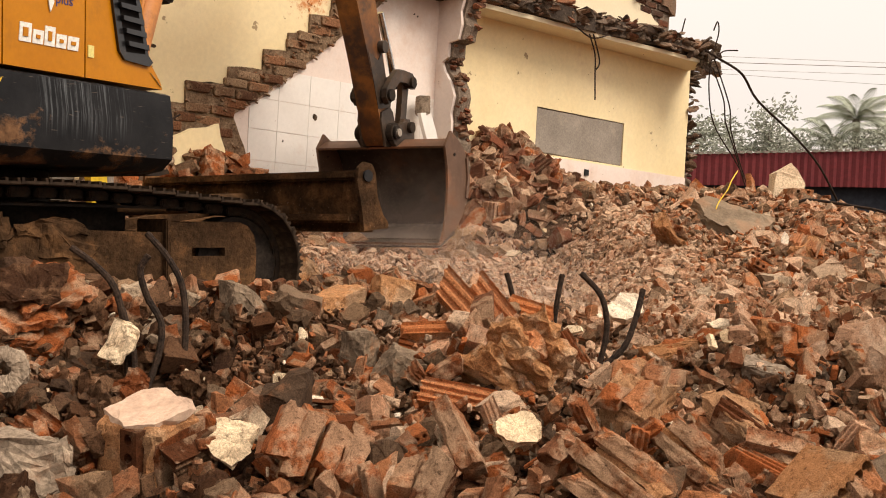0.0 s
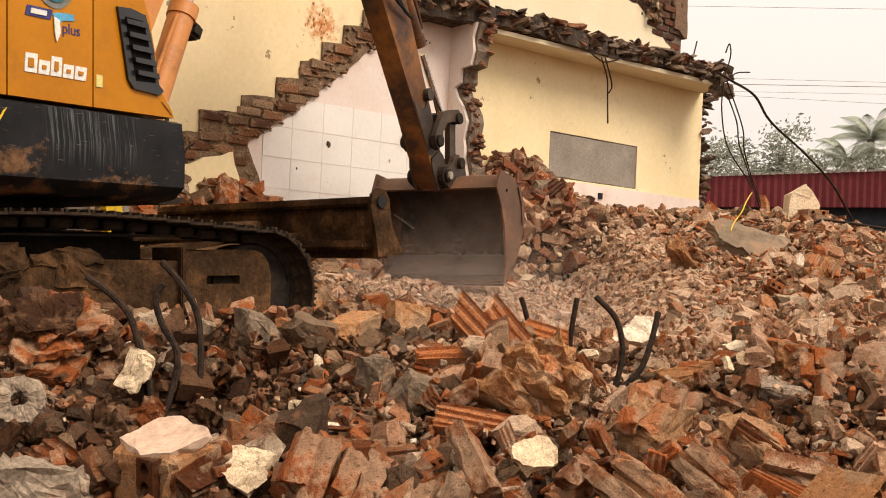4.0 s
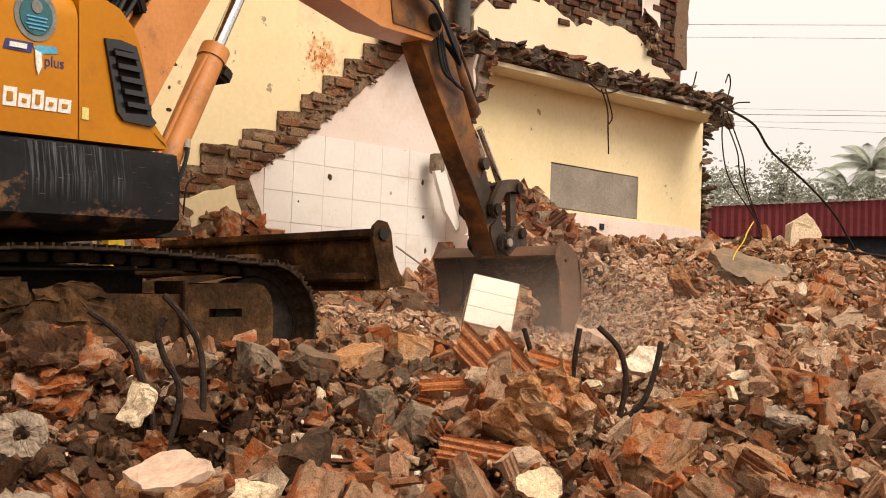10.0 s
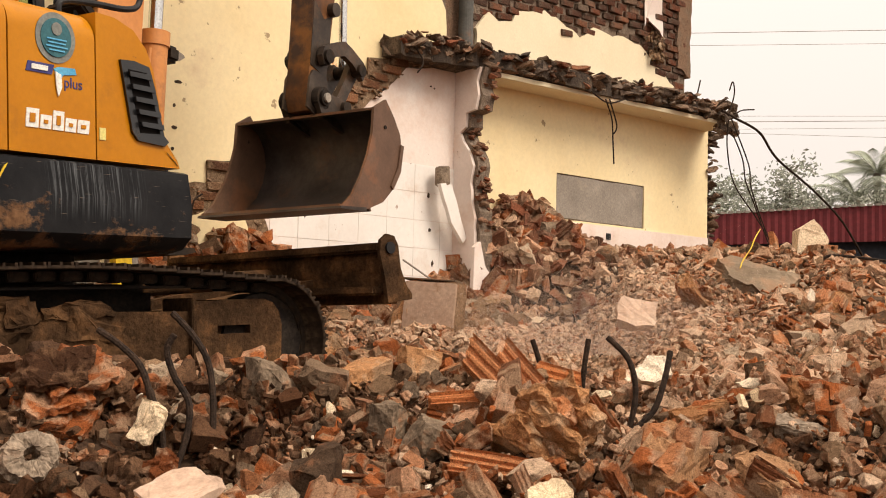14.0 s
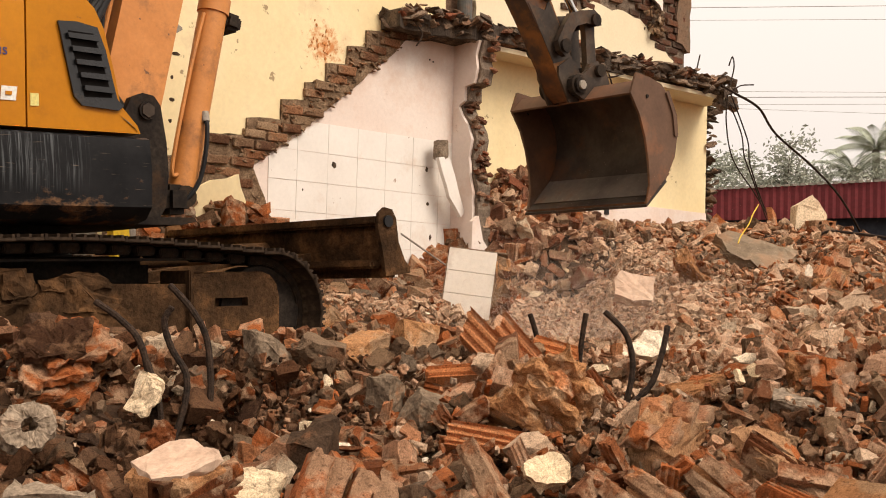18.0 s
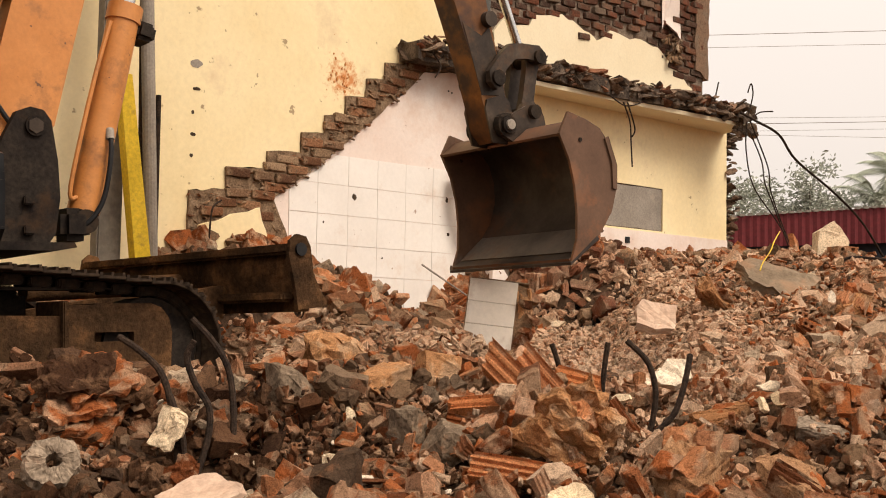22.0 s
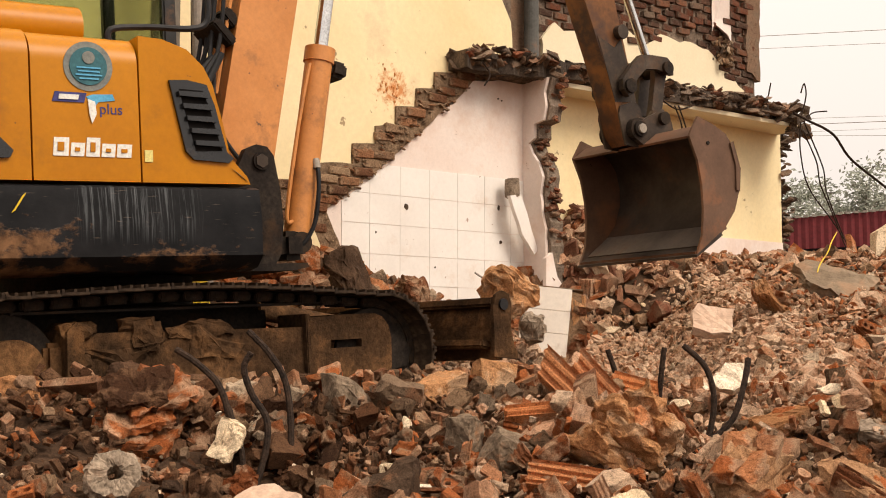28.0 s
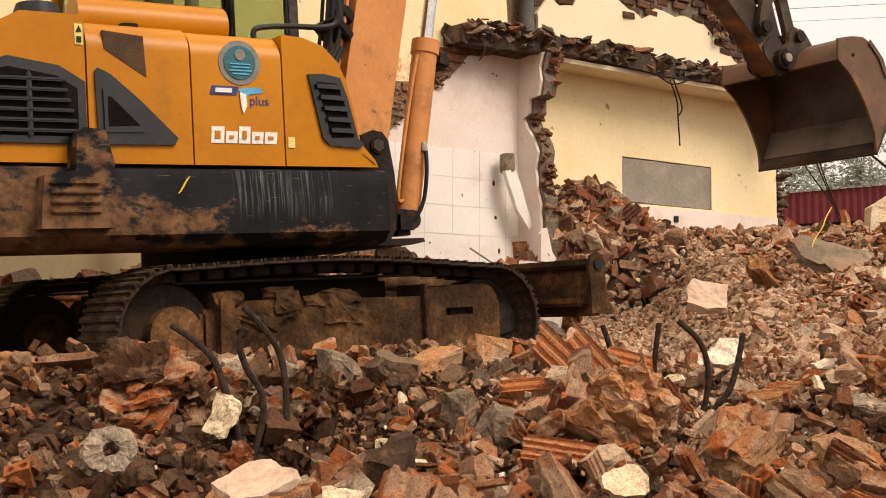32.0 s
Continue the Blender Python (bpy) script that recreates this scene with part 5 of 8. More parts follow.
def bucket_part():
    """Wide ditching bucket. Its pin is the origin; x is forward when its mouth hangs plumb, z up."""
    put = lambda a, b, w: (b, w, -a)
    H = 0.5255
    bk = part("bucket", rod((0, -0.17, 0), (0, 0.17, 0), 0.05, seg=18), RUSTBLACK, digger, "wide steel bucket, rusty outside and scraped bare inside")
    out = [(0.10, 0.02), (0.035, 0.14), (0.04, 0.24), (0.10, 0.34), (0.20, 0.405), (0.32, 0.425), (0.45, 0.41), (0.58, 0.345), (0.70, 0.22), (0.80, 0.03), (0.815, -0.02)]
    t = 0.016
    # shell as a bent sheet
    b = bmesh.new()
    k = len(out)
    inn = []
    for i, (a, c) in enumerate(out):
        a0, c0 = out[max(i - 1, 0)]
        a1, c1 = out[min(i + 1, k - 1)]
        da, dc = a1 - a0, c1 - c0
        d = math.hypot(da, dc)
        inn.append((a + t * dc / d, c - t * da / d))
    sheet = [[[b.verts.new(put(a, c, y)) for a, c in line] for line in (out, inn)] for y in (-H, H)]
    for i in range(k - 1):
        b.faces.new((sheet[0][0][i], sheet[0][0][i + 1], sheet[1][0][i + 1], sheet[1][0][i]))
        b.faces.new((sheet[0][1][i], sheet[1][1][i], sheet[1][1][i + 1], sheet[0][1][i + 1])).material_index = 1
    for i in (0, k - 1):
        b.faces.new((sheet[0][0][i], sheet[1][0][i], sheet[1][1][i], sheet[0][1][i]))
    for q in sheet:
        for i in range(k - 1):
            b.faces.new((q[0][i], q[1][i], q[1][i + 1], q[0][i + 1]))
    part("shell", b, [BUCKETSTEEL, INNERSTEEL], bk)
    sideplate = [out[0], (-0.015, 0.11)] + out[2:] + [(0.70, 0.045), (0.55, 0.075), (0.40, 0.085), (0.25, 0.07)]
    for y, n in ((-H, -1), (H, 1)):
        part("side_plate", prism(sideplate, y, y + n * 0.018, put, 0.003), BUCKETSTEEL, bk, "rusty side plate")
        part("side_rib", prism([(0.16, 0.36), (0.30, 0.39), (0.45, 0.37), (0.46, 0.40), (0.32, 0.428), (0.15, 0.39)], y + n * 0.018, y + n * 0.03, put, 0.003), BUCKETSTEEL, bk)
        part("bolt", rod((0.17, y, -0.15), (0.17, y + n * 0.026, -0.15), 0.012, seg=8), RUSTBLACK, bk)
    part("cutting_edge", prism([(0.70, 0.20), (0.82, -0.03), (0.835, -0.03), (0.72, 0.215)], -H - 0.02, H + 0.02, put, 0.002), INNERSTEEL, bk, "worn bare cutting edge")
    part("lip_plate", prism([(0.66, 0.245), (0.775, 0.045), (0.768, 0.038), (0.653, 0.238)], -H + 0.012, H - 0.012, put), BARESTEEL, bk, "worn grey plate inside the lip")
    part("wear_strip", prism([(0.665, 0.265), (0.675, 0.25), (0.69, 0.265), (0.68, 0.28)], -H, H, put), BUCKETSTEEL, bk)
    for y in (-0.15, 0.115):
        part("ear", prism([(-0.05, -0.05), (-0.055, 0.03), (-0.10, 0.16), (-0.10, 0.26), (-0.03, 0.29), (0.08, 0.30), (0.12, 0.05), (0.05, -0.05)], y, y + 0.035, put, 0.005), LINKSTEEL, bk)
    part("ear_pin", rod((0.21, -0.18, 0.06), (0.21, 0.18, 0.06), 0.042, seg=16), RUSTBLACK, bk)
    part("pin_end", rod((0, -0.185, 0), (0, -0.165, 0), 0.03, seg=16), CEMENT, bk, "bright pin end")
    part("coupler", box(-0.04, 0.24, -0.09, 0.09, -0.06, 0.05, 0.015), LINKSTEEL, bk)
    for y in (-0.135, 0.10):
        part("coupler_plate", prism([(-0.065, -0.02), (-0.05, 0.055), (0.03, 0.075), (0.11, 0.07), (0.16, 0.12), (0.24, 0.125), (0.275, 0.07), (0.27, -0.02), (0.20, -0.09), (0.05, -0.075)], y, y + 0.035, side, 0.006), LINKSTEEL, bk)
        part("bolt", rod((0.12, y - 0.008, 0.0), (0.12, y + 0.043, 0.0), 0.022, seg=12), RUSTBLACK, bk)
    return bk


bucket = bucket_part()
PIN2 = Vector((0.21, 0, 0.06))
ROCK_AT, ROCK_LEN, LINK_LEN = Vector((1.484, 0, 0.02)), 0.36, 0.34


def bar_part(name, length, halves, material, label, thick=0.03, high=0.05, curve=0.0):
    root = part(name, rod((0, -abs(halves[0]) - thick, 0), (0, abs(halves[0]) + thick, 0), high * 0.75, seg=16), RUSTBLACK, digger, label)
    for y in halves:
        pts = [(-high * 0.6, -high), (-high, 0), (-high * 0.6, high)] + [(length * f, high * 0.8 + curve * math.sin(math.pi * f)) for f in (0.25, 0.5, 0.75)] + [(length + high * 0.6, high), (length + high, 0), (length + high * 0.6, -high)] + [(length * f, -high * 0.8 + curve * math.sin(math.pi * f)) for f in (0.75, 0.5, 0.25)]
        part("plate", prism(pts, y - thick / 2, y + thick / 2, side, 0.004), material, root)
    part("link_pin", rod((length, -abs(halves[0]) - thick, 0), (length, abs(halves[0]) + thick, 0), high * 0.7, seg=16), RUSTBLACK, root)
    return root


rocker = bar_part("rocker", ROCK_LEN, (-0.125, 0.125), LINKSTEEL, "curved steel rocker of the bucket linkage", thick=0.04, high=0.06, curve=0.10)
link_bar = bar_part("bucket_link", LINK_LEN, (-0.07, 0.07), LINKSTEEL, "steel link to the bucket", thick=0.045, high=0.055)


def ram(name, tube_len, rod_len, r, paint, label):
    tb = part(name + "_cylinder", rod((0.05, 0, 0), (tube_len, 0, 0), r, seg=20), paint, digger, label)
    part("cylinder_eye", rod((0, -r, 0), (0, r, 0), r * 0.75, seg=16), RUSTBLACK, tb)
    part("gland", rod((tube_len - 0.07, 0, 0), (tube_len + 0.01, 0, 0), r * 1.12, seg=20), paint, tb)
    part("feed_pipe", tube([(0.1, -r * 0.6, r * 0.8), (0.14, -r * 0.7, r * 1.35), (tube_len * 0.6, -r * 0.7, r * 1.3), (tube_len - 0.1, -r * 0.6, r)], 0.011), paint, tb)
    rd = part(name + "_rod", rod((-rod_len, 0, 0), (-0.04, 0, 0), r * 0.52, seg=18), CHROME, digger, "bright chromed piston rod")
    part("rod_eye", rod((0, -r * 0.9, 0), (0, r * 0.9, 0), r * 0.85, seg=16), RUSTBLACK, rd)
    return tb, rd


boom_tube, boom_rod = ram("boom", 1.06, 0.95, 0.075, BOOMPAINT, "worn orange boom cylinder")
part("hose_guard", box(0.93, 1.02, -0.05, 0.12, -0.16, -0.06, 0.02), RUSTBLACK, boom_tube)
part("feed_hose", tube([(0.42, -0.075, -0.02), (0.38, -0.095, -0.03), (0.26, -0.10, -0.045), (0.12, -0.09, -0.05), (0.02, -0.08, -0.02), (-0.05, -0.05, 0.03)], 0.012), RUBBER, boom_tube, "black hose with a steel ferrule")
part("ferrule", rod((0.40, -0.085, -0.025), (0.45, -0.07, -0.018), 0.020, seg=12), CEMENT, boom_tube)
stick_tube, stick_rod = ram("stick", 0.85, 0.7, 0.06, BOOMPAINT, "orange stick cylinder on top of the boom")
bucket_tube, bucket_rod = ram("bucket_ram", 0.72, 0.55, 0.052, STICKPAINT, "rusty bucket cylinder along the stick")

# time, run along the track, pitch, swing, reach and height of the bucket pin from the boom foot, curl
MOVES_A = [
    (0.0, 0, -2.95, 17.5, 3.07, -0.15, -2), (0.5, 0, -2.95, 18.3, 3.30, -0.01, 0), (1.0, 0, -2.95, 20.2, 3.27, 0.0, 2), (1.5, 0, -2.95, 18.9, 3.14, -0.27, 4), (2.0, 0, -2.95, 13.7, 3.02, -0.31, 6),
    (2.5, 0, -2.95, 10.8, 2.97, -0.22, 8), (3.0, 0, -2.95, 14.9, 3.27, 0.0, 10), (3.5, 0, -2.95, 18.7, 3.35, 0.01, 11), (4.0, 0, -2.95, 15.5, 3.40, -0.26, 12), (4.5, 0, -2.95, 10.6, 3.15, -0.29, 14)]
MOVES_B = [
    (5.5, 0, -2.95, 10.2, 3.65, 0.0, 38), (6.5, 0, -2.95, 10.1, 4.14, -0.04, 64), (7.0, 0, -2.95, 10.6, 4.16, -0.24, 66), (7.5, 0, -2.95, 11.2, 4.50, -0.35, 58), (8.0, 0, -2.95, 10.5, 4.44, -0.29, 52), (8.5, 0, -2.95, 10.5, 4.28, -0.27, 36), (9.0, 0, -2.95, 10.5, 4.14, -0.38, 16),
    (9.5, 0, -2.95, 10.9, 3.85, -0.47, 10), (10.0, 0, -2.95, 10.5, 3.61, -0.53, 4), (10.5, 0, -2.95, 9.8, 3.35, -0.38, 0), (11.0, 0, -2.95, 9.2, 3.19, -0.26, 8)]
MOVES_C = [
    (11.5, 0, -2.95, 9.3, 3.18, 0.09, 25), (12.0, 0, -2.95, 9.6, 2.98, 0.42, 24), (12.5, 0, -2.95, 11.2, 2.53, 0.57, 18), (13.0, 0, -2.95, 14.6, 2.0, 0.44, -8), (13.5, 0, -2.95, 13.8, 1.64, 0.46, -20), (14.0, 0, -2.95, 14.0, 1.62, 0.42, -27), (14.5, 0, -2.95, 14.2, 1.60, 0.42, -28),
    (15.5, 0, -2.95, 15.6, 2.15, 0.22, -10), (16.5, 0, -2.95, 16.6, 2.80, 0.07, 8), (17.0, 0, -2.95, 13.0, 2.91, 0.24, 12), (17.5, 0, -2.95, 4.7, 2.97, 0.33, 13), (18.0, 0, -2.95, -3.8, 3.06, 0.36, 14), (18.5, 0, -2.95, -8.8, 3.20, 0.40, 15)]
MOVES_D = [
    (19.0, -0.067, -2.85, -9.5, 3.11, 0.35, 15), (19.5, -0.241, -2.6, -8.5, 3.14, 0.35, 16), (20.0, -0.45, -2.2, -8.0, 3.11, 0.35, 17), (20.5, -0.599, -1.95, -7.0, 3.08, 0.34, 18), (21.0, -0.693, -1.8, -6.0, 3.10, 0.35, 18), (21.5, -0.760, -1.7, -6.5, 2.93, 0.29, 14), (22.0, -0.765, -1.9, -6.6, 2.68, 0.20, 9),
    (22.5, -0.74, -2.3, -6.3, 2.64, 0.15, 8), (23.0, -0.73, -2.6, -6.3, 2.64, 0.15, 7), (23.5, -0.74, -2.6, -6.3, 2.63, 0.14, 7), (24.0, -0.765, -2.6, -6.3, 2.62, 0.14, 7), (24.5, -0.765, -2.6, -6.3, 2.62, 0.13, 7), (25.0, -0.725, -2.6, -6.3, 2.63, 0.16, 6), (25.5, -0.54, -2.6, -6.3, 2.63, 0.17, 6)]
MOVES_E = [
    (26.5, -0.23, -2.55, -6.2, 2.62, 0.21, 5), (27.5, 0.063, -2.6, -6.1, 2.61, 0.25, 4), (28.0, 0.239, -3.0, -6.3, 2.57, 0.25, 4), (28.5, 0.411, -3.05, -6.6, 2.59, 0.27, 5), (29.0, 0.595, -2.9, -6.6, 2.56, 0.26, 5), (29.5, 0.781, -2.9, -6.1, 2.53, 0.26, 6), (30.0, 0.97, -2.9, -6.1, 2.54, 0.28, 6),
    (30.5, 1.098, -2.95, -5.5, 2.56, 0.28, 6), (31.0, 1.098, -2.95, -5.0, 2.53, 0.28, 7), (31.5, 1.098, -2.95, -5.6, 2.85, 0.39, 20), (32.0, 1.098, -2.95, -5.2, 3.29, 0.66, 32)]
MOVES = MOVES_A + MOVES_B + MOVES_C + MOVES_D + MOVES_E


def moved(t):
    """The excavator's state at t seconds, by a smooth line through its rows."""
    ts = [r[0] for r in MOVES]
    i = min(max(int(np.searchsorted(ts, t, "right")) - 1, 0), len(ts) - 2)
    r0, r1, r2, r3 = MOVES[max(i - 1, 0)], MOVES[i], MOVES[i + 1], MOVES[min(i + 2, len(ts) - 1)]
    h = r2[0] - r1[0]
    f = (t - r1[0]) / h
    out = []
    for k in range(1, 7):
        m1 = (r2[k] - r0[k]) / max(r2[0] - r0[0], 1e-6) * h
        m2 = (r3[k] - r1[k]) / max(r3[0] - r1[0], 1e-6) * h
        out.append((2 * f ** 3 - 3 * f ** 2 + 1) * r1[k] + (f ** 3 - 2 * f ** 2 + f) * m1 + (3 * f ** 2 - 2 * f ** 3) * r2[k] + (f ** 3 - f ** 2) * m2)
    return out


def along(p, q):
    """Pose at p with x towards q, in the plane of the arm."""
    d = q - p
    return Matrix.Translation(p) @ Matrix.Rotation(-math.atan2(d.z, d.x), 4, 'Y')


def meet(p, rp, q, rq, sign):
    d = (q - p).length
    a = (rp * rp - rq * rq + d * d) / (2 * d)
    h = math.sqrt(max(rp * rp - a * a, 0.0))
    u = (q - p) / d
    return p + u * a + Vector((-u.z, 0, u.x)) * h * sign


def arm_state(t):
    run, pitch, swing, reach, height, curl = moved(t)
    f = run / RUN
    g = min(max(f, 0), 1)
    base = pose(START[0] + (END[0] - START[0]) * f, START[1] + (END[1] - START[1]) * f, START[2] + (END[2] - START[2]) * g, -1.05, pitch, START[3] + (END[3] - START[3]) * g)
    S = Matrix.Rotation(radians(swing), 4, 'Z')
    foot = FOOT
    pin = REACH_FROM + Vector((reach, 0, height))
    d = (pin - foot).length
    if d > L1 + L2 - 0.02:
        pin = foot + (pin - foot) * (L1 + L2 - 0.02) / d
    joint = meet(foot, L1, pin, L2, 1)
    mb, ms = along(foot, joint), along(joint, pin)
    mk = Matrix.Translation(pin) @ Matrix.Rotation(-radians(curl), 4, 'Y')
    flat = lambda m, v: m @ Vector(v)
    r0, k0 = flat(ms, ROCK_AT), flat(mk, PIN2)
    tip = meet(r0, ROCK_LEN, k0, LINK_LEN, 1)
    low, high = foot + Vector((0.29, 0, -0.40)), flat(mb, (1.405, 0, 0.613))
    s0, s1 = flat(mb, (1.33, 0, 1.16)), flat(ms, (-0.52, 0, 0.28))
    b0 = flat(ms, (0.12, 0, 0.27))
    out = {"base": base, upper_body: S, boom: S @ mb, stick: S @ ms, bucket: S @ mk, rocker: S @ along(r0, tip), link_bar: S @ along(k0, tip)}
    for tb, rd, p, q in ((boom_tube, boom_rod, low, high), (stick_tube, stick_rod, s0, s1), (bucket_tube, bucket_rod, b0, tip)):
        a = along(p, q)
        out[tb] = S @ a
        out[rd] = S @ Matrix.Translation(q) @ a.to_3x3().to_4x4()
    return out


for q in digger.children_recursive:
    if q.type == 'MESH' and not q.name.startswith("mud_clod"):
        q.data.shade_smooth()
        q.data.set_sharp_from_angle(angle=radians(34))
ARM_PARTS = (upper_body, boom, stick, bucket, rocker, link_bar, boom_tube, boom_rod, stick_tube, stick_rod, bucket_tube, bucket_rod)


def motions():
    times = [k / 4 for k in range(129)]
    states = [(t, arm_state(t)) for t in times]
    walk(digger, [(t, s["base"]) for t, s in states])
    for ob in ARM_PARTS:
        walk(ob, [(t, s[ob]) for t, s in states])
    walk(SLAB, [(0, pose(0.27, 7.25, 1.12, -82, 4, 14)), (4.6, pose(0.27, 7.25, 1.12, -82, 4, 14)), (5.4, pose(0.22, 7.28, 1.26, -80, 0, -8)), (6.2, pose(0.177, 7.30, 1.385, -73, 0, -22)), (8.8, pose(0.177, 7.30, 1.385, -73, 0, -22)), (9.2, pose(0.20, 7.50, 1.40, -68, 0, -8)), (9.6, pose(0.221, 7.804, 1.434, -60, 0, 6)), (10.1, pose(0.13, 7.70, 1.41, -36, 12, 0)), (10.45, pose(-0.055, 7.638, 1.445, -6, 2, -8)), (10.75, pose(-0.18, 7.54, 1.39, 4, -3, 75)), (11.05, pose(-0.210, 7.528, 1.367, 4, -3, 158)), (14.5, pose(-0.210, 7.528, 1.367, 4, -3, 158)), (15.4, pose(-0.089, 7.638, 1.423, 2, 0, 80)), (16.4, pose(0.000, 7.749, 1.415, -8, 6, 0)), (32, pose(0.000, 7.749, 1.415, -8, 6, 0))])
    for ob, (x, y, z), drop, turn in PUSHED:
        d = Vector((0.604, 0.797, 0))
        at = lambda k, dz, r: Matrix.Translation(Vector((x, y, z + dz)) + d * k) @ Euler([radians(r * turn), radians(r), radians(20 * turn)]).to_matrix().to_4x4()
        walk(ob, [(0, at(-1.0, -0.42, 0)), (23.8, at(-1.0, -0.42, 0)), (24.6, at(-0.95, -0.2, 20)), (25.5, at(-0.78, -0.04, 40)), (26.5, at(-0.47, 0, 50)), (27.5, at(-0.17, 0, 60)), (28.1, at(0.02, 0, 66)), (28.7, at(0.12, drop * 0.4, 80)), (29.4, at(0.2, drop, 110)), (32, at(0.2, drop, 110))])
    at = lambda k, dz: pose(PILE_AT[0] + 0.604 * k, PILE_AT[1] + 0.797 * k, PILE_AT[2] + dz)
    walk(PILE[0], [(0, at(0, 0)), (26.8, at(0, 0)), (27.5, at(0.08, -0.06)), (28.5, at(0.36, -0.20)), (29.5, at(0.66, -0.27)), (30.5, at(0.86, -0.30)), (32, at(0.86, -0.30))])
    walk(TOSSED[0], [(0, pose(0.80, 8.5, 1.33, 6, 4, 60)), (9.2, pose(0.80, 8.5, 1.33, 6, 4, 60)), (10.2, pose(0.90, 8.1, 1.46, 24, 5, 40)), (11.2, pose(1.0, 7.6, 1.62, 50, 5, 12)), (32, pose(1.0, 7.6, 1.62, 50, 5, 12))])
    walk(CLOUD, [(t, pose(x, y, z)) for t, x, y, z in ((0, 0.02, 7.0, 1.36), (2, 0.0, 7.0, 1.36), (4.5, 0.10, 7.0, 1.36), (6.5, 0.75, 7.5, 1.46), (8, 0.95, 7.7, 1.56), (9.5, 0.72, 7.6, 1.48), (11, 0.62, 7.5, 1.44), (13.5, 0.75, 7.5, 1.46), (16.5, 0.72, 7.5, 1.44), (18.5, 0.72, 7.5, 1.40), (20.5, 0.72, 7.5, 1.28), (23.5, 0.72, 7.5, 0.8), (32, 0.72, 7.5, 0.8))])
    up, down = pose(*BLADE_AT, 0, 0, 0), pose(*BLADE_AT, 0, 13, 0)
    walk(blade, [(0, up), (22.9, up), (23.6, pose(*BLADE_AT, 0, 4, 0)), (24.4, pose(*BLADE_AT, 0, 11, 0)), (25.2, down), (28.0, down), (30.0, pose(*BLADE_AT, 0, 9.5, 0)), (32.0, pose(*BLADE_AT, 0, 9.5, 0))])


# ---- rubble ----
rr = random.Random(11)
HEAP = thing("rubble_heap", "heap of broken red bricks, mortar and plaster", "rubble", kind="structure")


def slope_pose(x, y, lift, flat, scale=1.0, sink=0.0, yaw=None):
    """A lying pose on the heap: flat 0 tumbles freely, 1 follows the slope."""
    z = heap(x, y)
    gx, gy = (heap(x + 0.1, y) - z) / 0.1, (heap(x, y + 0.1) - z) / 0.1
    nrm = Vector((-gx, -gy, 1)).normalized()
    q = nrm.to_track_quat('Z', 'Y').to_matrix().to_4x4()
    t = 1 - flat
    e = Euler([rr.gauss(0, 0.9) * t, rr.gauss(0, 0.9) * t, rr.uniform(0, 6.283) if yaw is None else yaw]).to_matrix().to_4x4()
    return Matrix.Translation((x, y, z + lift)) @ q @ e @ Matrix.Scale(scale, 4)


def templates(cuts):
    """Shapes of broken pieces; cuts sets how finely their faces are broken up."""
    sets = {"brick": [], "mortar": [], "plaster": [], "ribbed": [], "holed": [], "shard": []}
    for i in range(18):
        r = random.Random(100 + i)
        sets["brick"].append(roughen(cut_block(r, r.uniform(0.14, 0.26), r.uniform(0.09, 0.12), r.uniform(0.055, 0.08), 5), cuts, 0.0100, i, 34))
        sets["mortar"].append(roughen(cut_block(r, r.uniform(0.12, 0.22), r.uniform(0.10, 0.16), r.uniform(0.07, 0.12), 7), cuts, 0.017, i, 28))
        sets["shard"].append(roughen(cut_block(r, r.uniform(0.16, 0.30), r.uniform(0.05, 0.10), r.uniform(0.02, 0.045), 4), cuts, 0.006, i, 34))
    for i in range(8):
        r = random.Random(200 + i)
        sets["plaster"].append(roughen(slab_piece(r, r.uniform(0.08, 0.16), r.uniform(0.06, 0.11), 0.016), 0, 0.003, i))
        sets["ribbed"].append(roughen(ribbed_brick(r, r.uniform(0.12, 0.24), 0.10, 0.07, 3), 0, 0.004, i))
        sets["holed"].append(roughen(holed_brick(r, r.uniform(0.09, 0.2), 0.105, 0.062, 2, 1, 0.016), 0, 0.003, i))
    return sets


KINDS = {"brick": 0, "ribbed": 0, "holed": 0, "shard": 0, "mortar": 1, "plaster": 2, "dusty": 3}
MATS = [BRICK, MORTAR, PLASTER, DUSTHAZED, WALLBRICK, DARKRUBBLE]
KEEP = [(-0.97, 4.06, 0.21), (0.70, 4.88, 0.13), (0.5, 5.4, 0.1)]


def taken(x, y):
    """True where a large piece lies or would be covered."""
    return any((x - a) ** 2 + (y - c) ** 2 < r * r for a, c, r in KEEP)
MESHES, ARR, LOW = {}, {}, {}
for key, bms in templates(2).items():
    MESHES[key] = []
    for b in bms:
        me = bpy.data.meshes.new(key)
        bmesh.ops.recalc_face_normals(b, faces=b.faces)
        b.to_mesh(me)
        me.materials.append(MATS[KINDS[key]])
        MESHES[key].append(me)
        b.free()
# darker copies of the pieces: shade put into the colour
SHADED = {key: [me.copy() for me in group] for key, group in MESHES.items()}
for group in SHADED.values():
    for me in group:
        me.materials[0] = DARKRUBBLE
for key, bms in templates(1).items():
    ARR[key] = [arrays(b) for b in bms]
for key, bms in templates(0).items():
    LOW[key] = [arrays(b) for b in bms]
NAMES = {"brick": "brick_fragment", "ribbed": "ribbed_brick", "holed": "hollow_brick", "mortar": "mortar_lump", "plaster": "plaster_flake", "shard": "brick_shard"}


def pick_kind():
    u = rr.random()
    return "brick" if u < 0.35 else "shard" if u < 0.62 else "ribbed" if u < 0.68 else "holed" if u < 0.71 else "mortar" if u < 0.945 else "plaster"


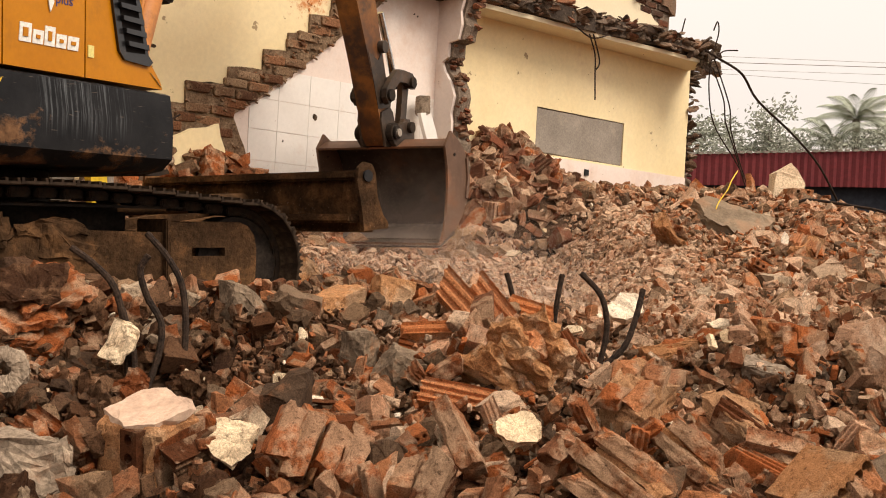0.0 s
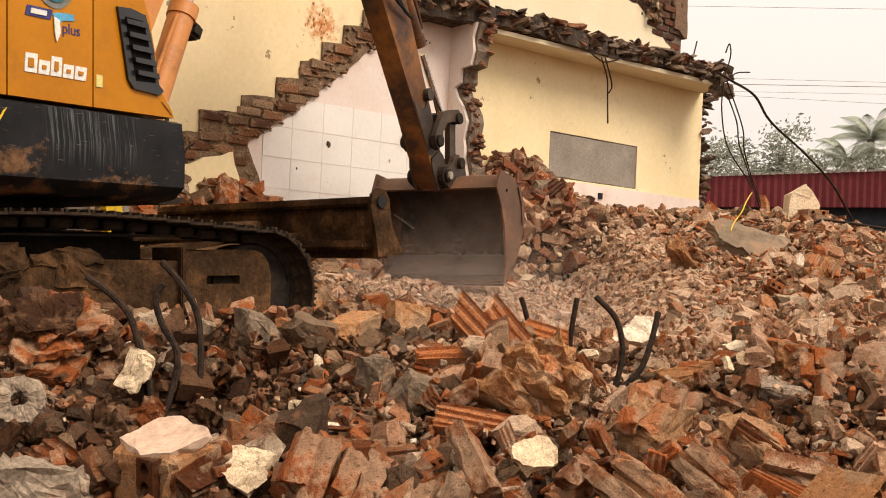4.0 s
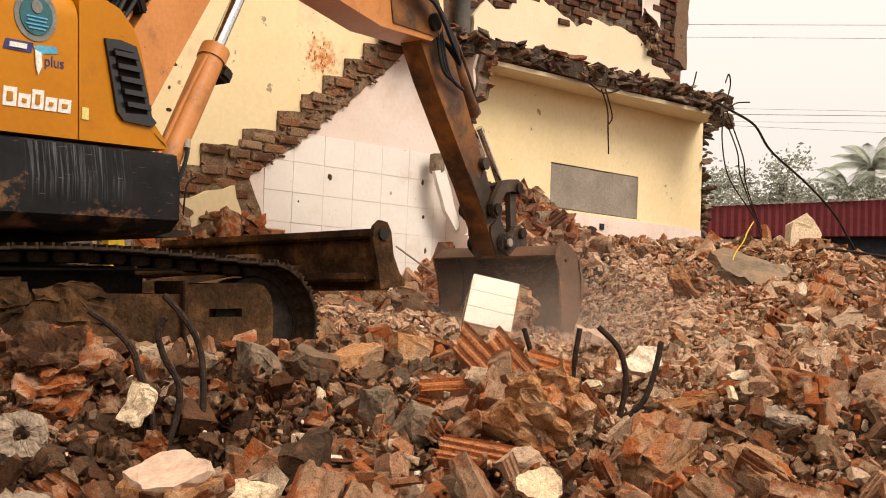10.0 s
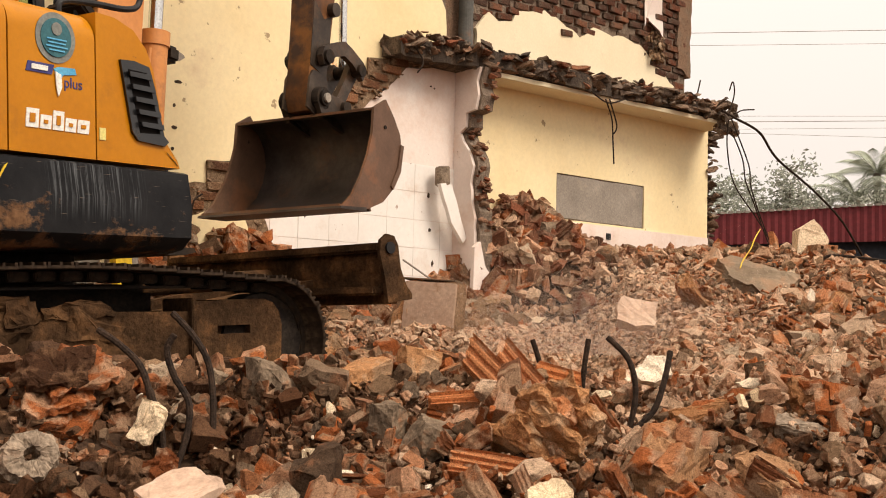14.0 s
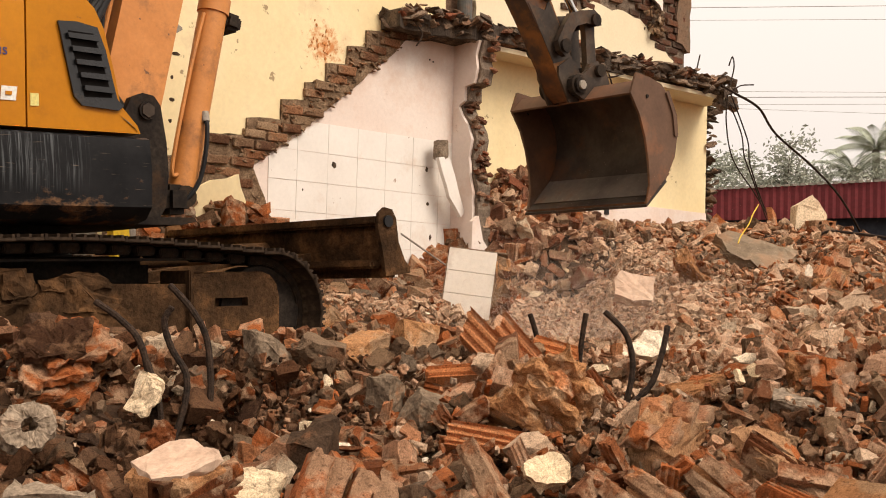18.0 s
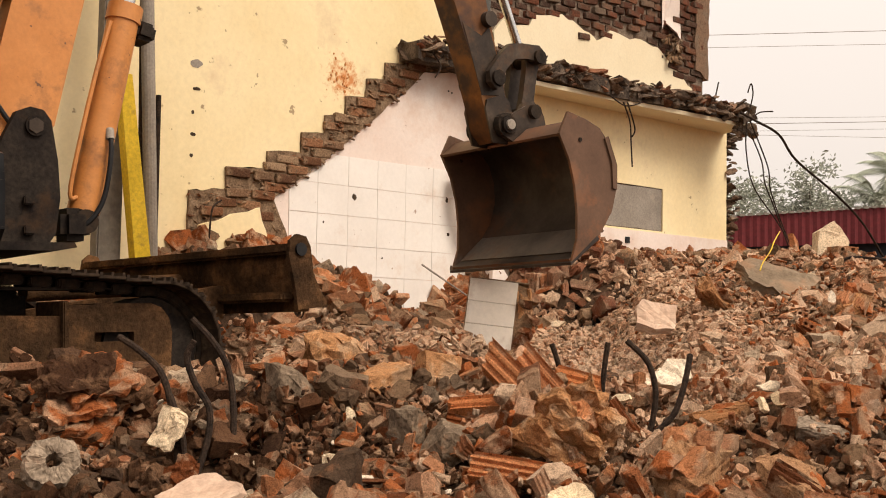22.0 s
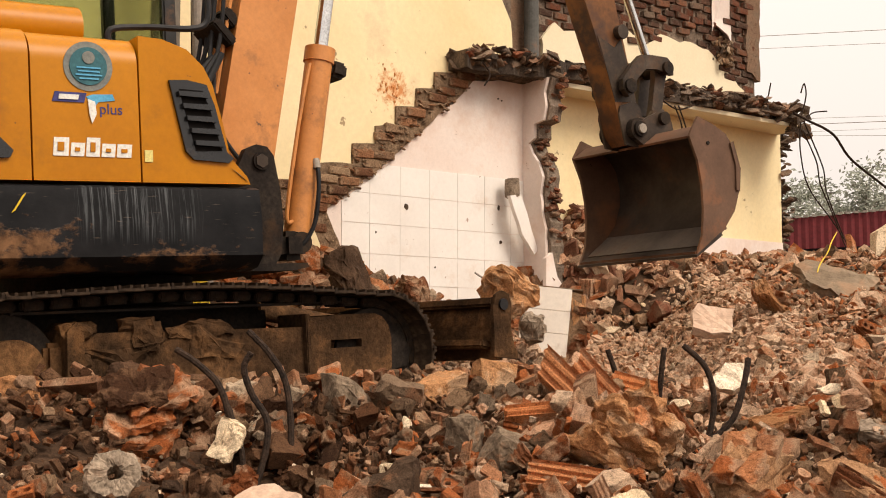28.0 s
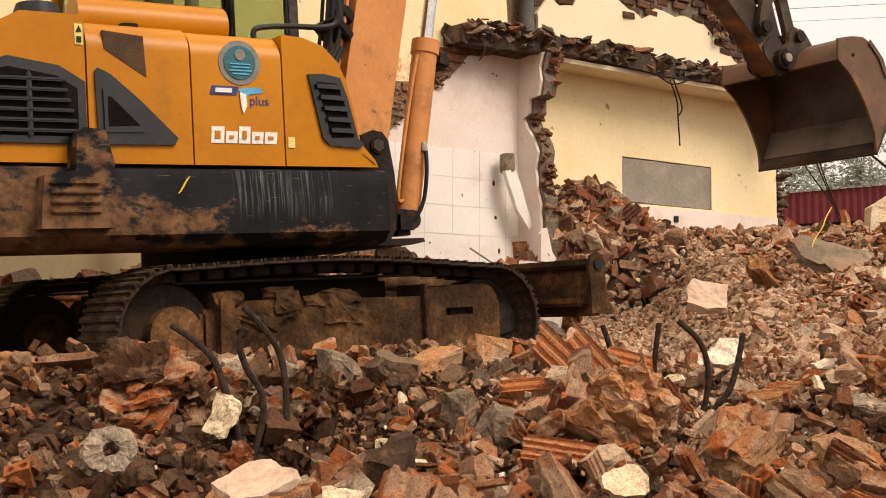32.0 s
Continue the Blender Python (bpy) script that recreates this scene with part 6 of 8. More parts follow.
def clear_of_lane(x, y):
    a = radians(45)
    dx, dy = x - START[0], y - START[1]
    s, w = dx * math.cos(a) + dy * math.sin(a), -dx * math.sin(a) + dy * math.cos(a)
    return not (-4 < s < 1.7 and -1.03 < w < 1.5)


def in_front_of_house(x, y):
    return (Vector((x, y, 0)) - P0).dot(N) > 0.06 or (Vector((x, y, 0)) - P0).dot(U) > 6.2


def strewn(n, spot, sizes, lifts, flat, shapes, dust=0.0, tone=3, shrink=None):
    """Rows for joined(): n pieces where spot() says. dust: share in tone, pale or shaded."""
    rows = []
    for k in range(n):
        at = spot()
        if at is None:
            continue
        x, y, up = at
        kind = pick_kind()
        if kind == "plaster" and rr.random() < 0.45:
            kind = "mortar"
        i = rr.randrange(len(shapes[kind]))
        sc = sizes() * (0.7 if kind == "plaster" else 1) * (shrink(x, y) if shrink else 1)
        much = dust(x, y) if callable(dust) else dust
        mi = (tone(x, y) if callable(tone) else tone) if kind != "plaster" and rr.random() < much else KINDS[kind]
        rows.append((*shapes[kind][i], mi, slope_pose(x, y, up + rr.uniform(*lifts), flat, sc)))
    return rows


def scatter():
    # pieces that can be told apart, near the camera
    for k in range(380):
        y = 2.95 + 2.1 * rr.random() ** 0.85
        x = rr.uniform(-1, 1) * (y * 0.40 + 0.05)
        if taken(x, y):
            continue
        kind = pick_kind()
        i = rr.randrange(len(MESHES[kind]))
        sc = (rr.uniform(0.42, 0.90) if y < 3.6 else rr.uniform(0.30, 0.60)) if kind != "plaster" else rr.uniform(0.5, 0.9)
        # more of the shaded copies towards the left, beside the track
        in_shade = x < -0.35 and kind != "plaster" and rr.random() < (0.32 if x < -0.7 else 0.05)
        shared(NAMES[kind], (SHADED if in_shade else MESHES)[kind][i], slope_pose(x, y, rr.uniform(0.02, 0.085), 0.2 if kind != "plaster" else 0.6, sc), HEAP)

    def near():
        y = 2.3 + 4.6 * rr.random() ** 0.85
        x = rr.uniform(-1, 1) * (y * 0.46 + 0.3)
        return (x, y, 0) if clear_of_lane(x, y) and not taken(x, y) else None
    # dark share on the left paints shade; pale share elsewhere adds dust and highlights
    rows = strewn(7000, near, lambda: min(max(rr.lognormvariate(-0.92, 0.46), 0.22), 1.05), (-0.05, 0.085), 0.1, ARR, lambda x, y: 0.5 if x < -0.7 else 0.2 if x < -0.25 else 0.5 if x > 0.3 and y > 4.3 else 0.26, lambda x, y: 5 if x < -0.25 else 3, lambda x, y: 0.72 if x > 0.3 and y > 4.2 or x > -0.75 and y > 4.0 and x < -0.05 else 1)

    def under():
        y = 2.3 + 4.4 * rr.random() ** 0.85
        x = rr.uniform(-1, 1) * (y * 0.42 + 0.2)
        return (x, y, 0) if clear_of_lane(x, y) else None
    # sunk layer mostly dark nearby, so gaps between pieces look shaded
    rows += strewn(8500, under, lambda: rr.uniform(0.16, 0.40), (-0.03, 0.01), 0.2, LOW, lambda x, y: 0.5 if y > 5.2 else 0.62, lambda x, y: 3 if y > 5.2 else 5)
    joined("near_rubble", rows, MATS, "tumbled fragments of red brick and mortar", "rubble")

    def far():
        y = 6.2 + 7.4 * rr.random()
        x = rr.uniform(-1, 1) * (y * 0.44 + 0.4)
        return (x, y, 0) if clear_of_lane(x, y) and in_front_of_house(x, y) else None
    # central slope mostly in the pale tone: settled dust plus painted haze
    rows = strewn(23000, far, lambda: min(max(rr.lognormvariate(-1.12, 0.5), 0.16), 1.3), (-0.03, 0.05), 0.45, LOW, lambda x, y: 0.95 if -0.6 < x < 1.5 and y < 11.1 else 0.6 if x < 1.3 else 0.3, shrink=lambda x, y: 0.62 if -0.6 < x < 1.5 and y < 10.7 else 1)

    def bank():
        x, y = rr.gauss(0.48, 0.34), rr.gauss(11.05, 0.26)
        return (x, y, 0) if in_front_of_house(x, y) else None
    rows += strewn(900, bank, lambda: rr.uniform(0.3, 1.25), (-0.03, 0.08), 0.15, ARR, lambda x, y: 0.75, lambda x, y: rr.choice((3, 4, 4)))

    def pale():
        x, y = rr.uniform(-0.5, 1.6), rr.uniform(5.9, 10.4)
        return (x, y, 0) if clear_of_lane(x, y) and in_front_of_house(x, y) else None
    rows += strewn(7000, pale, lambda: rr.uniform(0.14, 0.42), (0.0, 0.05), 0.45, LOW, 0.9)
    joined("far_rubble", rows, MATS, "slope of broken brick and mortar before the house", "rubble")

    def chips():
        y = 2.3 + 8.0 * rr.random() ** 1.2
        x = rr.uniform(-1, 1) * (y * 0.45 + 0.3)
        fine = y > 5.4 or (-1.1 < x < -0.1 and 4.0 < y < 5.0) or rr.random() < 0.55
        return (x, y, 0) if fine and clear_of_lane(x, y) and in_front_of_house(x, y) else None
    # chips on the left carry on the painted shade
    rows = strewn(24000, chips, lambda: rr.uniform(0.08, 0.24), (-0.01, 0.06), 0.2, LOW, lambda x, y: 0.35 if x > -0.3 else 0.65, lambda x, y: 3 if x > -0.3 or y > 5.5 else 5)
    joined("brick_grit", rows, MATS, "small chips of brick, mortar and plaster", "rubble")

    # the heap goes on to the sides and behind
    def around():
        x, y = rr.uniform(-7, 8), rr.uniform(-2.5, 13.5)
        seen = y > 2.3 and abs(x) < y * 0.42 + 0.2
        return None if seen or not clear_of_lane(x, y) or (y > 6 and not in_front_of_house(x, y)) or math.hypot(x, y) < 0.5 else (x, y, 0)
    rows = strewn(8000, around, lambda: min(max(rr.lognormvariate(-0.3, 0.5), 0.3), 1.8), (-0.03, 0.06), 0.25, LOW, 0.3)
    joined("outer_rubble", rows, MATS, "broken brick and mortar strewn over the demolition ground", "rubble")

    # what lies under and beside the machine, and the heap against the wall
    def lane():
        s, w = rr.uniform(-3.5, 3.1), rr.uniform(-1.2, 1.6)
        a = radians(45)
        return (START[0] + s * math.cos(a) - w * math.sin(a), START[1] + s * math.sin(a) + w * math.cos(a), -0.01)
    rows = strewn(1500, lane, lambda: rr.uniform(0.25, 0.6), (-0.02, 0.02), 0.5, LOW)

    def foot_of_wall():
        s = rr.uniform(-3.2, 2.2)
        o = abs(rr.gauss(0, 0.35)) + 0.05
        p = W(s, 0, o)
        up = 0.34 * math.exp(-(o / 0.45) ** 2) * (0.5 + 0.5 * math.sin(s * 2.2 + 2.5)) * (0.1 if s > 0.3 else 1)
        return (p.x, p.y, up * rr.random() + 0.01)
    rows += strewn(700, foot_of_wall, lambda: rr.uniform(0.5, 1.5), (0, 0.03), 0.35, LOW)
    joined("lane_rubble", rows, MATS, "crushed brick round the tracks and along the wall", "rubble")


def lump(name, at, size, material, label, category, rot=(0, 0, 0), n=30, seed=1, rough=0.012, maker=None):
    """A large piece set in the heap by itself."""
    r = random.Random(seed)
    b = maker(r) if maker else rock(r, *size, n)
    if rough:
        craggy(b, rough * 1.3, seed, 4 if not maker else 3)
    ext = max(max(abs(v.co[k]) for v in b.verts) for k in range(3))
    if at[1] < 6.5:
        KEEP.append((at[0], at[1] - 0.35 * ext, 0.7 * ext))
    ob = part(name, b, material)
    ob.matrix_basis = pose(*at, *rot)
    return tagged(ob, label, category)


def large_pieces():
    bonded = [BRICK, MORTAR]

    def chunk(at, rot, n, label, seed, big=1.0):
        """Bricks still bonded to each other round a core of mortar."""
        r = random.Random(seed)
        ob = thing("brick_chunk", label, "brick chunk")
        ob.matrix_basis = pose(*at, *rot)
        sx, sy, sz = 0.16 * big, 0.10 * big, 0.064 * big
        part("mortar_core", craggy(rock(r, sx * n[0] * 0.95, sy * n[1] * 0.95, sz * n[2] * 0.98, 30), 0.026, seed, 4), CRUST, ob)
        for k in range(n[2]):
            for i in range(n[0]):
                for j in range(n[1]):
                    if r.random() < 0.22:
                        continue
                    ln = sx * r.uniform(0.6, 1.05)
                    c = roughen(ribbed_brick(r, ln, sy * 0.97, sz * 0.98, 3), 1, 0.006, k + 7 * i + 3 * j) if r.random() < 0.25 else roughen(rock(r, ln, sy, sz, 22), 2, 0.010, k + 5 * i + 2 * j)
                    q = part("brick", c, BRICK, ob)
                    q.matrix_basis = Matrix.Translation(((i - (n[0] - 1) / 2) * sx + (0.07 if k % 2 else 0) + r.uniform(-0.02, 0.02), (j - (n[1] - 1) / 2) * sy + r.uniform(-0.015, 0.015), (k - (n[2] - 1) / 2) * sz * 1.08)) @ Euler([r.uniform(-0.10, 0.10) for _ in range(3)]).to_matrix().to_4x4()
        if at[1] < 6.5:
            e = 0.5 * max(sx * n[0], sz * n[2])
            KEEP.append((at[0], at[1] - 0.45 * e, 0.75 * e))
    def strata(at, rot, size, n, label, seed):
        """A mass of flat broken courses lying on each other."""
        r = random.Random(seed)
        ob = thing("brick_mass", label, "brick chunk")
        ob.matrix_basis = pose(*at, *rot)
        th = size[2] / n
        for k in range(n):
            w = 1 - 0.4 * k / (n - 1)
            c = craggy(slab_piece(r, size[0] * w * r.uniform(0.8, 1.1), size[1] * w * r.uniform(0.8, 1.1), th * r.uniform(0.85, 1.15), 9), 0.030, seed + k)
            q = part("brick_course", c, (BRICK, DARKRUBBLE, BRICK)[k % 3] if at[0] < 0 else (TANROCK, TERRACOTTA, TANROCK)[k % 3], ob)
            q.matrix_basis = pose(r.uniform(-0.05, 0.05), r.uniform(-0.04, 0.04), (k - (n - 1) / 2) * th * 0.96, r.uniform(-5, 5), r.uniform(-5, 5), r.uniform(0, 360))
        KEEP.append((at[0], at[1] - 0.30 * size[0], 0.56 * size[0]))
    strata((-1.42, 4.36, 1.22), (24, 14, -10), (0.66, 0.46, 0.30), 11, "large dark mass of broken brick courses on top of the bank", 5)
    strata((-1.0, 3.98, 1.03), (40, 30, 20), (0.26, 0.2, 0.14), 3, "split piece of brick courses propped on edge", 6)
    strata((0.27, 4.27, 1.19), (-14, 46, 30), (0.40, 0.33, 0.33), 7, "big tilted chunk of terracotta brick, split in layers", 8)
    chunk((0.64, 4.05, 1.08), (5, -25, 60), (2, 2, 3), "lump of broken brick and pale mortar", 4)
    chunk((-1.85, 4.5, 1.26), (-10, 8, 35), (2, 2, 3), "bonded bricks tumbled on the bank", 15)
    chunk((0.98, 3.98, 1.02), (10, 30, -40), (2, 2, 2), "split block of brickwork", 6)
    chunk((1.40, 4.95, 1.24), (8, 6, 25), (3, 2, 3), "piece of brick wall lying on the heap", 13)
    def leaning(at, rot, lengths, label, seed, wide=0.062, high=0.085, step=0.066):
        """Bricks side by side on edge, with mortar in the joints, leaning together."""
        r = random.Random(seed)
        ob = thing("leaning_bricks", label, "bricks")
        ob.matrix_basis = pose(*at, *rot)
        for k, ln in enumerate(lengths):
            u = (k - (len(lengths) - 1) / 2) * step
            q = part("brick", roughen(cut_block(r, ln, wide, high, 5), 3, 0.010, seed + k, 28), BRICK, ob)
            q.matrix_basis = pose(u + r.uniform(-0.008, 0.008), r.uniform(-0.02, 0.02), r.uniform(-0.02, 0.02), r.uniform(-6, 6), 90 + r.uniform(-6, 6), 90 + r.uniform(-9, 9))
            if k:
                q = part("mortar_joint", craggy(rock(r, 0.035, wide * 1.1, ln * 0.8, 22), 0.014, seed + k, 3), CRUST, ob)
                q.matrix_basis = pose(u - step / 2, 0.012, -0.02)
        e = 0.5 * max(lengths)
        KEEP.append((at[0], at[1] - 0.3 * e, 0.75 * e))
    leaning((-0.30, 3.36, 0.985), (-42, 24, 8), (0.24, 0.26, 0.23, 0.21), "four bricks leaning on edge, mortar between them", 8)
    leaning((-0.03, 3.15, 0.93), (-40, 14, -14), (0.17, 0.18), "two orange bricks propped against each other", 9)
    leaning((0.08, 3.42, 1.02), (-38, -32, 0), (0.27,), "long narrow brick leaning in the heap", 10)
    leaning((0.49, 3.30, 0.965), (-52, -50, 12), (0.34, 0.40, 0.36), "long split wall strips sliding down the heap", 7, 0.05, 0.07, 0.075)
    leaning((0.70, 3.52, 1.02), (-50, -46, 6), (0.32, 0.26), "brown split strips of wall on edge", 12, 0.045, 0.06, 0.06)
    leaning((0.33, 3.42, 1.0), (-48, 52, 0), (0.18,), "short tubular brick lying askew", 14, 0.05, 0.05)
    # hollow block with a plaster face
    blk = thing("hollow_block", "chunk of hollow brickwork with a pale pink plaster face", "brick chunk")
    blk.matrix_basis = pose(-0.79, 3.46, 0.955, 10, 4, -30)
    r = random.Random(61)
    part("mortar_core", craggy(soften(box(-0.10, 0.115, -0.085, 0.11, -0.13, 0.085), 0.02, 1), 0.014, 5, 6), CRUST, blk)
    q = part("hollow_brick", roughen(holed_brick(r, 0.17, 0.062, 0.205, 1, 4, 0.0165), 0, 0.004, 3), BRICK, blk, "brick end with four round holes")
    q.matrix_basis = pose(0.045, -0.022, -0.03, 0, 0, 90)
    q = part("brick", roughen(cut_block(r, 0.23, 0.18, 0.045, 4), 3, 0.006, 4, 30), BRICK, blk)
    q.matrix_basis = pose(0.10, 0.02, -0.03, 0, 90, 0)
    q = part("plaster_face", craggy(slab_piece(r, 0.27, 0.24, 0.026, 13), 0.006, 8, 4), PINKFACE, blk, "pale pink plaster")
    q.matrix_basis = pose(0.0, 0.0, 0.088, 13, -5, 25)
    KEEP.append((-0.83, 3.32, 0.16))
    chunk((-0.50, 4.95, 1.24), (10, 12, 40), (2, 1, 2), "dusty block of bonded brick by the track", 10)
    chunk((0.95, 5.0, 1.18), (20, -20, 15), (2, 1, 2), "brown chunk of brick beside a bent bar", 11)
    chunk((1.5, 8.2, 1.72), (25, 35, 50), (3, 2, 2), "long wall fragment leaning on the slope", 12)
    chunk((2.3, 8.0, 1.72), (15, -30, 60), (2, 2, 2), "dusty lump of brickwork on the slope", 16)
    lump("concrete_lump", (-1.06, 3.28, 0.90), (0.26, 0.20, 0.22), CONCRETE, "pale rounded lump of concrete", "concrete", (8, 5, 20), 30, 9, 0.022)
    lump("concrete_lump", (-1.06, 4.2, 1.17), (0.11, 0.10, 0.15), PLASTER, "cream lump of plaster and mortar", "plaster", (0, 10, 0), 24, 10, 0.018)
    lump("concrete_lump", (-0.74, 4.84, 1.27), (0.22, 0.15, 0.17), GREYSTONE, "grey broken stone by the track", "concrete", (0, 12, 30), 24, 11, 0.016)
    for k, (at, size, rot, material, label) in enumerate((
            ((-0.134, 4.265, 1.13), (0.13, 0.11, 0.15), (10, 20, 30), GREYSTONE, "grey lump of mortar on the heap"),
            ((-0.276, 4.462, 1.17), (0.10, 0.10, 0.15), (0, -14, 60), GREYSTONE, "upright grey stone with lichen-like stains"),
            ((-0.548, 4.899, 1.285), (0.23, 0.16, 0.12), (12, 14, 10), MORTAR, "flat brown lump of mortar and brick"),
            ((-0.203, 5.046, 1.32), (0.15, 0.12, 0.19), (-14, 12, 20), TANROCK, "orange tan block of brickwork standing askew"),
            ((-0.403, 5.004, 1.305), (0.18, 0.12, 0.11), (8, -18, 40), TANROCK, "tan broken brick on the crest of the heap"))):
        lump("rubble_block", at, size, material, label, "rubble", rot, 20, 90 + k, 0.012, maker=lambda r: cut_block(r, *size, 7))
    lump("concrete_disc", (1.22, 4.66, 1.18), (0.2, 0.15, 0.09), CONCRETE, "dark round concrete lump", "concrete", (30, 0, 0), 30, 14, 0.012)
    lump("plaster_slab", (1.68, 4.86, 1.16), None, DUSTHAZED, "flat brown wall slab on edge", "wall fragment", (78, 4, 24), seed=15, rough=0.008, maker=lambda r: slab_piece(r, 0.42, 0.42, 0.06))
    lump("plaster_slab", (1.42, 4.76, 1.19), None, DUSTHAZED, "pale flaking wall face on a chunk of brick", "wall fragment", (70, 4, 10), seed=25, rough=0.008, maker=lambda r: slab_piece(r, 0.16, 0.24, 0.04))
    lump("plaster_slab", (0.24, 3.60, 1.04), None, PLASTER, "cream painted plaster chunk", "plaster", (48, 6, 20), seed=16, rough=0.011, maker=lambda r: slab_piece(r, 0.17, 0.13, 0.035))
    lump("plaster_slab", (-0.54, 3.42, 0.98), None, PLASTER, "pale cream plaster chunk", "plaster", (55, -4, 10), seed=17, rough=0.011, maker=lambda r: slab_piece(r, 0.15, 0.13, 0.03))
    lump("plaster_slab", (0.83, 5.62, 1.345), None, PLASTER, "cream plaster slab lying in the rubble", "plaster", (62, -14, 12), seed=18, rough=0.011, maker=lambda r: slab_piece(r, 0.22, 0.16, 0.035))
    TOSSED.append(lump("plaster_slab", (1.0, 7.6, 1.62), None, PINKFACE, "pale orange wall slab", "plaster", (50, 5, 12), seed=19, rough=0.016, maker=lambda r: prism([(-0.13, -0.10), (0.10, -0.09), (0.15, 0.09), (-0.06, 0.11), (-0.12, 0.05)], -0.025, 0.025, lambda u, v, w: (u, v, w))))
    lump("plaster_slab", (2.93, 10.9, 2.33), None, PLASTER, "upright fragment of yellow plastered wall", "wall fragment", (84, 6, 10), seed=20, rough=0.008, maker=lambda r: prism([(-0.14, -0.22), (0.13, -0.22), (0.15, 0.03), (0.07, 0.13), (0.0, 0.20), (-0.13, 0.09)], -0.07, 0.07, lambda u, v, w: (u, v, w)))
    lump("concrete_slab", (2.12, 9.35, 1.94), None, SLABGREY, "dusty flat concrete slab tilted in the heap", "concrete", (34, 8, 16), seed=21, rough=0.022, maker=lambda r: slab_piece(r, 0.9, 0.5, 0.07, 8))
    for k, (at, rot, ln, wide, ribs) in enumerate((
            ((0.08, 3.98, 1.065), (58, 8, 0), 0.25, 0.095, 4), ((0.10, 4.85, 1.325), (80, 44, -2), 0.27, 0.115, 3),
            ((0.205, 4.956, 1.334), (80, 48, 0), 0.22, 0.115, 3), ((0.365, 5.216, 1.30), (46, 14, 4), 0.20, 0.11, 3),
            ((-0.046, 4.575, 1.232), (42, -5, 6), 0.18, 0.07, 2), ((0.86, 3.35, 0.86), (6, 18, -40), 0.42, 0.12, 4),
            ((1.02, 3.62, 0.92), (6, 18, -42), 0.40, 0.12, 4), ((0.47, 4.50, 1.19), (40, 50, 20), 0.16, 0.10, 3))):
        lump("ribbed_brick", at, None, TERRACOTTA if k < 5 else BRICK, "grooved orange hollow brick broken off short", "brick", rot, seed=30 + k, rough=0.0, maker=lambda r: roughen(ribbed_brick(r, ln, wide, 0.075, ribs), 1, 0.005, k))
    for k, (x, y, z, e, ln, c, q) in enumerate(((1.06, 3.40, 0.95, (40, 0, -60), 0.2, 6, 2), (2.98, 10.7, 2.22, (0, 0, -80), 0.2, 2, 3), (1.06, 4.75, 1.06, (10, 0, -85), 0.15, 3, 2))):
        lump("hollow_brick", (x, y, z), None, BRICK if k else CRUST, "hollow brick with round holes, mortar still on it", "brick", e, seed=50 + k, rough=0.0, maker=lambda r: roughen(holed_brick(r, ln, 0.2, 0.15 if q > 2 else 0.11, c, q, 0.017), 0, 0.006, k))
    b = bmesh.new()
    rings = []
    for rad, w in ((0.020, -0.045), (0.068, -0.040), (0.078, 0.0), (0.070, 0.042), (0.022, 0.045)):
        rings.append([b.verts.new((w, rad * math.cos(6.2832 * k / 22) * 1.12, rad * math.sin(6.2832 * k / 22))) for k in range(22)])
    for p0, p1 in zip(rings, rings[1:] + rings[:1]):
        for k in range(22):
            b.faces.new((p0[k], p0[(k + 1) % 22], p1[(k + 1) % 22], p1[k]))
    b = roughen(roughen(b, 1, 0.011, 7, 30), 1, 0.006, 3, 80)
    blk = part("concrete_block", b, CONCRETE)
    blk.matrix_basis = pose(-1.275, 3.68, 1.10, 15, -22, -62)
    tagged(blk, "rough round lump of concrete with a hole through it", "concrete block")
    r = random.Random(71)
    pile = thing("brick_pile", "low pile of broken bricks in front of the crawler track", "rubble")
    pile.matrix_basis = pose(*PILE_AT)
    PILE.append(pile)
    for k in range(46):
        u, v = r.gauss(0, 0.20), r.gauss(0, 0.17)
        h = 0.20 * math.exp(-(u / 0.3) ** 2 - (v / 0.28) ** 2) * r.uniform(0.4, 1.1)
        c = roughen(cut_block(r, r.uniform(0.12, 0.24), r.uniform(0.08, 0.11), r.uniform(0.05, 0.075), 5), 1, 0.007, k, 34)
        q = part("brick", c, (BRICK, MORTAR, BRICK)[k % 3], pile)
        q.matrix_basis = pose(u, v, h, r.gauss(0, 40), r.gauss(0, 40), r.uniform(0, 360))
    part("pile_core", craggy(rock(r, 0.62, 0.55, 0.34, 30), 0.03, 9, 3), EARTH, pile)
    for k, (at, size, drop, turn) in enumerate((((-0.19, 7.25, 1.80), (0.30, 0.26, 0.22), -0.42, 1), ((-0.77, 7.55, 1.80), (0.2, 0.16, 0.16), -0.05, -1), ((-0.05, 7.0, 1.58), (0.16, 0.14, 0.12), -0.2, 2), ((-1.12, 7.78, 1.75), (0.72, 0.5, 0.18), -0.14, 0.1))):
        ob = lump("pushed_lump", at, size, (TANROCK, BRICK, CONCRETE, EARTH)[k], ("big brick block shoved along by the dozer blade", "brick lump riding on the blade", "grey lump shoved by the blade", "mound of brown dirt heaped on the blade")[k], "rubble", n=40, seed=80 + k, rough=0.03)
        PUSHED.append((ob, at, drop, turn))
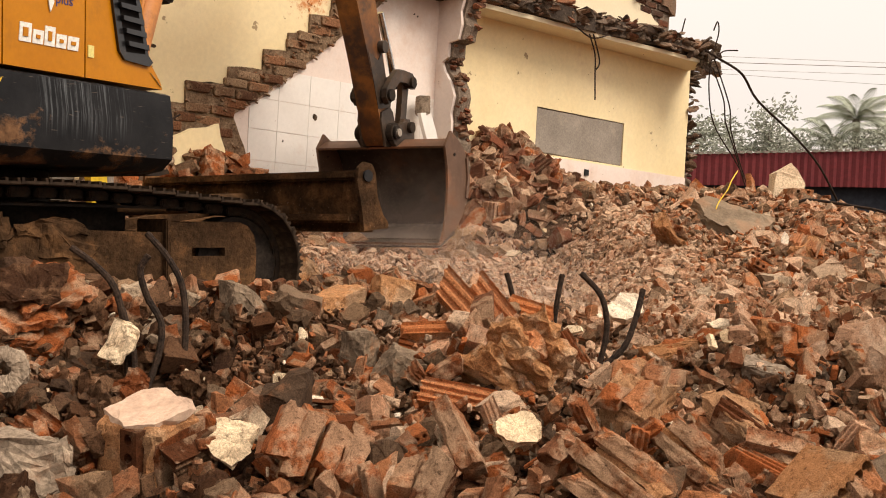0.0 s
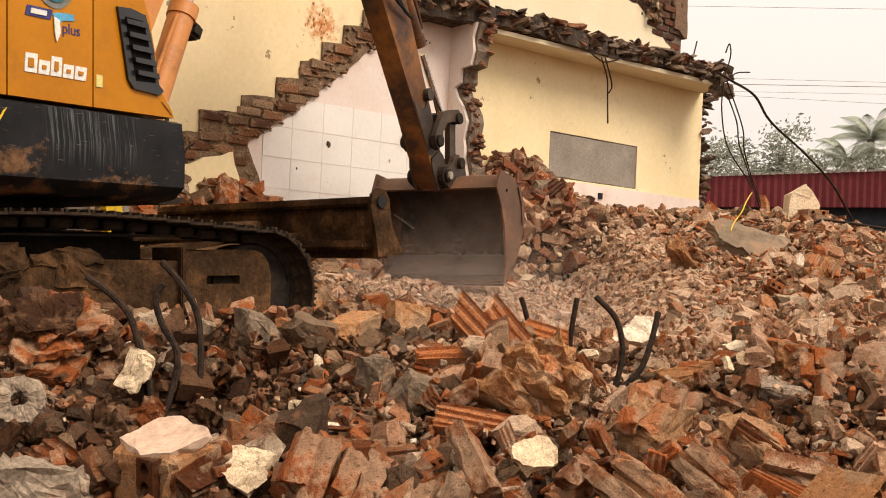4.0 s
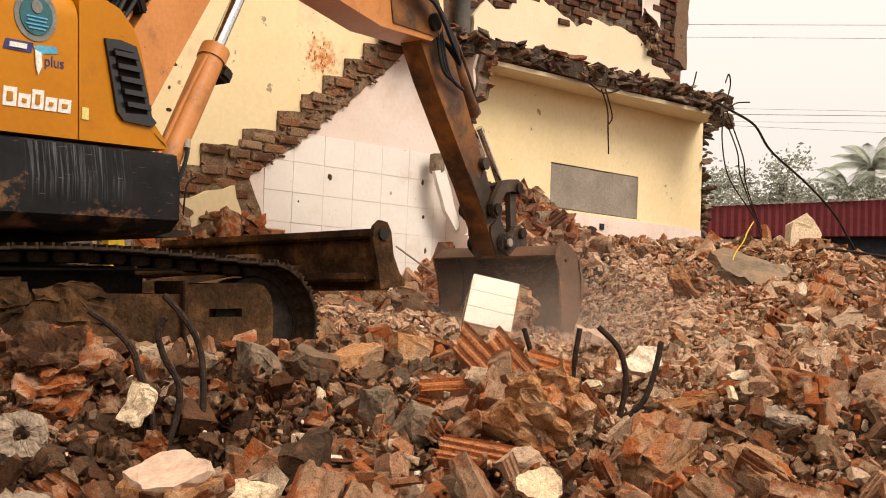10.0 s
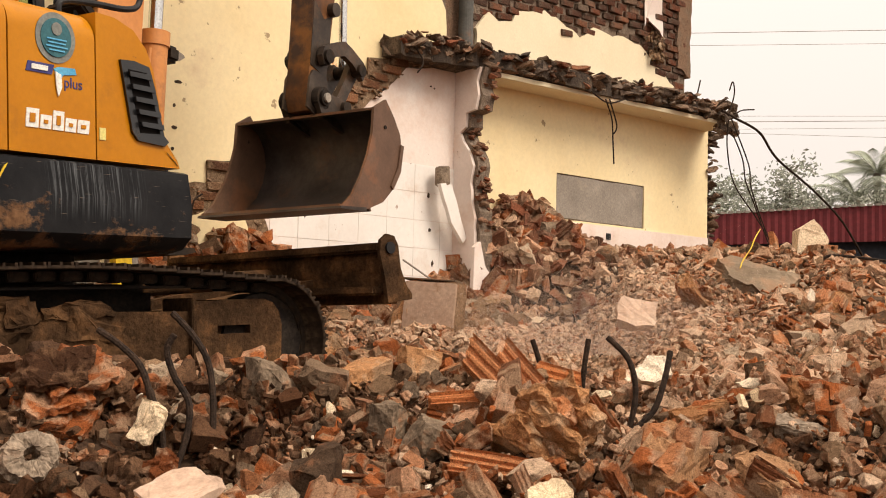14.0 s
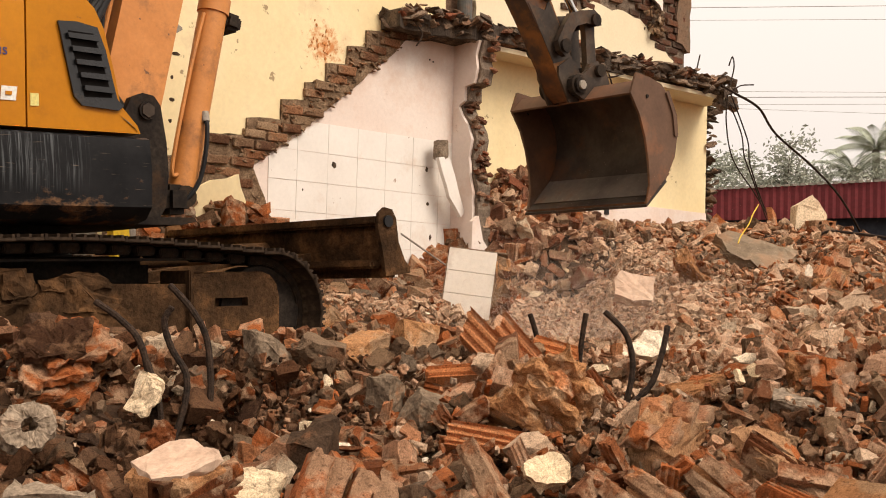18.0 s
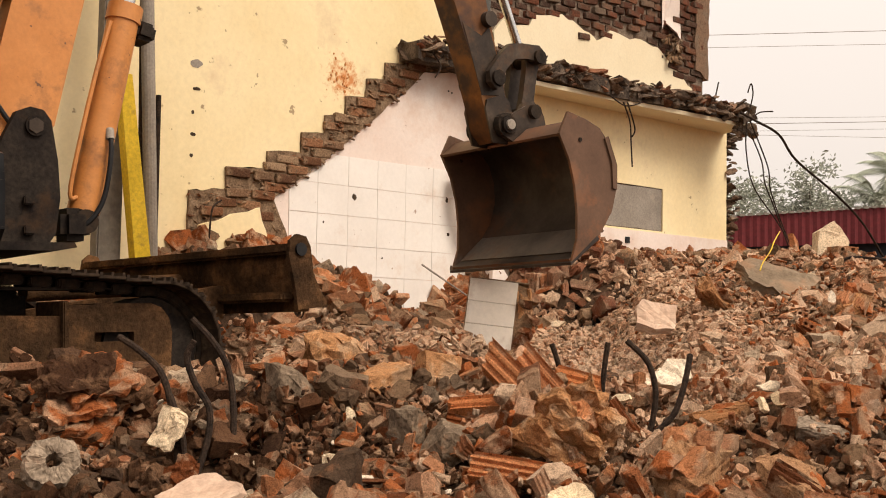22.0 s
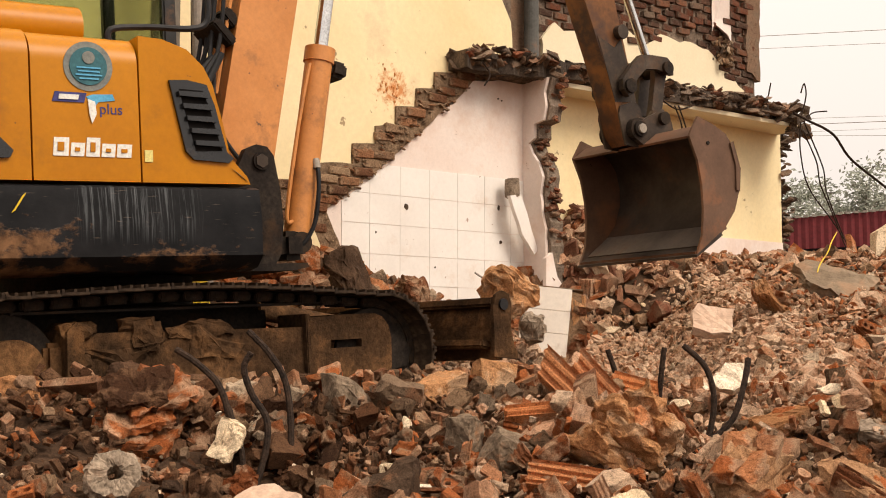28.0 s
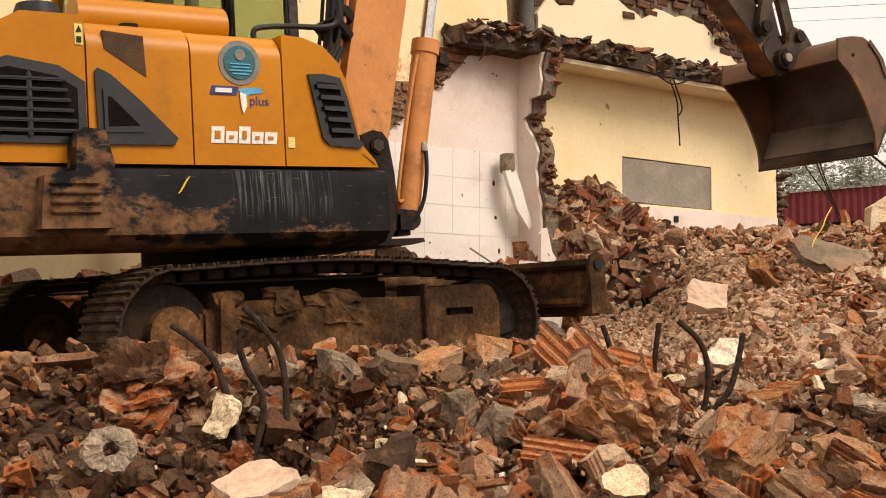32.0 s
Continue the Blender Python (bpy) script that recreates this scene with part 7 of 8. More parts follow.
    for k, (x, y, z, w, h) in enumerate(((0.54, 10.25, 1.60, 0.19, 0.06), (2.24, 8.25, 1.74, 0.055, 0.16), (1.92, 6.63, 1.42, 0.05, 0.08), (1.09, 4.91, 1.32, 0.095, 0.04), (1.03, 4.75, 1.26, 0.04, 0.08), (1.09, 4.78, 1.28, 0.07, 0.05), (0.5, 4.66, 1.28, 0.075, 0.035), (-0.49, 4.55, 1.20, 0.04, 0.075), (-0.38, 3.88, 1.05, 0.09, 0.045), (0.78, 4.13, 1.03, 0.07, 0.035), (2.27, 9.78, 1.98, 0.08, 0.06), (1.17, 6.77, 1.40, 0.045, 0.03))):
        lump("plaster_flake", (x, y, z), None, PLASTER, "pale chip of painted plaster lying in the rubble", "plaster", (58 + 5 * (k % 4), 6 * (k % 3) - 6, 17 * (k % 5) - 30), seed=120 + k, rough=0.0, maker=lambda r: slab_piece(r, w * 1.15, h * 1.25, 0.018, 7))


PUSHED = []
PILE_AT = (-0.38, 6.18, 1.22)
PILE = []
TOSSED = []


def rebars():
    sets = [[(-1.025, 4.22, 1.0), (-1.05, 4.24, 1.18), (-1.10, 4.26, 1.34), (-1.18, 4.28, 1.42), (-1.27, 4.3, 1.475)],
            [(-1.0, 4.2, 1.0), (-1.02, 4.22, 1.15), (-1.07, 4.24, 1.28)],
            [(-0.97, 4.22, 1.0), (-0.94, 4.26, 1.14), (-0.945, 4.28, 1.24), (-1.0, 4.3, 1.32), (-1.03, 4.3, 1.41), (-1.005, 4.3, 1.465)],
            [(-0.875, 4.33, 1.0), (-0.875, 4.36, 1.20), (-0.90, 4.38, 1.36), (-0.96, 4.39, 1.46), (-1.04, 4.4, 1.54)],
            [(0.62, 4.94, 1.08), (0.66, 4.96, 1.26), (0.635, 4.98, 1.40), (0.55, 5.0, 1.49)],
            [(0.60, 4.9, 1.10), (0.72, 4.93, 1.20), (0.77, 4.96, 1.32), (0.80, 5.0, 1.44)],
            [(0.35, 5.5, 1.2), (0.31, 5.5, 1.38), (0.28, 5.5, 1.47)], [(0.485, 5.4, 1.2), (0.50, 5.4, 1.37), (0.515, 5.4, 1.48)],
            [(1.35, 4.9, 1.20), (1.6, 4.8, 1.16), (1.95, 4.7, 1.06)], [(1.15, 4.85, 1.15), (1.3, 4.85, 1.09), (1.45, 4.9, 1.12)]]
    for p in sets:
        tagged(part("rebar", tube(p, 0.0112 if p is not sets[8] else 0.006, 8, twist=0.12), REBAR), "bent rusty reinforcing bar sticking out of the rubble", "rebar", "reinforcing bars")


def mover_slab():
    """Tiled wall piece that the bucket drags along."""
    ob = thing("tiled_wall_piece", "broken piece of wall with white tiles on its face", "wall fragment")
    part("rear_plaster", box(-0.15, 0.15, 0.10, 0.115, -0.06, 0.37, 0.004), PINKFACE, ob, "smooth beige plaster on the rear")
    part("masonry", prism(ragged([(-0.14, -0.06), (0.22, -0.06), (0.23, 0.16), (0.18, 0.36), (-0.14, 0.38)], 0.012, 0.07, 31), -0.05, 0.10, lambda u, v, w: (u, w, v)), MORTAR, ob)
    for j in range(3):
        part("tile", box(-0.14, 0.128, -0.062, -0.05, 0.0 + j * 0.127, 0.1255 + j * 0.127, 0.002), SLABTILE, ob)
    r = random.Random(8)
    part("brick_edge", craggy(box(0.13, 0.215, -0.052, 0.10, -0.06, 0.35), 0.022, 8, 7), TANROCK, ob, "raw orange brickwork beside the tiles")
    for k in range(9):
        c = roughen(cut_block(r, r.uniform(0.06, 0.10), 0.07, 0.05, 5), 1, 0.008, k, 34)
        q = part("brick", c, BRICK, ob)
        q.matrix_basis = pose(0.195 + r.uniform(-0.02, 0.03), r.uniform(-0.06, 0.03), -0.03 + k * 0.043, r.gauss(0, 20), r.gauss(0, 20), r.uniform(0, 360))
    part("cap", box(-0.136, 0.19, -0.045, 0.1, 0.382, 0.39, 0.003), MORTAR, ob, "thin crust of mortar on the top edge")
    return ob


SLAB = mover_slab()
for piece in SLAB.children:
    piece.data.transform(Matrix.Scale(1.107, 4))
    piece.matrix_basis.translation *= 1.107


def house_bits():
    # torn bricks of the stair
    r = random.Random(21)
    scar = thing("stair_scar", "torn brickwork of the stair that stood against the wall", "brickwork", kind="structure")
    worn = []
    for q in range(6):
        b = roughen(soften(box(-0.1, 0.1, -0.05, 0.05, -0.032, 0.032), 0.006, 1), 1, 0.006, q, 20)
        me = bpy.data.meshes.new("brick")
        b.to_mesh(me)
        b.free()
        me.materials.append(SCARBRICK)
        worn.append(me)
    diag = lambda s: float(np.interp(s, [-0.72, -0.1, 0.02, 0.59, 1.39, 1.52, 2.1], [2.05, 2.25, 2.46, 2.88, 3.53, 3.68, 3.78]))
    top = lambda s: float(np.interp(s, [p[0] + 1e-4 * i for i, p in enumerate(STEPS)], [p[1] for p in STEPS]))
    face = [p for p in STEPS] + [(2.05, 3.76), (1.52, 3.69), (1.39, 3.55), (0.59, 2.90), (0.02, 2.49), (0.17, 2.19), (0.18, 1.7), (-0.02, 1.7), (-0.06, 2.05), (-0.70, 2.0)]
    part("stair_backing", prism(ragged(face, 0.01, 0.08, 22), -0.015, 0.045, lambda u, v, w: W(u, v, w)), SCARJOINT, scar)
    rows = []
    for q in range(420):
        s = r.uniform(-0.7, 2.0)
        lo, hi = (diag(s) if s > 0.1 else 2.02 if s < -0.06 else 1.7), top(min(max(s, -0.69), 1.97))
        m = WALLM @ Matrix.Translation((s, 0.045 + r.uniform(-0.01, 0.02), r.uniform(lo, hi - 0.02))) @ Euler([r.uniform(-0.5, 0.5) for _ in range(3)]).to_matrix().to_4x4()
        sc = r.uniform(0.02, 0.055)
        rows.append((*BITS[r.randrange(10)], r.randrange(2), m @ Matrix.Diagonal((sc * 1.3, sc * 0.7, sc * 0.7, 1))))
    joined("mortar_crumbs", rows, [SCARBRICK, SCARJOINT], "", "", scar)
    k = 0
    z = 1.75
    while z < 3.9:
        s = -0.72 + (0.1 if k % 2 else 0)
        while s < 2.0:
            lo = diag(s) if s > 0.1 else (1.7 if s > -0.06 else 2.02)
            if s > 0.02:
                lo = max(lo, diag(s + 0.07))
            if s > -0.62 and lo + 0.02 < z < top(min(max(s - 0.05, -0.69), 1.97)) - 0.02:
                m = WALLM @ Matrix.Translation((s + r.uniform(-0.02, 0.02), 0.012 + r.uniform(-0.012, 0.014), z + r.uniform(-0.006, 0.006))) @ Euler([r.uniform(-0.06, 0.06), r.uniform(-0.04, 0.04), r.uniform(-0.08, 0.08)]).to_matrix().to_4x4() @ Matrix.Diagonal((r.uniform(0.84, 1.03), 1, r.uniform(0.95, 1.10), 1))
                if r.random() > 0.06:
                    shared("brick", worn[r.randrange(6)], m, scar)
            s += 0.215
        z += 0.075
        k += 1
    # bare bricks of the upper wall
    old = []
    for me in worn:
        me = me.copy()
        me.materials.clear()
        me.materials.append(OLDBRICK)
        old.append(me)
    bare = thing("bare_brick_wall", "bare brick wall where the plaster has fallen off", "brickwork", kind="structure")
    part("brick_backing", box(2.3, 5.5, -0.05, -0.01, 3.9, 7.4, m=WALLM), JOINT, bare)
    edge_z = lambda s: float(np.interp(s, [2.3, 2.5, 2.86, 3.24, 3.55, 3.95, 4.69, 5.0, 5.32, 5.5], [4.15, 4.3, 4.38, 4.46, 4.36, 4.43, 4.38, 4.2, 4.0, 3.95]))
    rows, cnt = [], 0
    va, fa = None, None
    z, k = 3.98, 0
    tri = bmesh.new()
    tri.from_mesh(worn[0])
    va, fa = arrays(tri)
    while z < 5.9:
        s = 2.4 + (0.1 if k % 2 else 0)
        while s < 5.45:
            if z > edge_z(s) - 0.04:
                m = WALLM @ Matrix.Translation((s + r.uniform(-0.012, 0.012), -0.004 + r.uniform(-0.026, 0.018), z + r.uniform(-0.006, 0.006))) @ Euler([r.uniform(-0.10, 0.10), r.uniform(-0.07, 0.07), r.uniform(-0.10, 0.10)]).to_matrix().to_4x4() @ Matrix.Diagonal((r.uniform(0.72, 0.97), 0.5, r.uniform(0.8, 0.95), 1))
                if r.random() < 0.05:
                    pass
                elif cnt < 290:
                    shared("brick", old[r.randrange(6)], m, bare)
                    cnt += 1
                else:
                    rows.append((va, fa, 0, m))
            s += 0.212
        z += 0.072
        k += 1
    if rows:
        joined("upper_bricks", rows, [OLDBRICK], "", "", bare)
    # end of the upper wall: torn bricks and a rag of sheet
    part("wall_end", prism(ragged([(5.32, 4.3), (5.55, 4.22), (5.57, 7.3), (5.36, 7.3)], 0.02, 0.08, 23), -0.3, 0.03, lambda u, v, w: W(u, v, w)), DARKBREAK, bare)
    rag = bmesh.new()
    prism(ragged([(4.72, 4.62), (4.80, 4.72), (4.90, 4.60), (5.08, 4.56), (5.06, 5.3), (4.82, 5.3)], 0.01, 0.1, 24), 0.06, 0.066, lambda u, v, w: W(u, v, w + 0.05 * math.sin(u * 22)), bm=rag)
    tagged(part("hanging_sheet", rag, PINKWHITE), "white sheet hanging from the brick wall", "sheet")
    rows = []
    for k in range(60):
        m = Matrix.Translation(W(r.uniform(4.75, 5.05), r.uniform(4.3, 4.56), r.uniform(0.02, 0.1))) @ Euler([r.uniform(0, 3) for _ in range(3)]).to_matrix().to_4x4() @ Matrix.Scale(r.uniform(0.03, 0.08), 4)
        rows.append((*BITS[r.randrange(10)], 0, m))
    joined("torn_wall_patch", rows, [MORTAR], "torn mortar patch with dry moss", "rubble")
    # yellow patch left standing at the foot of the stair
    panel("wall_patch", ragged([(-0.68, 1.6), (-0.10, 1.6), (-0.08, 2.15), (-0.17, 2.40), (-0.66, 2.24)], 0.012, 0.07, 25), 0.10, 0.15, YELLOW, "remnant of yellow wall at the foot of the stair")
    # rust splash on the plaster above the steps
    splash = thing("rust_stain", "orange rust splash on the yellow plaster", "stain", kind="structure")
    for k in range(36):
        a, d = r.uniform(0, 6.28), abs(r.gauss(0, 0.11))
        cs, cz = 0.66 + d * math.cos(a) * 0.8, 3.50 + d * math.sin(a) * 1.2
        if cz < top(min(max(cs, -0.69), 1.97)) + 0.02:
            continue
        q = r.uniform(0.003, 0.011)
        pts = [(cs + q * r.uniform(0.5, 1.2) * math.cos(6.28 * j / 7), cz + q * r.uniform(0.7, 1.9) * math.sin(6.28 * j / 7)) for j in range(7)]
        part("splash", prism(pts, 0.0252, 0.0262 + 0.0002 * k, lambda u, v, w: W(u, v, w)), RUSTORANGE, splash)
    # holes left by fittings: flat plates, shade inside put into their dark colour
    for s, z, w, h in ((-0.66, 3.40, 0.10, 0.06), (-0.66, 3.22, 0.07, 0.03), (-0.68, 3.05, 0.03, 0.03), (-0.67, 2.89, 0.05, 0.03), (-0.68, 2.74, 0.03, 0.03), (0.80, 2.57, 0.05, 0.05), (1.80, 2.63, 0.03, 0.05), (1.82, 2.34, 0.03, 0.04), (1.86, 2.06, 0.03, 0.05), (1.80, 3.56, 0.015, 0.015), (1.84, 3.55, 0.015, 0.015), (1.1, 2.1, 0.02, 0.02), (0.5, 2.35, 0.02, 0.02)):
        q = [(s + w / 2 * r.uniform(0.7, 1.2) * math.cos(6.28 * j / 9), z + h / 2 * r.uniform(0.7, 1.2) * math.sin(6.28 * j / 9)) for j in range(9)]
        tagged(part("wall_hole", prism(q, 0.020, 0.027 + 0.011 * (s > 0.03), lambda u, v, w2: W(u, v, w2)), HOLEDARK if h < 0.055 else CEMENT), "small broken hole in the plaster", "hole", kind="structure")
    # leaning strip of tiled plaster with a clod on it
    st = thing("leaning_plaster_strip", "broken strip of white plaster leaning on the stub wall", "plaster")
    part("strip", prism(ragged([(1.78, 2.72), (1.90, 2.74), (1.98, 2.58), (2.10, 2.28), (2.06, 2.24), (1.92, 2.40), (1.84, 2.58)], 0.008, 0.08, 26), 0.16, 0.20, lambda u, v, w: W(u, v, w)), TILE, st)
    tagged(part("clod", rock(r, 0.13, 0.12, 0.17, 26, at=Matrix.Translation(W(1.86, 2.79, 0.14))), CONCRETE), "grey clod of mortar stuck to the wall", "mortar")
    tagged(part("plaster_wedge", prism([(2.02, 1.7), (2.32, 1.86), (2.28, 1.92), (2.16, 2.05), (2.10, 2.25), (2.03, 2.2)], 0.33, 0.37, lambda u, v, w: W(u, v, w)), PINKWHITE), "wedge of white plaster at the foot of the stub wall", "plaster")
    # posts beside the wall
    tagged(part("timber_post", box(-1.60, -1.43, 0.34, 0.44, 1.4, 6.5, 0.01, m=WALLM), BARK), "dark weathered post standing against the wall", "post")
    tagged(part("steel_pole", rod(W(-1.17, 1.6, 0.4), W(-1.33, 4.6, 0.4), 0.045, seg=14), CEMENT), "grey steel pole against the wall", "pole")
    for p, q in (((-1.14, 1.6), (-1.15, 3.06)), ((-1.19, 1.6), (-1.21, 2.45)), ((-1.24, 1.6), (-1.30, 3.9))):
        tagged(part("steel_pole", rod(W(p[0], p[1], 0.36), W(q[0], q[1], 0.36), 0.018, seg=10), REBAR), "thin dark pole against the wall", "pole")
    yp = prism([(-1.36, 1.6), (-1.24, 1.6), (-1.47, 3.12), (-1.56, 3.12)], 0.5, 0.58, lambda u, v, w: W(u, v, w), 0.008)
    tagged(part("yellow_beam", yp, POLEYELLOW), "yellow painted steel beam leaning by the wall", "beam")
    tagged(part("wall_wire", tube([W(-0.52, 2.42, 0.18), W(-0.6, 2.36, 0.2), W(-0.62, 2.2, 0.2), W(-0.62, 2.02, 0.2)], 0.007), REBAR), "dark bent wire on the wall", "wire")
    tagged(part("thin_pole", rod(W(1.25, 2.05, 0.35), W(1.92, 1.72, 0.4), 0.008, seg=6), CEMENT), "thin rod leaning on the tiles", "rod")
    # wires at the broken corner
    O = 0.6
    hang = [[W(5.29, 3.78, O), W(5.56, 3.73, O), W(5.99, 3.64, O), W(6.32, 3.41, O), W(7.07, 3.14, O), W(7.7, 2.85, O), W(8.22, 2.45, O)],
            [W(5.41, 3.7, O), W(5.39, 3.42, O), W(5.52, 3.06, O), W(5.94, 2.74, O), W(6.3, 2.45, O)],
            [W(5.46, 3.72, O), W(5.78, 3.29, O), W(5.83, 3.06, O), W(6.0, 2.78, O), W(6.25, 2.45, O)],
            [W(5.46, 3.6, O), W(5.67, 3.33, O), W(5.73, 3.11, O), W(5.89, 2.89, O), W(6.2, 2.45, O)],
            [W(5.41, 3.74, O), W(5.51, 3.98, O), W(5.48, 4.1, O), W(5.42, 4.0, O)],
            [W(5.48, 3.72, O), W(5.62, 3.82, O), W(5.88, 3.87, O)],
            [W(5.1, 3.8, 0.4), W(5.16, 3.98, 0.4), W(5.2, 4.1, 0.4)],
            [W(3.66, 3.68, 0.42), W(3.72, 3.5, 0.45), W(3.74, 3.3, 0.45), W(3.76, 3.08, 0.45)], [W(3.45, 3.72, 0.42), W(3.66, 3.64, 0.45), W(3.95, 3.72, 0.42)], [W(3.68, 3.68, 0.45), W(3.78, 3.45, 0.46), W(3.74, 3.36, 0.46)],
            [W(1.42, 3.78, 0.26), W(1.46, 3.68, 0.3), W(1.40, 3.58, 0.3)]]
    for i, p in enumerate(hang):
        tagged(part("hanging_wire", tube(p, 0.013 if i == 0 else 0.007, 6), REBAR), "dark wire hanging from the broken slab", "wire", "wires at the slab")
    tagged(part("black_cable", tube([(2.85, 10.4, 2.12), (2.96, 10.4, 2.19), (3.2, 10.4, 2.18), (3.39, 10.4, 2.16), (3.56, 10.4, 2.14), (3.9, 10.4, 2.06)], 0.012, 6), REBAR), "twisted dark cable lying along the crest of the heap", "cable")
    tagged(part("yellow_hose", tube([(1.95, 9.1, 2.0), (1.99, 9.2, 2.06), (2.08, 9.35, 2.16), (2.13, 9.45, 2.24), (2.24, 9.75, 2.34)], 0.0045, 6), POLEYELLOW), "thin yellow cable lying over the rubble", "cable")


def distance():
    # red sheet shed
    shed = thing("shed", "long low shed with a red corrugated metal front", "shed")
    b = bmesh.new()
    x0, x1, n = 4.0, 24.0, 200
    lower = lambda x: 3.97 + (x - 6.5) * 0.045
    upper_z = lambda x: 4.80 + (x - 6.5) * 0.078
    rows = []
    for k in range(n + 1):
        x = x0 + (x1 - x0) * k / n
        y = 34 + 0.05 * (k % 2)
        rows.append((b.verts.new((x, y, lower(x))), b.verts.new((x, y, upper_z(x))), b.verts.new((x, y + 0.08, lower(x))), b.verts.new((x, y + 0.08, upper_z(x)))))
    for p, q in zip(rows, rows[1:]):
        b.faces.new((p[0], q[0], q[1], p[1]))
        b.faces.new((p[2], p[3], q[3], q[2]))
        b.faces.new((p[1], q[1], q[3], p[3]))
    part("red_sheet", b, REDSHEET, shed)
    part("shed_wall", box(4.0, 24.0, 34.6, 34.8, 0.8, 4.5), DARKVOID, shed)
    part("shed_roof", prism([(34.1, 4.55), (40, 4.25), (40, 4.20), (34.1, 4.50)], 4.0, 24.0, lambda u, v, w: (w, u, v + 0.4 * (w - 4) / 20)), REDSHEET, shed)
    part("shed_side", box(4.0, 4.2, 34.8, 40, 0.8, 5.2), DARKVOID, shed)
    for k in range(90):
        x = x0 + 0.1 + k * 0.22
        part("ridge_cap", box(x, x + 0.11, 33.95, 34.1, upper_z(x) - 0.01, upper_z(x) + 0.05), CEMENT, shed)
    # trees
    r = random.Random(31)

    def tree(x, y, base, h, wide, clumps, seed):
        t = thing("tree", "hazy grey-green tree far behind the site", "tree", "distant trees")
        part("trunk", rod((x, y, base), (x, y, base + h * 0.6), 0.16, 0.07, 8), BARK, t)
        for k in range(5):
            a = r.uniform(0, 6.28)
            part("limb", rod((x, y, base + h * (0.35 + 0.08 * k)), (x + wide * 0.5 * math.cos(a), y + wide * 0.5 * math.sin(a), base + h * (0.55 + 0.09 * k)), 0.06, 0.02, 6), BARK, t)
        rows = []
        rg = random.Random(seed)
        leaf = (np.array([[0, -0.5, 0], [0.22, 0, 0.08], [0, 0.5, 0], [-0.22, 0, 0.08]]), np.array([[0, 1, 2], [0, 2, 3]]))
        centres = [(rg.gauss(0, wide * 0.32), rg.gauss(0, wide * 0.3), h * rg.uniform(0.3, 1.0)) for _ in range(clumps)]
        for cx, cy, cz in centres:
            for k in range(150):
                m = Matrix.Translation((x + cx + rg.gauss(0, 0.30), y + cy + rg.gauss(0, 0.30), base + cz + rg.gauss(0, 0.22))) @ Euler([rg.uniform(0, 6.28) for _ in range(3)]).to_matrix().to_4x4() @ Matrix.Scale(rg.uniform(0.10, 0.24), 4)
                rows.append((*leaf, 0, m))
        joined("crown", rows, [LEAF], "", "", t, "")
    for k, (x, h, wd) in enumerate(((5.6, 5.2, 1.8), (7.0, 5.9, 1.6), (8.3, 5.2, 1.7), (9.2, 6.4, 1.3), (10.2, 5.6, 1.5), (11.1, 6.7, 1.0), (12.2, 6.0, 1.5), (13.5, 5.6, 1.8), (15.2, 6.0, 2.0), (16.8, 6.6, 2.2), (18.8, 6.0, 2.4))):
        tree(x, 44 + r.uniform(-1, 2), 0.9, h, wd, 24, 300 + k)

    def palm(x, y, base, h, seed):
        p = thing("palm_tree", "hazy pale palm tree far behind the site", "palm", "distant palms")
        rg = random.Random(seed)
        part("trunk", tube([(x, y, base), (x + 0.1, y, base + h * 0.5), (x, y, base + h)], 0.14, 8), BARK, p)
        rows = []
        for k in range(20):
            a, up = 6.28 * k * 0.382 + rg.uniform(-0.2, 0.2), 1.45 - 1.35 * (k / 20)
            ln = rg.uniform(1.7, 2.3)
            for j in range(26):
                f = (j + 1) / 26
                px = ln * f * math.cos(up * (1 - 0.3 * f))
                pz = ln * (math.sin(up) * f - 0.50 * f ** 2.4)
                c = Vector((x + px * math.cos(a), y + px * math.sin(a), base + h + pz))
                for sgn in (-1, 1):
                    q = 0.46 * math.sin(math.pi * (0.12 + 0.85 * f))
                    d = Vector((-math.sin(a) * sgn * 0.8 + math.cos(a) * 0.5, math.cos(a) * sgn * 0.8 + math.sin(a) * 0.5, -0.5)).normalized()
                    w = Vector((math.cos(a), math.sin(a), 0.2)) * 0.03
                    v = np.array([c - w, c + w, c + d * q])
                    rows.append((v, np.array([[0, 1, 2]]), 0, Matrix.Identity(4)))
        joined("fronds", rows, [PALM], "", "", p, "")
    palm(13.9, 45.5, 0.9, 5.6, 41)
    palm(14.8, 46, 0.9, 6.7, 42)
    palm(16.6, 47, 0.9, 6.0, 43)
    # overhead lines between two poles, one behind the house and one beyond the trees
    rise = lambda x, z, k: z + k * (x - 13)
    for x in (-18.0, 52.0):
        pole = thing("utility_pole", "tall grey concrete pole that carries electric lines", "pole")
        part("mast", rod((x, 62, 0), (x, 62, 20.5), 0.22, 0.14, 12), CEMENT, pole)
        for z in (16.0, 17.6, 12.0):
            part("crossarm", box(x - 0.1, x + 0.1, 61.3, 62.7, z - 0.6, z + 1.0, 0.02), CEMENT, pole)
    for z0, k, rad in ((16.62, 0.035, 0.016), (15.98, 0.03, 0.011), (12.42, 0.02, 0.010), (12.13, 0.028, 0.018), (11.77, 0.028, 0.009), (11.57, -0.008, 0.010)):
        tagged(part("power_line", tube([(x, 62, rise(x, z0, k)) for x in (-18, 0, 13, 22, 35, 52)], rad, 5), CEMENT), "thin overhead electric line against the sky", "power line", "overhead lines")


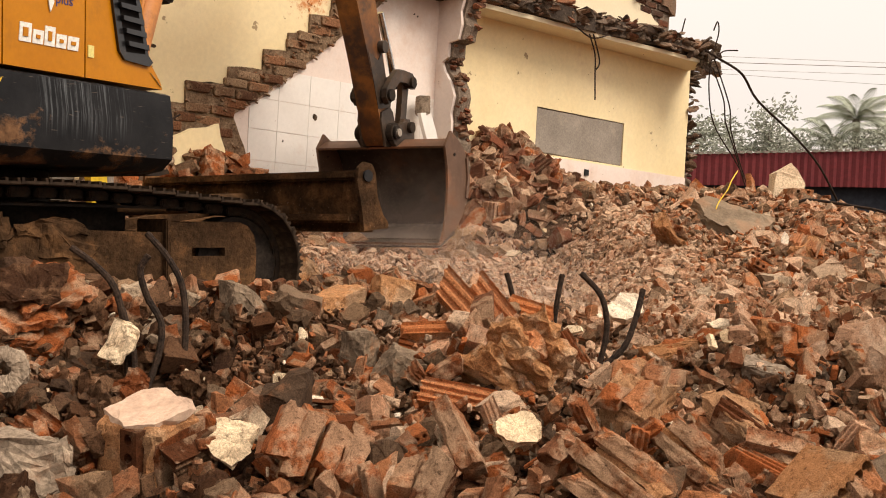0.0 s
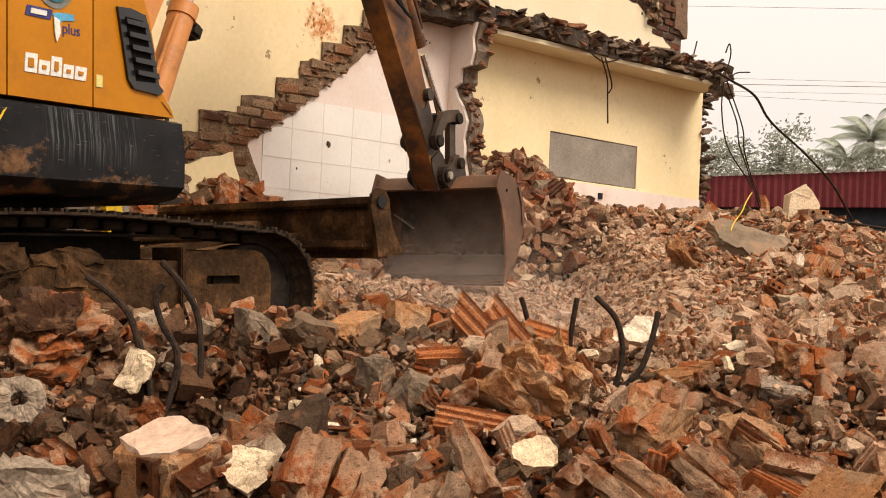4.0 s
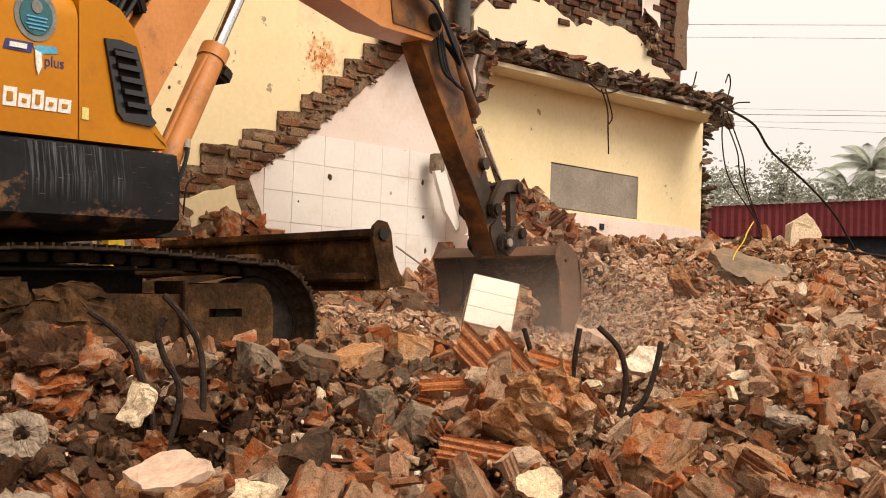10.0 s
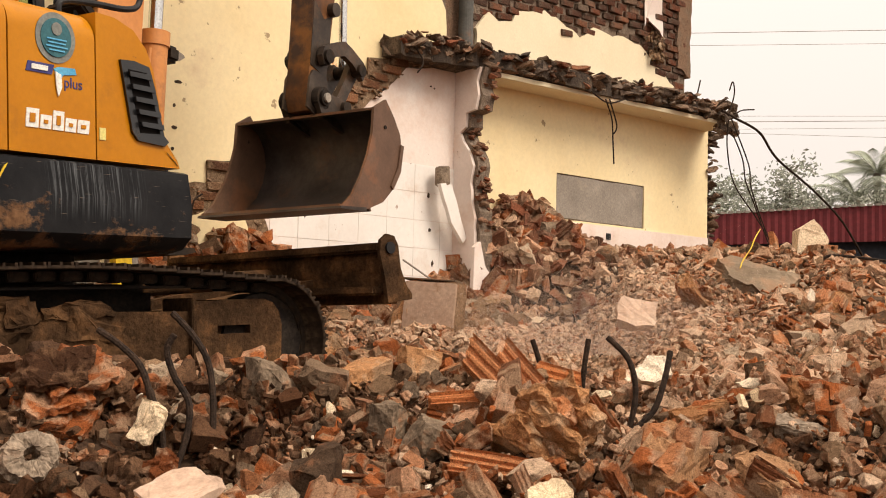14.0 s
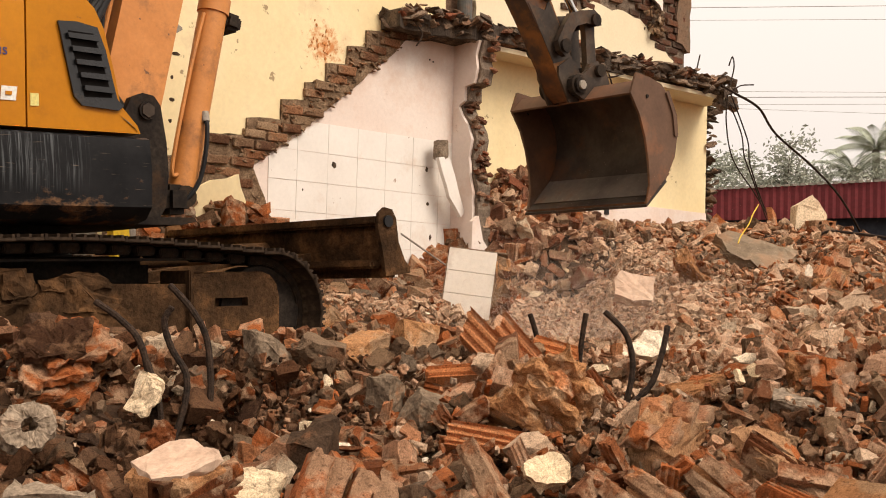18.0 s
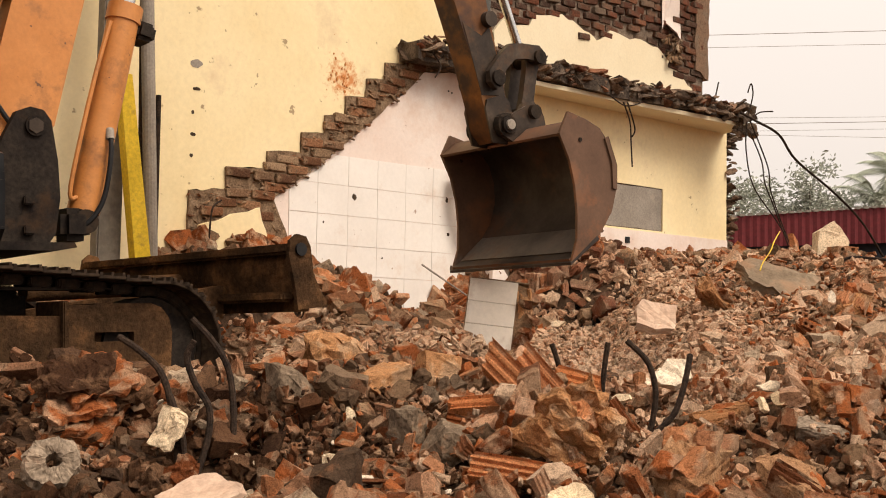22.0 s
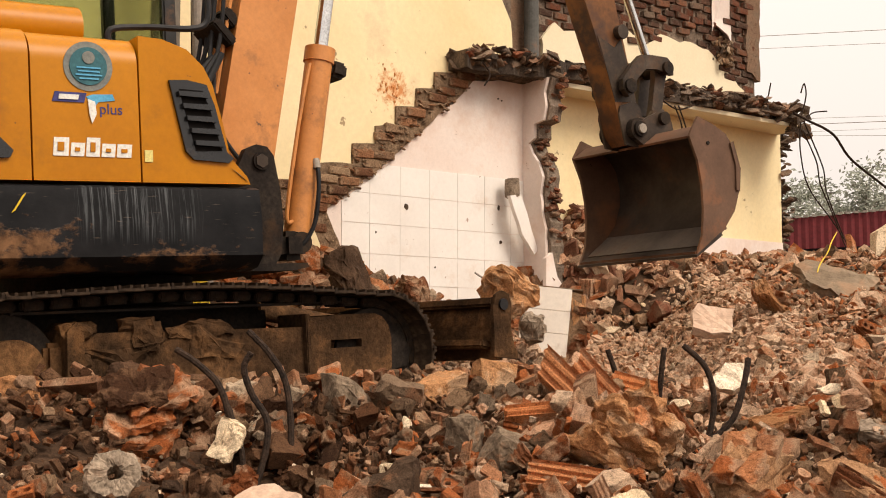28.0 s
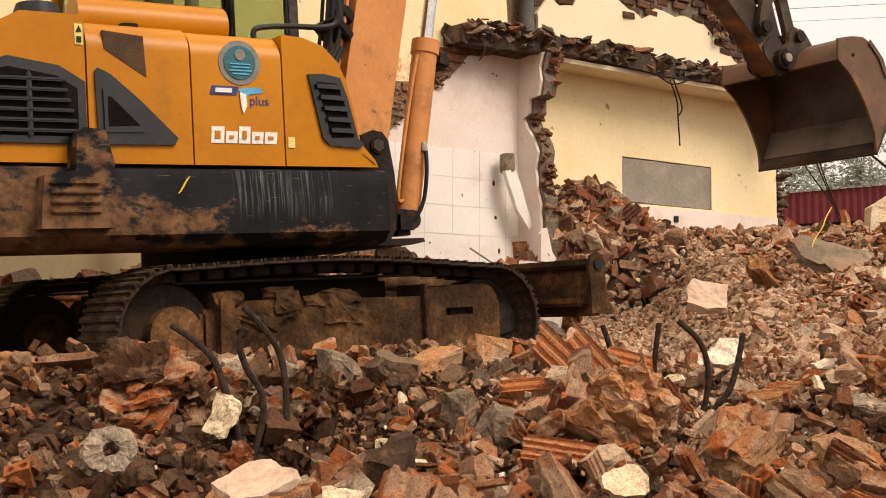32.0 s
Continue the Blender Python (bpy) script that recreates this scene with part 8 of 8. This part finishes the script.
def dust_cloud():
    """Fine flecks of dust hanging over the place where the bucket digs."""
    g = np.random.default_rng(5)
    n = 300000
    c = np.stack([g.normal(0, 0.50, n), g.normal(0, 0.25, n), np.abs(g.normal(0, 0.25, n)) - 0.08], 1)
    c[:, 2] += 0.10 * np.sin(c[:, 0] * 5 + 1) * np.clip(c[:, 2], 0, 1)
    tri = g.normal(0, 1, (n, 3, 3))
    tri *= (g.uniform(0.00065, 0.0014, n) / np.linalg.norm(tri, axis=2).mean(1))[:, None, None] * 1.3
    v = (c[:, None, :] + tri).reshape(-1, 3)
    cloud = joined("dust_cloud", [(v, np.arange(3 * n).reshape(-1, 3), 0, Matrix.Identity(4))], [DUST], "pale brick dust hanging in the air at the bucket", "dust")
    return cloud


CLOUD = dust_cloud()
house_bits()
large_pieces()
rebars()
distance()
scatter()
motions()
